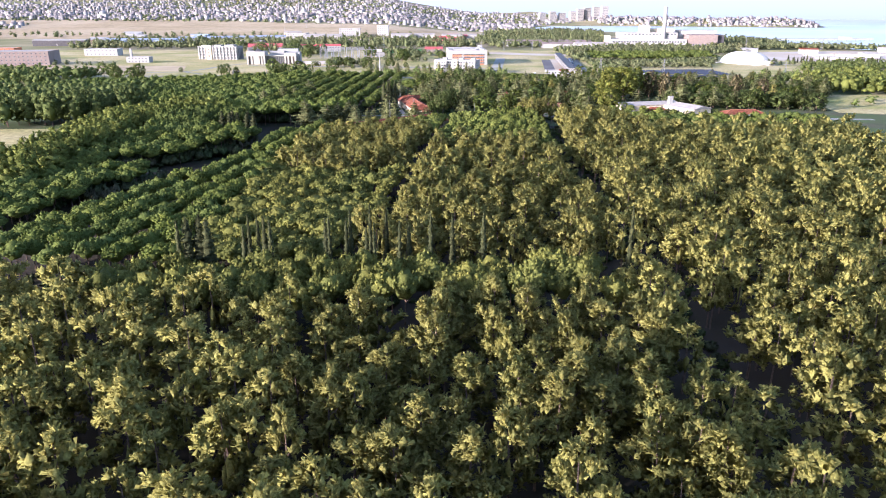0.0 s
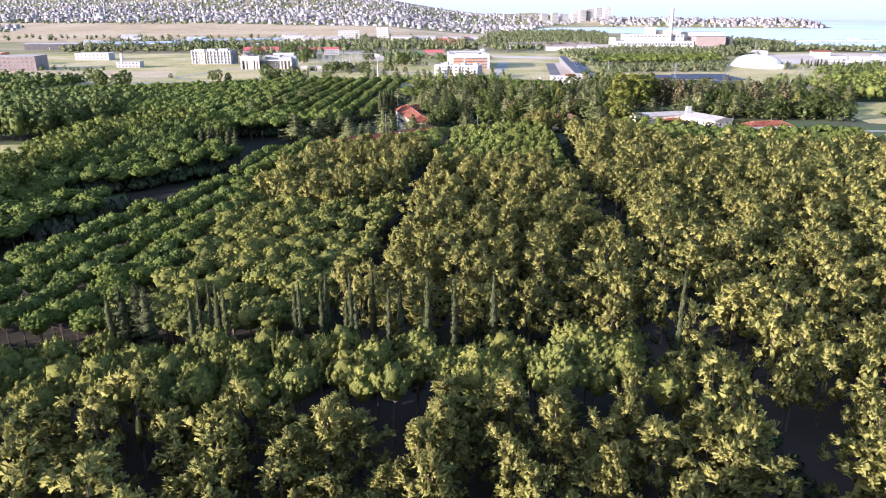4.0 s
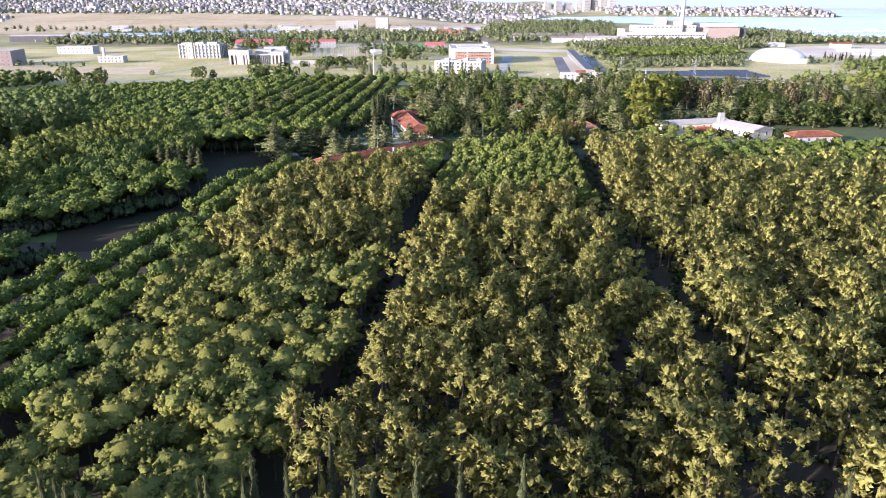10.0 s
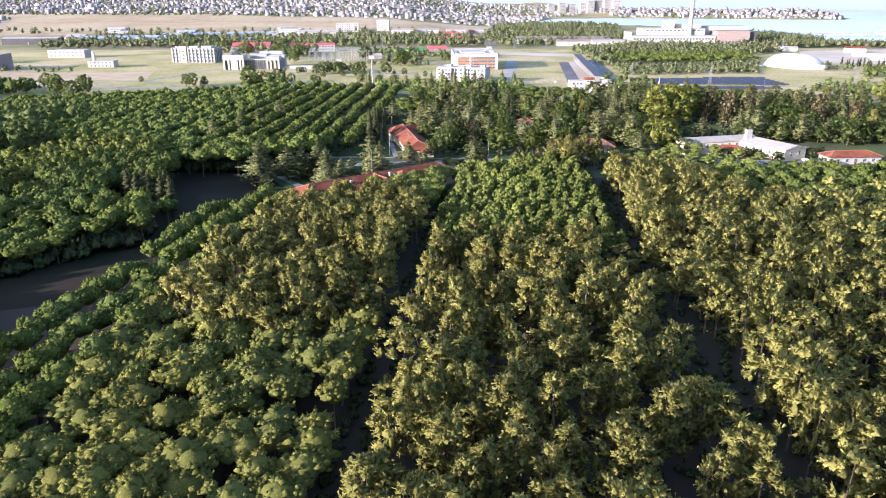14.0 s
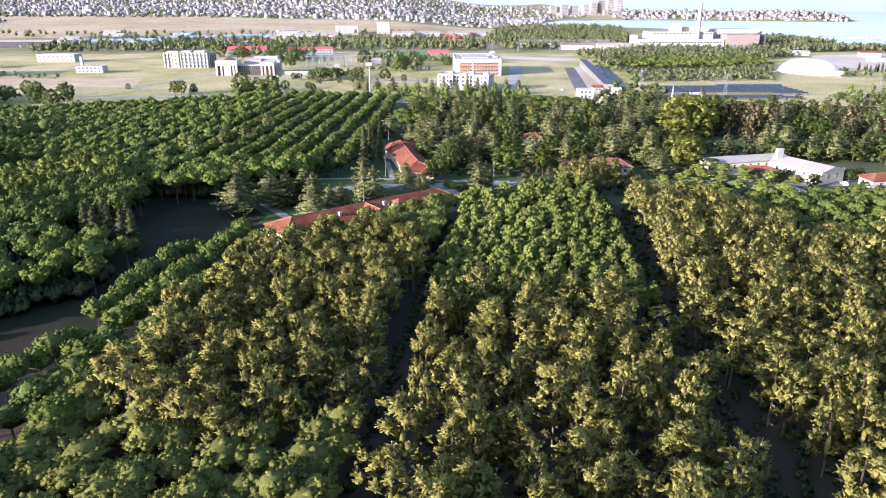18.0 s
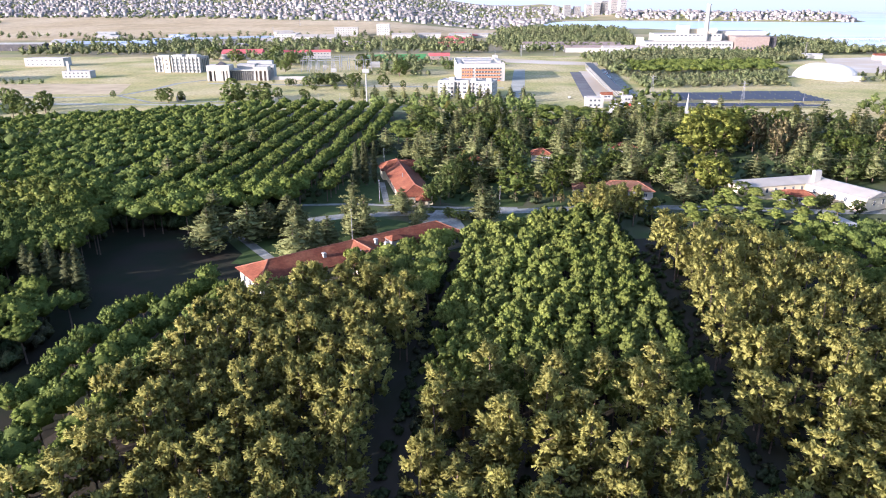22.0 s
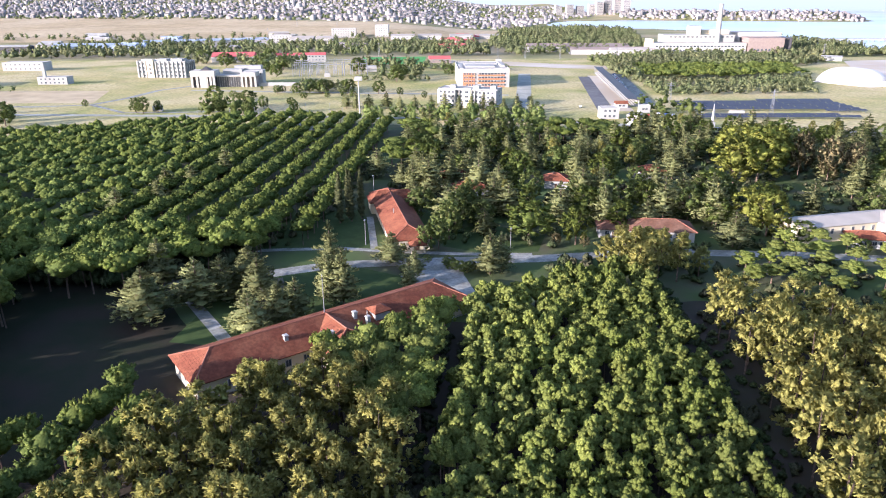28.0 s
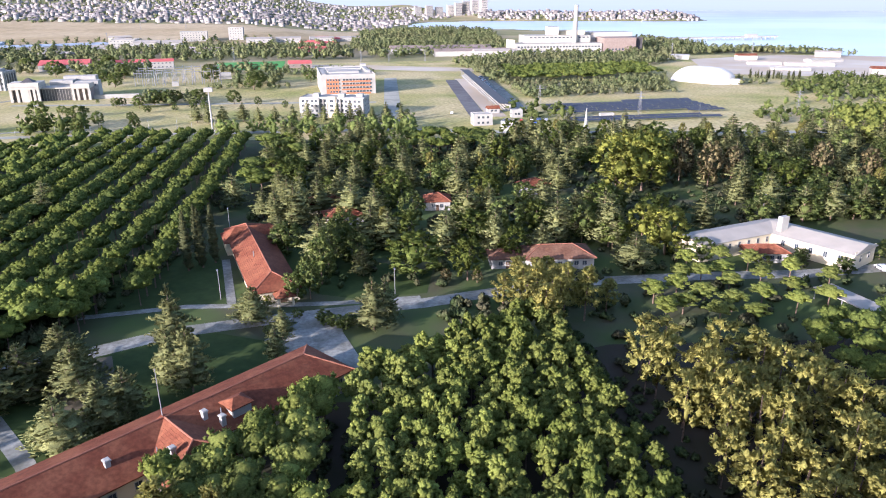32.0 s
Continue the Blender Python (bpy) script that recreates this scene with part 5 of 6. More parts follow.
def spire():
    e = thing("spire", "slim white pointed monument among the park trees", "monument", 153, 612, 0)
    part("base", box(-1.4, -1.4, -.5, 1.4, 1.4, 2.5, bevel=0.1), WHITE, e)
    part("shaft", rod(0, 0, 2.5, 13.0, 1.1, 0.12, 12), WHITE, e)


spire()


def membrane_hall():
    e = thing("air_dome", "large white air-supported membrane hall", "hall", 356, 834, -61)
    n, mseg = 24, 14
    L, W, H = 60, 35, 14.5
    V, F = [], []
    for i in range(n + 1):
        t = -1 + 2 * i / n
        s = max(0.0, 1 - abs(t) ** 3.2) ** 0.5
        for j in range(mseg + 1):
            a = math.pi * j / mseg
            V.append((t * L / 2, -math.cos(a) * W / 2 * (0.30 + 0.70 * s), -0.6 + math.sin(a) * H * s))
    for i in range(n):
        for j in range(mseg):
            k = i * (mseg + 1) + j
            F.append((k, k + mseg + 1, k + mseg + 2, k + 1))
    link_mesh("membrane", V, F, TENT, e, smooth=True)
    part("skirt", box(-L / 2 + 2, -W / 2, -1, L / 2 - 2, W / 2, 0.5), GREYC, e)
    part("entrance", box(L / 2 - 2, -4, -1, L / 2 + 7, 4, 5), WHITE, e)


membrane_hall()


def solar_farm():
    for name, poly in (("solar_field", [(157, 706), (276, 722), (272, 660), (155, 672)]), ("solar_field", [(153, 648), (243, 652), (262, 634), (149, 637)])):
        e = thing(name, "rows of dark solar panels on frames in the meadow", "solar panels", poly[0][0], poly[0][1])
        ys = [p[1] for p in poly]
        y = min(ys) + 3
        while y < max(ys):
            xin = [x for x in np.arange(140, 290, 3.0) if inside(poly, x, y)]
            for k in range(0, len(xin) - 2, 5):
                x0, x1 = xin[k] - poly[0][0], xin[min(k + 5, len(xin) - 1)] - poly[0][0] - 0.5
                if x1 - x0 < 2:
                    continue
                bm = box(x0, -1.7, -.05, x1, 1.7, .05)
                bmesh.ops.rotate(bm, verts=bm.verts, cent=(0, 0, 0), matrix=Matrix.Rotation(radians(11), 3, 'X'))
                bmesh.ops.translate(bm, verts=bm.verts, vec=(0, y - poly[0][1], 1.9 - 0.009 * (y - poly[0][1])))
                t = part("panel_table", bm, SOLAR, e)
                bm = bmesh.new()
                for x in (x0 + .6, x1 - .6):
                    box(x - .08, y - poly[0][1] - .08, -1.5, x + .08, y - poly[0][1] + .08, 1.8 - 0.009 * (y - poly[0][1]), bm)
                part("stand", bm, STEEL, t)
            y += 8.6


solar_farm()


def factory():
    e = thing("power_works", "large pale concrete works with a tall white chimney", "factory", 352, 1235, -4)
    part("front_hall", box(-64, -22, -3, 62, 10, 15), GREYC, e, "long grey concrete hall")
    part("upper_hall", box(-48, -4, -3, 50, 34, 25), GREYC, e, "pale grey upper hall")
    part("roof_box", box(-12, 2, 25, 4, 18, 37), GREYC, e)
    part("roof_block", box(8, 12, 25, 46, 30, 31), CREAM, e)
    part("steel_flank", box(112.2, -18, -3, 124, 12, 22), DARK, e, "dark steel-framed flank")
    part("blue_band", box(-12, -4.25, 15.8, 30, -4.02, 19.6), BLUEG, e, "pale blue glazed band")
    part("brown_hall", box(64, -24, -3, 112, 14, 22), BROWNW, e, "rust-brown clad hall")
    part("white_hall", box(56, 14.2, -3, 120, 50, 28), WHITE, e)
    part("left_block", box(-72, -14, -3, -64.2, 8, 20), CREAM, e)
    ch = part("chimney", rod(26, -6, -3, 66, 4.2, 2.6, 16), WHITE, e, "tall white tapering chimney")
    part("chimney_rim", rod(26, -6, 65.5, 66.6, 3.0, 3.0, 16), GREYC, ch)
    for f, z in enumerate((4.5, 10.5)):
        for i in range(26):
            win(e, -60 + i * 4.7, -22.03, z, 3.2, 2.2)
    for i in range(9):
        win(e, 68 + i * 5, -24.03, 6, 3, 3)
    for i in range(16):
        win(e, -44 + i * 6, -4.03, 22.3, 3.6, 1.8)


factory()
shed("store_hall", "long low grey store hall", 225, 1225, -3, 110, 30, 7, 3, GREYC, BROWNW, 0)
shed("store_hall", "long low grey store hall", 190, 1290, -3, 150, 40, 7, 4, GREYC, BROWNW, 0)
shed("white_store", "low white store beside the works", 250, 1195, -3, 60, 16, 8, 2.5, WHITE, METALR, 6)
shed("store_hall", "white store with a red roof in the works yard", 540, 1052, -15, 24, 14, 6, 2, WHITE, TILES, 0)
shed("store_hall", "white store with a red roof in the works yard", 575, 850, -30, 46, 15, 5.5, 2, WHITE, TILES, 0)
shed("store_hall", "white store near the shore", 672, 1072, -35, 30, 15, 6, 2, WHITE, METALR, 0)


def pier():
    e = thing("pier", "long grey jetty on piles in the sea", "pier", 646, 1500, 3, z=SEA_Z)
    part("deck", box(0, -6, 3.0, 260, 6, 5.5), GREYC, e)
    for i in range(26):
        part("pile", rod(4 + i * 10, -4, -3, 3.0, 0.9), GREYC, e)
    part("pier_house", box(190, -3, 5.5, 215, 3, 9), GREYC, e)


pier()

# ---- the town ----
def town():
    zones = [
        ([(-2300, 2230), (-760, 2190), (-420, 2070), (-120, 1990), (160, 2010), (280, 2380), (360, 2660), (-100, 2900), (-2300, 3100)], 19, 3200),
        ([(-2300, 3100), (-100, 2900), (380, 2680), (600, 2980), (610, 3700), (-300, 4300), (-2600, 4300)], 32, 2300),
        ([(-2200, 1560), (-1350, 1560), (-1060, 1800), (-1150, 2000), (-2200, 2100)], 23, 500),
        ([(610, 2725), (1000, 2590), (1290, 2475), (1370, 2640), (900, 2860), (560, 2930)], 18, 800),
    ]
    homes = []
    for poly, gap, most in zones:
        P = np.array(poly)
        pts = rng.uniform(P.min(0), P.max(0), (most * 4, 2))
        pts = pts[inside(poly, pts[:, 0], pts[:, 1])][:most]
        homes += [tuple(p) for p in pts]
    homes.sort(key=lambda p: p[1] - 0.2 * abs(p[0]))
    Vw, Fw, Vr, Fr, n, nr = [], [], [], [], 0, 0
    cube = np.array([(-1, -1, 0), (1, -1, 0), (1, 1, 0), (-1, 1, 0), (-1, -1, 1), (1, -1, 1), (1, 1, 1), (-1, 1, 1)], float)
    cf = np.array([(0, 1, 5), (0, 5, 4), (1, 2, 6), (1, 6, 5), (2, 3, 7), (2, 7, 6), (3, 0, 4), (3, 4, 7), (4, 5, 6), (4, 6, 7)])
    rv = np.array([(-1.1, -1.1, 0), (1.1, -1.1, 0), (1.1, 1.1, 0), (-1.1, 1.1, 0), (-0.4, 0, 1), (0.4, 0, 1)], float)
    rf = np.array([(0, 1, 5), (0, 5, 4), (1, 2, 5), (2, 3, 4), (2, 4, 5), (3, 0, 4)])
    hm = {}
    for i, (x, y) in enumerate(homes):
        l, w = rng.uniform(3.2, 7.2), rng.uniform(2.8, 5.2)
        h = rng.choice((3.5, 6.0, 9.0, 13.0), p=(0.36, 0.42, 0.16, 0.06))
        rise = rng.choice((0.6, 2.6), p=(0.4, 0.6))
        a = rng.uniform(-0.9, 0.9)
        R = np.array([[math.cos(a), -math.sin(a), 0], [math.sin(a), math.cos(a), 0], [0, 0, 1]])
        z = gz(x, y)
        if i < 40:
            key = (round(l / 2) * 2, round(w / 2) * 2, float(h), float(rise))
            if key not in hm:
                l2, w2 = key[0] or 6, key[1] or 5
                wm = tri_mesh("wall", cube * (l2, w2, h + 3) - (0, 0, 3), cf, [HOUSEW])
                bm = bmesh.new()
                for f in range(int(h // 3)):
                    for j in range(int(l2 // 1.6)):
                        u = -l2 + (j + 0.5) * 2 * l2 / int(l2 // 1.6)
                        box(u - .55, -w2 - .06, 1 + f * 3, u + .55, -w2 + .02, 2.4 + f * 3, bm)
                wn_me = bpy.data.meshes.new("windows")
                bm.to_mesh(wn_me), bm.free()
                wn_me.materials.append(GLASS)
                hm[key] = wm, tri_mesh("roof", rv * (l2, w2, rise) + (0, 0, h), rf, [HOUSER]), wn_me
            e = new("house")
            e.matrix_basis = pose(x, y, z, 0, 0, math.degrees(a))
            tagged(e, "pale flat in the hillside town" if rise < 1 else "pale town house with a tiled roof on the hillside", "house", "houses of the town")
            for nm, me in zip(("wall", "roof", "window_row"), hm[key]):
                o = new(nm, me)
                o.parent = e
            continue
        Vw.append((cube * (l, w, h + 3) - (0, 0, 3)) @ R.T + (x, y, z)), Fw.append(cf + n)
        Vr.append((rv * (l, w, rise) + (0, 0, h)) @ R.T + (x, y, z)), Fr.append(rf + nr)
        n, nr = n + 8, nr + 6
    V, F = np.concatenate(Vw + Vr), np.concatenate(Fw + [f + n for f in Fr])
    me = tri_mesh("town_houses", V, F, [HOUSEW, HOUSER], np.concatenate([np.zeros(sum(map(len, Fw))), np.ones(sum(map(len, Fr)))]))
    tagged(new("town_houses", me), "dense pale houses of the far hillside town", "houses", kind="stuff")


town()
for i, (a, d, h) in enumerate(((9.3, 2780, 42), (10.1, 2800, 36), (11.0, 2760, 40), (11.6, 2740, 46), (12.2, 2760, 48), (12.9, 2750, 48), (13.6, 2740, 48), (8.4, 2850, 34))):
    x, y = d * math.sin(radians(a)) + 2, 240 + d * math.cos(radians(a))
    plain_block("tower_block", "white high-rise block on the far shore", x, y, 8, 26, 20, h, 8, 5, HOUSEW, GREYC, 2.6, 2.2, "S", group="tower blocks by the bay")


def minaret_mosque(x, y):
    e = thing("mosque", "pale mosque with two slim minarets in the town", "mosque", x, y)
    part("hall", box(-14, -14, -3, 14, 14, 14), HOUSEW, e)
    bm = bmesh.new()
    bmesh.ops.create_uvsphere(bm, u_segments=16, v_segments=8, radius=11, matrix=Matrix.Translation((0, 0, 14)))
    part("dome", bm, GREYC, e)
    for s in (-1, 1):
        m = part("minaret", rod(s * 17, 0, -3, 44, 1.8, 1.5, 10), HOUSEW, e)
        part("minaret_tip", rod(s * 17, 0, 44, 56, 1.7, 0.1, 10), GREYC, m)


minaret_mosque(-470, 2450)
minaret_mosque(-1080, 2300)

# ---- the pine wood ----
pts = scatter([(-68, 38), (62, 38), (100, 111), (118, 137), (60, 137), (32, 128), (31, 112), (-62, 107), (-66, 122), (-120, 122)], 5.6, 0.46, 0.08, keep=off_lanes)
front = scatter([(-62, 107), (31, 112), (32, 128), (-64, 122.5)], 4.7, 0.42, 0.08)
MB = scatter([(-20, 138), (44, 138), (52, 268), (-6, 266)], 5.9, 0.46, 0.1, keep=off_lanes)
LB = scatter([(-56, 229), (-52, 298), (-47, 307), (-27, 321), (-15, 316), (2, 290), (0, 226), (-37, 217)], 5.2, 0.46, 0.1, keep=lambda x, y: x < lane1(y) - 3.5)
RB = scatter([(38, 138), (170, 140), (175, 300), (96, 306), (84, 345), (50, 356)], 5.8, 0.46, 0.1, keep=lambda x, y: x > lane2(y) + 3.4)


MB = MB[[noise.noise(Vector((x * 0.11, y * 0.11, 3.0))) > -0.46 for x, y in MB]]
RB = RB[[noise.noise(Vector((x * 0.10, y * 0.10, 8.0))) > -0.44 for x, y in RB]]


def plant_wood(kind, rows, most, near, name, label, category, q=1):
    """The trees of the near stretch as things of their own, the others as one wood."""
    near_i = [i for i, r in enumerate(rows) if near(r[0], r[1])][:most]
    for i in near_i:
        plant(kind, *rows[i])
    rest = np.delete(rows, near_i, 0)
    wood(name, label, category, kind, rest, q)


def lower(rows, y0, y1, k):
    """Shorter trees from y0 on, down to k times their height at y1."""
    rows[:, 3] *= 1 - (1 - k) * sstep(y0, y1, rows[:, 1])
    return rows


plant_wood("brutia", sizes(pts, 0.84, 1.3, 0.72, 1.18), 110, lambda x, y: -22 < x < 34 and 60 < y < 130, "pine_wood", "dense wood of olive-green pines", "pine wood")
plant_wood("brutia", sizes(MB, 0.86, 1.36, 0.72, 1.16), 110, lambda x, y: x > -6 and y > 170, "pine_wood", "dense block of olive-green pines between two lanes", "pine wood")
plant_wood("brutia", lower(sizes(LB, 0.9, 1.2, 0.8, 1.05), 270, 312, 0.88), 70, lambda x, y: x > -34, "pine_wood", "dense clump of olive-green pines", "pine wood")
RBs = sizes(RB, 0.86, 1.36, 0.74, 1.14)
wood("pine_wood", "wide wood of olive-green pines beyond the lane", "pine wood", "brutia", RBs[RBs[:, 0] < 98], 1)
wood("pine_wood", "far side of the olive-green pine wood", "pine wood", "brutia", RBs[RBs[:, 0] >= 98], 0)
west = lambda x, y: x < lane1(y) - 2.8
LS = np.concatenate([scatter([(-106, 136), (-62, 137), (-56, 229), (-48, 304), (-58, 318), (-68, 290), (-74, 279), (-74, 263), (-67, 255), (-73, 244), (-82, 226), (-92, 192)], 3.8, 0.16, 0.13, 8.0, keep=west),
                     scatter([(-66, 137), (-14, 138), (-8, 224), (-37, 218), (-61, 231)], 4.7, 0.44, 0.13, 5.4, keep=west)])
MS = scatter([(-8, 262), (50, 264), (58, 366), (42, 370), (3, 354)], 3.25, 0.36, 0.1, keep=lambda x, y: x > lane1(y) + 2.3 and x < lane2(y) - 2.4)
plant_wood("mature", sizes(front, 0.78, 1.02, 1.16, 1.42), 90, lambda x, y: True, "stone_pine_wood", "rounded stone pines", "pine wood")
LSs = sizes(LS, 0.64, 0.92, 0.86, 1.06)
edge = (LSs[:, 0] < -58) | (LSs[:, 1] > 232)
LSs[edge, 2] *= 1.14
LSs[LSs[:, 1] > 250, 3] *= 1.16
LSs[~edge, 2] *= 1.26
plant_wood("mature", LSs[~edge], 55, lambda x, y: x > -52 and y < 218, "stone_pine_wood", "rows of yellowish green stone pines", "pine wood")
wood("stone_pine_wood", "close rows of bright green stone pines beside the clearing", "pine wood", "umbrella", LSs[edge], 2)
plant_wood("young", sizes(MS, 0.66, 1.0, 0.82, 1.12), 160, lambda x, y: y > 285, "stone_pine_wood", "dense block of young bright green stone pines", "pine wood")
LG = scatter([(-26, 326), (-12, 337), (3, 349), (4, 345), (1, 288), (-14, 306)], 4.2, 0.3, 0.1, keep=lambda x, y: x < lane1(y) - 2.2)
for r in sizes(LG, 0.75, 0.95, 0.92, 1.08):
    plant("stone", *r)
RS = scatter([(98, 308), (180, 300), (190, 352), (120, 360), (96, 352)], 6.0, 0.3, 0.1)
wood("stone_pine_wood", "loose rows of stone pines near the white-roofed hall", "pine wood", "umbrella", sizes(RS, 0.75, 1.0, 0.75, 0.95), 1)
for x, y in ((98, 399), (108, 399), (114, 395), (96, 388), (101, 383), (111, 385), (86, 382), (90, 376), (95, 372), (83, 373), (104, 374), (121, 387), (114, 377), (96, 365), (91, 389), (104, 391), (79, 380), (109, 368), (118, 369), (127, 380), (88, 366), (77, 370)):
    plant("young", x, y, rng.uniform(1.15, 1.45), rng.uniform(0.58, 0.74), label="low round-topped stone pine near the white-roofed hall")

# left of the clearing, and the far rows
GLADE = [(-124, 230), (-98, 236), (-88, 234), (-74, 249), (-70, 258), (-74, 283), (-88, 281), (-98, 270), (-106, 259), (-124, 246)]


def off_glade(x, y):
    return not inside(GLADE, np.array([x]), np.array([y]))[0]


FL = scatter([(-190, 170), (-114, 165), (-104, 200), (-100, 236), (-84, 272), (-82, 300), (-88, 304), (-106, 310), (-112, 322), (-150, 334)], 5.0, 0.3, 0.13, 7.0, keep=lambda x, y: (x > -134 or y < 205) and off_glade(x, y))
FS = scatter([(-110, 316), (-134, 322), (-138, 342), (-120, 366), (-120, 382), (-106, 364), (-99, 346), (-97, 330)], 5.4, 0.4, 0.13)
FF = scatter([(-140, 376), (-106, 366), (-92, 362), (-76, 366), (-62, 379), (-46, 404), (-70, 402), (-112, 396), (-150, 404)], 7.0, 0.38, 0.13)
# the far end of FL and all FS made taller to shade the clearing
wood("stone_pine_wood", "rows of deep green stone pines beside the clearing", "pine wood", "umbrella", np.column_stack([FL, rng.uniform(0.85, 1.1, len(FL)), rng.uniform(0.78, 0.98, len(FL)) * (1 + 0.3 * sstep(270, 300, FL[:, 1]))]), 1)
wood("stone_pine_wood", "stone pines past the clearing, raised to shade it", "pine wood", "umbrella", sizes(FS, 0.9, 1.2, 1.15, 1.4), 1)
wood("stone_pine_wood", "full round stone pines along the far edge of the clearing", "pine wood", "umbrella", sizes(FF, 1.0, 1.3, 0.95, 1.2), 1)


def straight_rows(poly, x0, y0, slope, rowgap, gap, jitter=0.14):
    rows = []
    for k in range(-4, 34):
        for j in range(-12, 60):
            y = y0 + j * gap + rng.uniform(-jitter, jitter) * gap + (k % 2) * gap / 2
            rows.append((x0 - k * rowgap + slope * (y - y0) + rng.uniform(-jitter, jitter) * gap, y))
    rows = np.array(rows)
    return rows[inside(poly, rows[:, 0], rows[:, 1])]


FR = straight_rows([(-112, 390), (-66, 376), (-38, 404), (-31, 598), (-64, 622), (-112, 596)], -43, 409, 0.04, 10.3, 5.6)
wood("stone_pine_wood", "long even rows of stone pines beyond the clearing", "pine wood", "umbrella", sizes(FR[rng.random(len(FR)) < 0.95], 0.92, 1.18, 0.84, 1.04), 1)
FR2 = straight_rows([(-112, 390), (-112, 596), (-64, 622), (-100, 634), (-300, 540), (-290, 470), (-150, 402)], -43, 409, 0.04, 9.2, 6.4, 0.3)
wood("stone_pine_wood", "far stone pines at the edge of the wood", "pine wood", "umbrella", sizes(FR2, 0.85, 1.12, 0.8, 1.0), 0)
for r in sizes(scatter([(44, 556), (86, 552), (90, 596), (48, 600)], 8.5, 0.4), 1.1, 1.5, 0.85, 1.05):
    plant("umbrella", *r)
for x, y in ((-26, 531), (-10, 590), (-9, 527), (-21, 502), (-20, 568), (-17, 548), (-14, 512), (-8, 556), (-22, 586), (-13, 575), (-26, 512)):
    plant("umbrella", x, y, rng.uniform(1.4, 1.8), rng.uniform(0.95, 1.1))
for x, y, s, h in ((-104, 453, 1.0, .8), (-94, 491, 1.0, .8), (-109, 424, 1.0, .8), (-98, 462, .9, .75), (-100, 436, .9, .8), (-90, 478, .9, .75), (-30, 488, .9, .8), (-14, 493, .9, .8), (0, 473, 1.0, .85), (8, 480, .9, .9)):
    plant("cedar", x, y, s, h)
for x, y, h in ((-39.1, 127, 1.50), (-38.8, 130, 1.63), (-36.7, 129, 1.64), (-35.2, 128, 1.65), (-34.1, 128, 1.58), (-23.5, 130, 1.57), (-22.8, 130, 1.62), (-19.5, 131, 1.56), (-18.8, 132, 1.68), (-15.1, 128, 1.46),
                (-14.3, 128, 1.86), (-13.6, 128, 1.54), (-11.9, 137, 1.52), (-8.9, 133, 1.43), (-7.0, 133, 1.39), (-2.5, 132, 1.63), (1.9, 132, 1.59), (8.2, 132, 1.67), (36.5, 126, 1.9)):
    plant("cypress", x, y, rng.uniform(0.8, 1.0), h)
for x, y, s, h in ((-52.3, 128, 1.0, 1.58), (-50.8, 129, 2.2, 1.6), (-48.6, 130, 2.4, 1.62), (-46.8, 129, 2.2, 1.56)):
    plant("cypress", x, y, s, h, label="broad dark cypress in a clump beside the track")
for x, y in ((-102, 318), (-98, 321), (-94, 315), (-90, 318.5), (-85.5, 310.5), (-97, 313), (-89, 312.5)):
    plant("cypress", x, y, 2.4, 1.2, label="broad dark green cypress by the clearing")
for x, y in ((-36, 425), (-32.5, 427), (-29.5, 430), (-34, 431)):
    plant("cypress", x, y, 2.0, 1.55, label="broad dark green cypress beside the hall")

# ---- the park ----
for x, y, s, h in ((-69, 351, 1.2, .85), (-60, 359, 1.1, .8), (-55, 362, 1.0, .75), (-50, 368, 1.0, .8), (-43, 343, .85, .7), (-38, 348, .75, .7), (-35, 352, .7, .66), (-30, 371, .75, 1.15), (-25, 359, .7, .95), (-29, 361, .6, .85), (-46, 362, .9, .75),
                   (-10, 369, .4, .55), (-16, 388, .8, .6), (-9, 378, .45, .5), (11, 379, .75, .8), (14, 382, .6, .7), (11, 412, .6, .55), (20, 432, 1.0, .8), (11, 464, 1.0, .95), (-8, 461, 1.1, 1.0), (47, 446, 1.1, 1.0), (71, 428, .95, 1.0), (85, 421, 1.1, 1.05), (78, 432, 1.0, 1.0), (36, 424, 1.0, .9), (168, 431, 1.0, .95), (151, 441, 1.1, 1.0), (-74, 372, 1.0, .8)):
    plant("cedar", x, y, s, h)
PARK = [(-24, 452), (-8, 412), (28, 424), (36, 398), (48, 412), (78, 416), (84, 397), (98, 397), (104, 424), (160, 430), (230, 420), (300, 545), (140, 600), (50, 600), (-20, 610)]
pp = scatter(PARK, 13.2, 0.42, 0.2, keep=lambda x, y: min(math.hypot(x - a, y - b) for a, b in ((42, 473), (82, 487), (2, 478), (8, 462))) > 9 and math.hypot(x - 24.5, y - 409) > 13 and not (100 < x < 146 and 440 < y < 508) and not (42 < x < 92 and 550 < y < 600))
pp = pp[[not any(abs(x - a) < 7 and b - 20 < y < b for a, b in ((42, 473), (82, 487), (2, 478))) for x, y in pp]]
kinds = rng.choice(["cedar", "round", "broad", "brutia"], len(pp), p=[0.5, 0.18, 0.24, 0.08])
for kd in ("cedar", "round", "broad", "brutia"):
    rows = [r for r, k in zip(sizes(pp, 0.7, 1.0, 0.66, 1.0), kinds) if k == kd]
    if kd in ("round", "broad"):
        rows = [(x, y, s * 1.35, h * 0.95) for x, y, s, h in rows]
    for r in rows:
        plant(kd, *r)
for x, y, s, h in ((-3, 399, .75, .85), (-7, 397, .6, .6), (0, 408, .85, .95), (2, 418, .8, .9), (5, 428, .8, .9), (8, 438, .8, .8)):
    plant("broad", x, y, s, h)
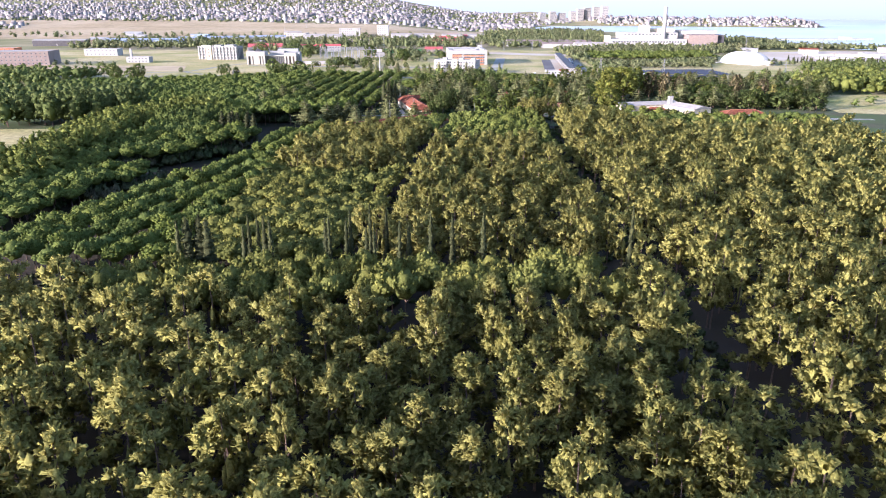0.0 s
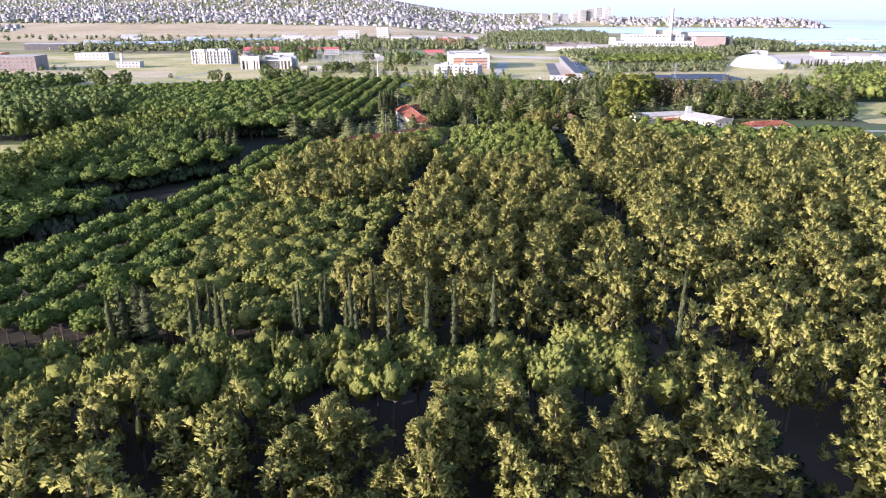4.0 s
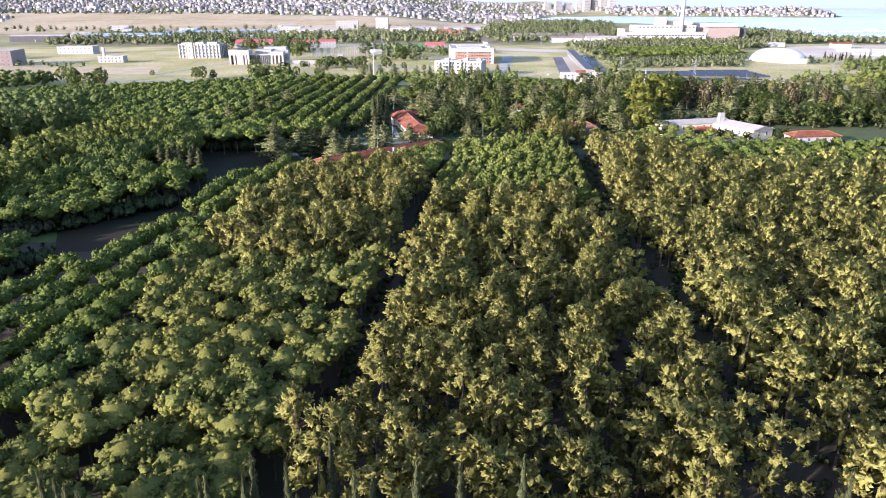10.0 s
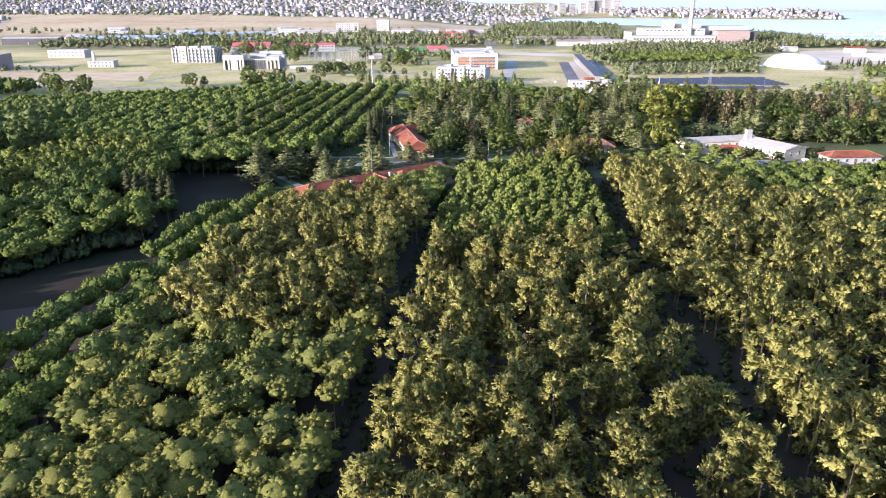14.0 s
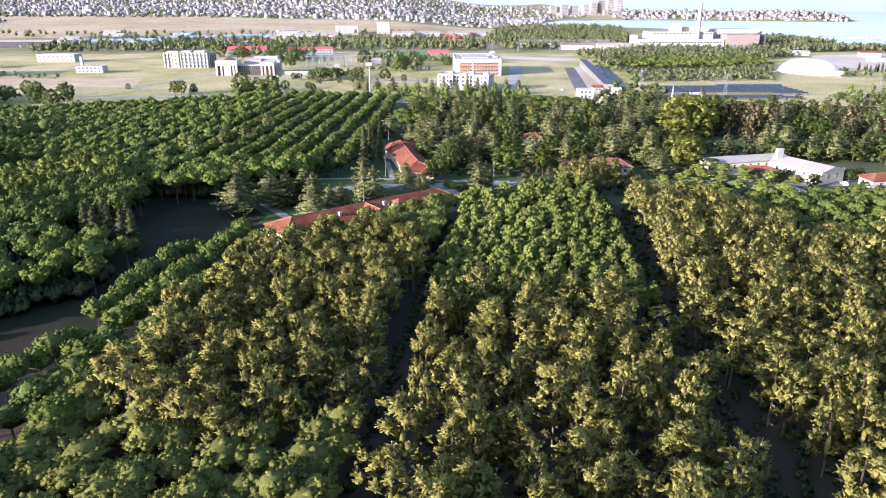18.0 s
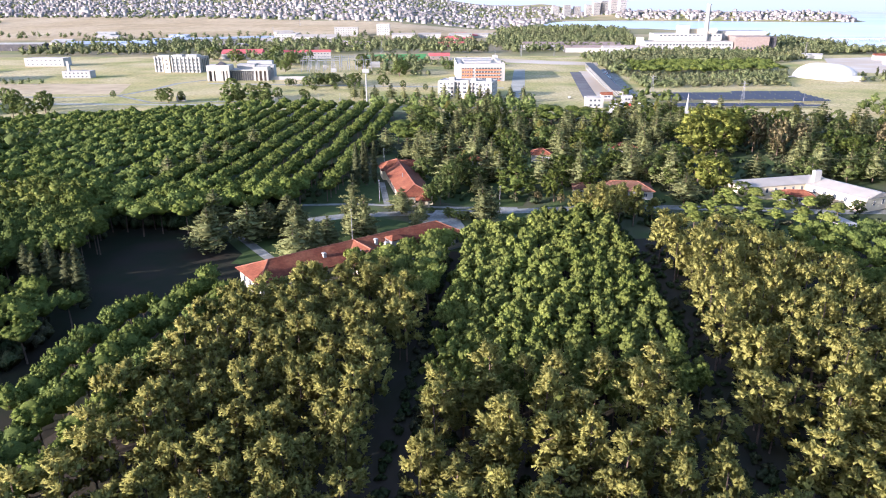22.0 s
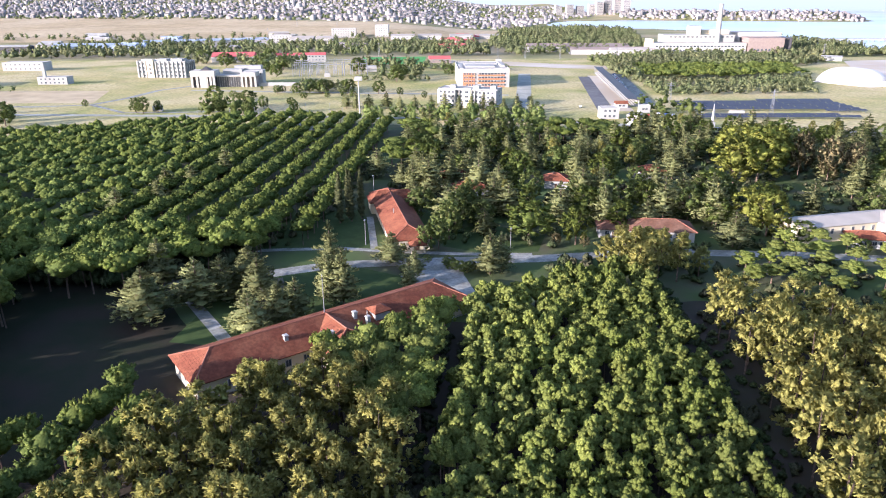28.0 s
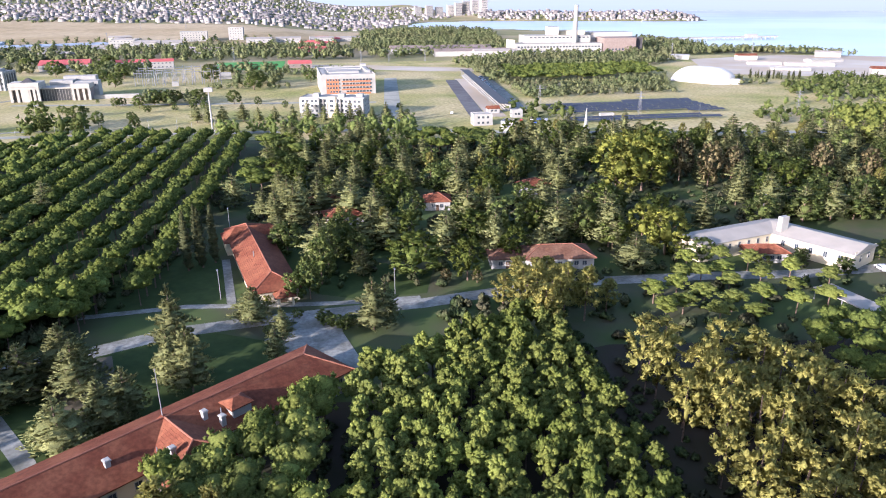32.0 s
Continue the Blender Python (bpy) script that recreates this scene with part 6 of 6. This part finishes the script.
for x, y, s, h in ((42, 383, 0.9, .72), (48, 388, 1.0, .72), (55, 386, 1.1, .74), (62, 383, 1.0, .62), (66, 378, 1.0, .62), (60, 392, .9, .5)):
    plant("brutia", x, y, s, h)
plant("round", 24.5, 409, 1.75, 0.86, label="large round stone pine on the lawn")
for x, y, s, h in ((50, 397, 1.1, .6), (54, 395, 1.0, .62), (58, 397, 1.1, .56)):
    plant("brutia", x, y, s, h)
for r in sizes(scatter([(150, 426), (232, 414), (238, 446), (156, 452)], 9.5, 0.4), 0.9, 1.3, 0.5, 0.8):
    plant("broad", *r)
for x, y in ((1, 383), (3, 381.5), (5, 380.5), (0, 385)):
    plant("broad", x, y, 0.42, 0.22, label="low clipped shrub beside the forecourt")
for x, y in ((32, 403), (40, 401)):
    plant("dry", x, y, 0.35, 0.28, label="small dark red-leaved shrub by the road")
plant("yellow", -13.5, 397.5, 0.3, 0.2, label="round yellow-green shrub beside the porch")
for x, y, s, h in ((98, 411, 1.35, 1.05), (94, 418, 1.1, 1.0), (112, 474, 1.8, 1.4), (124, 480, 2.1, 1.55), (118, 490, 1.9, 1.5), (134, 492, 1.7, 1.5), (128, 500, 1.6, 1.45)):
    plant("yellow", x, y, s, h)
for x, y, s, h in ((152, 480, 1.0, 1.3), (144, 488, 1.0, 1.35), (163, 482, 1.0, 1.1), (200, 478, 1.0, 1.2), (215, 470, .9, 1.1)):
    plant("dry", x, y, s, h)
for x, y, s in ((105, 404, .95), (119, 396, .55), (128, 394, .6), (133, 399, .5), (138, 388, .6), (156, 396, .6), (162, 400, .55), (150, 376, .6)):
    plant("broad", x, y, s, s * 0.55)
for x, y in ((47, 366), (51, 370), (44, 372), (55, 377), (49, 379), (59, 374)):
    plant("brutia", x, y, 1.15, 1.0)

# tall poplars and yellowing trees past the left wood
lp = scatter([(-240, 352), (-190, 360), (-165, 392), (-172, 410), (-240, 372)], 8, 0.3)
wood("tall_trees", "line of tall leafy trees beyond the pines", "trees", "broad", sizes(lp, 0.9, 1.2, 1.0, 1.3), 1)
lp = scatter([(-150, 205), (-128, 210), (-136, 262), (-138, 300), (-142, 338), (-124, 362), (-122, 392), (-146, 396), (-164, 352), (-162, 300), (-158, 250)], 6.2, 0.4)
wood("scrub_trees", "band of full yellowish green trees beside the meadow", "trees", "grove", sizes(lp, 0.8, 1.15, 0.8, 1.02), 1)
lp = scatter([(-330, 380), (-200, 420), (-200, 500), (-330, 480)], 9, 0.4)
wood("far_trees", "dark mixed trees at the campus edge", "trees", "broad", sizes(lp, 0.9, 1.2, 0.8, 1.1), 0)

# ---- trees of the campus and the shore ----
belts = [("broad", [(163, 756), (180, 752), (290, 764), (345, 890), (250, 850), (170, 850)], 8, .62, .42), ("umbrella", [(180, 870), (250, 862), (345, 895), (365, 985), (190, 975)], 7.5, 1.1, .85),
         ("broad", [(165, 850), (180, 860), (195, 980), (360, 990), (440, 1040), (440, 1150), (290, 1190), (170, 1080)], 11, .95, .72),
         ("broad", [(90, 1180), (280, 1250), (300, 1300), (420, 1900), (330, 2080), (120, 1900), (60, 1400)], 18, 1.2, .85), ("broad", [(430, 1250), (630, 1280), (640, 1480), (560, 1600), (450, 1400)], 15, 1.1, .8),
         ("broad", [(460, 1130), (586, 1160), (640, 1140), (740, 1090), (700, 1180), (560, 1270), (430, 1220)], 11, 1.0, .7), ("broad", [(-620, 1160), (-60, 1200), (60, 1180), (40, 1440), (-640, 1420)], 19, 1.2, .9),
         ("broad", [(-225, 985), (-170, 985), (-175, 1075), (-240, 1085)], 12, 1.1, .85), ("broad", [(-330, 1060), (-250, 1060), (-250, 1090), (-330, 1085)], 13, 1.1, .85),
         ("broad", [(-125, 770), (-85, 765), (-90, 812), (-130, 806)], 10, .8, .6), ("broad", [(-110, 1010), (-40, 1000), (-30, 1050), (-105, 1055)], 16, 1.1, .8), ("broad", [(-70, 900), (-30, 880), (-30, 960), (-75, 965)], 15, 1.1, .8),
         ("broad", [(-40, 980), (60, 960), (70, 985), (-30, 1030)], 10, .8, .55), ("broad", [(-90, 870), (-20, 862), (-20, 880), (-90, 890)], 9, .6, .4),
         ("broad", [(-66, 634), (56, 618), (60, 655), (-50, 656)], 9, .7, .62), ("broad", [(-165, 655), (-120, 655), (-125, 690), (-168, 690)], 16, .9, .8),
         ("broad", [(296, 676), (436, 707), (520, 640), (640, 540), (300, 570), (268, 589)], 24, .7, .5), ("broad", [(300, 560), (640, 520), (640, 600), (330, 610)], 12, 1.0, .7),
         ("cypress", [(410, 850), (500, 780), (506, 790), (416, 860)], 7, 1.5, .7), ("grove", [(262, 506), (360, 500), (470, 560), (470, 640), (300, 605)], 9, 1.0, .85), ("broad", [(381, 693), (411, 680), (500, 770), (500, 825), (415, 795), (371, 745)], 12, .8, .6),
         ("broad", [(240, 430), (300, 425), (420, 440), (420, 490), (270, 488)], 26, .7, .4), ("broad", [(268, 600), (420, 590), (411, 660), (275, 640)], 10, .55, .45), ("broad", [(360, 800), (480, 720), (500, 740), (385, 830)], 16, .7, .5), ("broad", [(-700, 700), (-330, 560), (-300, 640), (-700, 780)], 13, 1.2, .85),
         ("broad", [(-460, 800), (-370, 780), (-360, 800), (-450, 830)], 16, .6, .4), ("broad", [(128, 655), (160, 640), (165, 690), (132, 700)], 12, .8, .6), ("broad", [(-640, 1420), (40, 1440), (60, 1500), (-640, 1500)], 26, 1.0, .8),
         ("broad", [(-2200, 1540), (-300, 1520), (0, 1600), (-2200, 1600)], 34, 1.0, .7)]
for kd, poly, gap, s, h in belts:
    p = scatter(poly, gap * 0.9, 0.48, 0.2)
    kd = "far" if kd == "broad" and poly[0][1] > 740 else kd
    wood("far_trees", "scattered trees of the campus" if poly[0][1] < 1160 else "far belt of green trees", "trees", kd, sizes(p, s * .7, s * 1.2, h * .7, h * 1.2), 0)


def specks(poly, gap, lo, hi):
    """Far small trees between the houses."""
    P = scatter(poly, gap, 0.5, 0.2)
    Vs, Fs, n = [], [], 0
    for x, y in P:
        z = gz(x, y)
        for k in range(3):
            r = rng.uniform(lo, hi) * (1 - 0.2 * k)
            v = OCTA[0] * (r, r, r * 0.8) * rng.uniform(0.7, 1.25, (6, 1))
            Vs.append(np.concatenate([v + (x + rng.normal() * r * 0.6, y + rng.normal() * r * 0.6, z + r * (0.5 + 0.45 * k)), unit(v)], 1)), Fs.append(OCTA[1] + n)
            n += 6
    tagged(new("town_trees", tri_mesh("town_trees", np.concatenate(Vs), np.concatenate(Fs), [FARLEAF])), "small dark trees between the far houses", "trees", kind="stuff")


specks([(-2200, 2240), (-300, 2090), (100, 2020), (260, 2400), (-300, 2900), (-2300, 3100)], 27, 2.5, 5.0)
specks([(-1500, 3100), (-100, 2900), (380, 2680), (600, 2980), (610, 3600), (-300, 3900)], 40, 3.0, 6.0)
specks([(600, 2730), (1290, 2480), (1360, 2640), (560, 2930)], 26, 2.5, 5.0)
specks([(-2200, 1560), (-1350, 1560), (-1060, 1800), (-1150, 2000), (-2200, 2100)], 26, 2.5, 5.0)
for x, y in ((-34, 680), (-24, 678), (-56, 685), (-44, 687), (-72, 689), (-13, 682), (6, 671), (22, 672), (35, 665), (53, 665), (-64, 680), (14, 668), (44, 668), (-4, 676), (28, 676)):
    plant("cedar", x, y, rng.uniform(0.5, 0.8), rng.uniform(0.6, 0.85), label="dark green conifer in front of the white block")
for x, y, s in ((-173, 718, 1.5), (-142, 696, 1.4), (-168, 746, .7), (-161, 739, .6), (-141, 776, .8), (-138, 781, .7), (-123, 766, 1.1), (-115, 779, 1.3), (-104, 776, 1.3), (-103, 798, 1.0), (-83, 778, 1.3), (-58, 772, 1.2), (-89, 795, 1.0), (-97, 942, 1.9),
                (-50, 861, 1.8), (-49, 905, 1.5), (-34, 927, 1.2), (-2, 919, 1.2), (-307, 1083, 1.9), (-261, 1027, 1.9), (-220, 1029, 1.8), (-227, 1097, 2.0), (-194, 941, 1.6), (-175, 912, 1.5), (-186, 991, 1.8), (-114, 705, .7), (-112, 741, .6)):
    plant("broad", x, y, s, s * .62, label="full green tree in the campus meadow")
for x, y, s in ((-263, 592, 1.2), (-268, 620, 1.3), (-280, 604, 1.2), (-290, 625, 1.1), (-275, 635, 1.0), (-300, 640, 1.2), (-318, 660, 1.1), (-205, 668, 1.0), (-212, 673, .9), (-198, 676, .7), (-153, 664, 1.0), (-130, 652, .9), (-160, 671, .8)):
    plant("broad", x, y, s, s * .8, label="leafy green tree at the edge of the meadow")
plain_block("hut", "small white hut beside the pines", -251, 577, 10, 9, 6, 3.2, 1, 2)
plain_block("hut", "small white hut in the meadow", -200, 680, 10, 6, 4, 3.2, 1, 2)
for x, y, s in ((-130, 690, .8), (-105, 672, .75), (-146, 700, .5), (-60, 700, .35), (-160, 800, .3), (-95, 745, .5), (-84, 752, .6), (-76, 748, .55), (-40, 760, .6), (-20, 742, .5),
                (-260, 700, .5), (-340, 690, .5), (60, 690, .4), (58, 720, .4)):
    plant("broad", x, y, s, s * .8, label="lone green tree in the campus meadow")


for x, y in ((-9, 384), (-12, 381), (-6, 388.5), (6, 384), (8, 381)):
    plant("broad", x, y, 0.3, 0.16, label="low clipped hedge shrub along the forecourt")


def lamp_post(x, y, h, label="slim grey lamp post beside the park road"):
    e = thing("lamp_post", label, "lamp post", x, y, group="lamp posts")
    part("pole", rod(0, 0, -0.2, h, 0.11, 0.07, 8), STEEL, e)
    part("lamp", box(-0.2, -0.9, h - 0.05, 0.2, 0.1, h + 0.15, bevel=0.03), STEEL, e)


for x, y, h in ((-25, 403, 8), (18, 398, 7), (146, 436, 9), (-28, 455, 9), (-30, 366, 6)):
    lamp_post(x, y, h)
for x, y in ((-150, 600), (-118, 625), (-90, 640), (-75, 640), (-55, 640)):
    lamp_post(x, y, 10, "tall grey lamp post by the car park")

# undergrowth under the park trees and along the lanes
SHRUBS = [([(-24, 452), (-8, 404), (28, 396), (100, 398), (160, 428), (230, 418), (300, 545), (140, 600), (50, 600), (-20, 610)], 6.5), ([(60, 358), (100, 350), (190, 352), (180, 380), (124, 386), (62, 388)], 6.5),
          ([(26, 378), (64, 376), (66, 394), (28, 388)], 4.0), ([(-64, 392), (-48, 400), (-40, 440), (-30, 512), (-42, 520)], 5.0),
          ([(-190, 170), (-112, 165), (-97, 232), (-94, 262), (-110, 405), (-150, 330)], 6.0)]
homes = ((42, 473), (82, 487), (2, 478), (8, 462), (66, 412), (48, 410), (121, 412), (141, 404), (124, 402), (-16, 420), (123, 368), (168, 388))
sp = np.concatenate([scatter(poly, gap, 0.48, 0.2) for poly, gap in SHRUBS])
sp = sp[[off_glade(x, y) and min(max(abs(x - a) / 1.3, abs(y - b)) for a, b in homes) > 11 for x, y in sp]]
# bushes added to stop low sun passing under the crowns
tall = np.concatenate([scatter(p, 3.0, 0.45, 0.1, keep=off_glade) for p in ([(-125, 200), (-104, 205), (-94, 255), (-86, 275), (-85, 296), (-104, 304), (-124, 310)], [(-118, 314), (-150, 326), (-168, 340), (-168, 392), (-134, 380), (-116, 345)], [(-138, 380), (-104, 370), (-78, 370), (-62, 384), (-52, 404), (-140, 402)])])
low = [scatter(p, g, 0.48, 0.1) for p, g in (([(48, 140), (100, 140), (100, 300), (84, 345), (53, 356)], 3.6), ([(-120, 122), (-54, 124), (-54, 141), (-120, 143)], 3.0), ([(-54, 124.5), (110, 130), (112, 140), (-54, 141)], 3.6), ([(-12, 140), (41, 140), (46, 266), (-1, 266)], 4.0))]
low += [np.array([(fn(y) + sd * rng.uniform(1.0, 2.6), y + rng.uniform(-1, 1)) for y in np.arange(a, b, 2.2) for sd in (-1, 1)]) for fn, a, b in ((lane1, 152, 345), (lane2, 50, 372))]
wood("undergrowth", "low dark bushes on the floor of the pine wood", "undergrowth", "shrub", sizes(np.concatenate(low), 0.5, 0.95, 0.35, 0.9), 0)
# scrub added to keep low sun off the cross track
hedge = scatter([(-62, 124), (-8, 127), (-10, 139), (-62, 141)], 2.6, 0.48, 0.1)
wood("undergrowth", "tall scrub added beside the cross track to block low sun", "undergrowth", "shrub", sizes(hedge, 0.8, 1.3, 0.9, 1.6), 0)
wood("undergrowth", "tall undergrowth added beneath the stone pines to block low sun", "undergrowth", "shrub", sizes(tall, 1.3, 1.8, 1.7, 2.4), 0)
wood("undergrowth", "dark green undergrowth and shrubs beneath the trees", "undergrowth", "shrub", sizes(sp, 0.6, 1.4, 0.6, 1.4), 0)

# ---- smaller things of the campus ----
def substation():
    e = thing("substation", "switchyard of thin steel gantries and insulator posts", "substation", -125, 945, 8)
    for i in range(9):
        for j in range(3):
            x, y = -34 + i * 8.5, -28 + j * 26
            g = part("gantry", box(x - 3.4, y - .25, 11.6, x + 3.4, y + .25, 12.2), STEEL, e)
            for sx in (-3.2, 3.2):
                part("gantry_leg", rod(x + sx, y, -1, 13.5, 0.28, 0.16, 5), STEEL, g)
    for i in range(16):
        part("insulator_post", rod(-32 + i * 4.4, -14 + (i % 3) * 12, -1, 5.5, 0.3, 0.2, 6), WHITE, e)
    part("transformer", box(-6, -36, -1, 0, -32, 4.2, bevel=0.1), GREYC, e)
    part("switch_house", box(36, 14, -1, 48, 24, 5.5), WHITE, e)


substation()


def pylon(x, y, h, label="slim lattice power pylon in the meadow"):
    e = thing("pylon", label, "pylon", x, y, group="power pylons")
    for sx in (-1, 1):
        for sy in (-1, 1):
            part("leg", beam((sx * 1.1, sy * 1.1, -.5), (sx * 0.2, sy * 0.2, h), 0.09, n=4), STEEL, e)
    for k in range(5):
        z, w = h * (0.12 + k * 0.17), 1.1 - 0.9 * (0.12 + k * 0.17)
        part("brace", beam((-w, -w, z), (w, -w, z + h * 0.12), 0.06, n=4), STEEL, e)
        part("brace", beam((w, -w, z), (-w, -w, z + h * 0.12), 0.06, n=4), STEEL, e)
    for z in (h * 0.8, h * 0.92):
        part("cross_arm", box(-2.6, -.1, z - .1, 2.6, .1, z + .1), STEEL, e)


for x, y, h in ((202, 646, 17), (313, 645, 15), (161, 722, 14), (-98, 1180, 20), (60, 1120, 16), (96, 1128, 16), (140, 1120, 16), (210, 1110, 16), (-330, 1500, 24), (480, 1130, 18), (600, 1130, 18), (-262, 1860, 46), (-350, 1840, 40)):
    pylon(x, y, h)
for x, y, h in ((148, 630, 9), (154, 634, 8), (155, 668, 9), (-140, 646, 7), (-121, 643, 7), (-75, 637, 7), (-68, 644, 7), (246, 650, 8), (335, 640, 8)):
    lamp_post(x, y, h, "plain grey utility post")


def goal(x, y, turn):
    e = thing("goal_frame", "white goal frame on the small pitch", "goal", x, y, turn, group="goal frames")
    for sx in (-3.6, 3.6):
        part("post", rod(sx, 0, -.1, 2.6, 0.1), WHITE, e)
        part("stay", beam((sx, 0, 2.5), (sx, 1.8, 0), 0.06), WHITE, e)
    part("crossbar", box(-3.7, -.1, 2.5, 3.7, .1, 2.7), WHITE, e)


for x, y in ((-164, 665), (-128, 650)):
    goal(x, y, 20)

CARMESH = {}


def car(x, y, turn, paint, label):
    if "body" not in CARMESH:
        bm = bmesh.new()
        prof = ((-2.1, 0.35), (2.1, 0.35), (2.1, 0.8), (1.3, 0.95), (0.6, 1.45), (-1.2, 1.45), (-1.9, 0.95), (-2.1, 0.85))
        L = [bm.verts.new((a, -0.85, b)) for a, b in prof]
        R = [bm.verts.new((a, 0.85, b)) for a, b in prof]
        bm.faces.new(L), bm.faces.new(R[::-1])
        for i in range(len(prof)):
            j = (i + 1) % len(prof)
            bm.faces.new((L[j], L[i], R[i], R[j]))
        CARMESH["body"] = bm
        wm = bpy.data.meshes.new("wheel")
        bm = bmesh.new()
        bmesh.ops.create_cone(bm, cap_ends=True, segments=10, radius1=0.34, radius2=0.34, depth=0.22, matrix=Matrix.Rotation(radians(90), 4, 'X'))
        bm.to_mesh(wm), bm.free()
        wm.materials.append(DARK)
        CARMESH["wheel"] = wm
        gm = bpy.data.meshes.new("windows")
        bm = bmesh.new()
        for s in (-1, 1):
            vs = [bm.verts.new(v) for v in ((-1.6, s * .86, 0.97), (1.1, s * .86, 0.97), (0.5, s * .86, 1.38), (-1.15, s * .86, 1.38))]
            bm.faces.new(vs if s < 0 else vs[::-1])
        vs = [bm.verts.new(v) for v in ((1.3, -.75, 0.97), (1.3, .75, 0.97), (0.64, .75, 1.43), (0.64, -.75, 1.43))]
        bm.faces.new(vs)
        bm.to_mesh(gm), bm.free()
        gm.materials.append(GLASS)
        CARMESH["glass"] = gm
    if paint.name not in CARMESH:
        me = bpy.data.meshes.new("body")
        CARMESH["body"].to_mesh(me)
        me.materials.append(paint)
        CARMESH[paint.name] = me
    e = thing("car", label, "car", x, y, turn, group="parked cars")
    for n, me in (("body", CARMESH[paint.name]), ("car_glass", CARMESH["glass"])):
        o = new(n, me)
        o.parent = e
    for a in (-1.3, 1.3):
        for b in (-.78, .78):
            o = new("wheel", CARMESH["wheel"])
            o.parent, o.location = e, (a, b, 0.34)
    e.location.z += 0.14


PAINTS = [(mat("car_white", (0.6, 0.6, 0.6), None, 1, 0.35), "white"), (mat("car_grey", (0.25, 0.26, 0.28), None, 1, 0.3), "grey"), (mat("car_blue", (0.05, 0.10, 0.25), None, 1, 0.3), "dark blue"),
          (mat("car_red", (0.35, 0.04, 0.03), None, 1, 0.3), "red")]
for i in range(34):
    t = (i + 0.5) / 34
    if rng.random() < 0.75:
        p, n = PAINTS[int(rng.choice(4, p=(0.5, 0.3, 0.12, 0.08)))]
        car(136 + 32 * t - 3, 706 + 218 * t, 174 + rng.uniform(-3, 3), p, n + " car parked along the strip beside the stand")
for x, y, k in ((-104, 618, 0), (-100, 616, 1), (-96, 615, 2), (-92, 613, 0), (134, 655, 0), (138, 652, 2), (142, 650, 1), (126, 650, 3), (132, 640, 2), (90, 690, 0), (150, 388.5, 0), (178, 384, 1)):
    car(x, y, 80 + rng.uniform(-8, 8), PAINTS[k][0], PAINTS[k][1] + " car parked on the campus")
for x, y, L, W, h, m in ((466, 1086, 26, 12, 5, GREYC), (503, 915, 40, 10, 2.5, GREYC), (560, 960, 50, 16, 2.5, SAND), (520, 985, 36, 12, 2, SAND), (610, 1000, 44, 14, 3, GREYC)):
    shed("yard_shed", "low pale shed in the works yard", x, y, rng.uniform(-30, 10), L, W, h, 1.5, m, m)
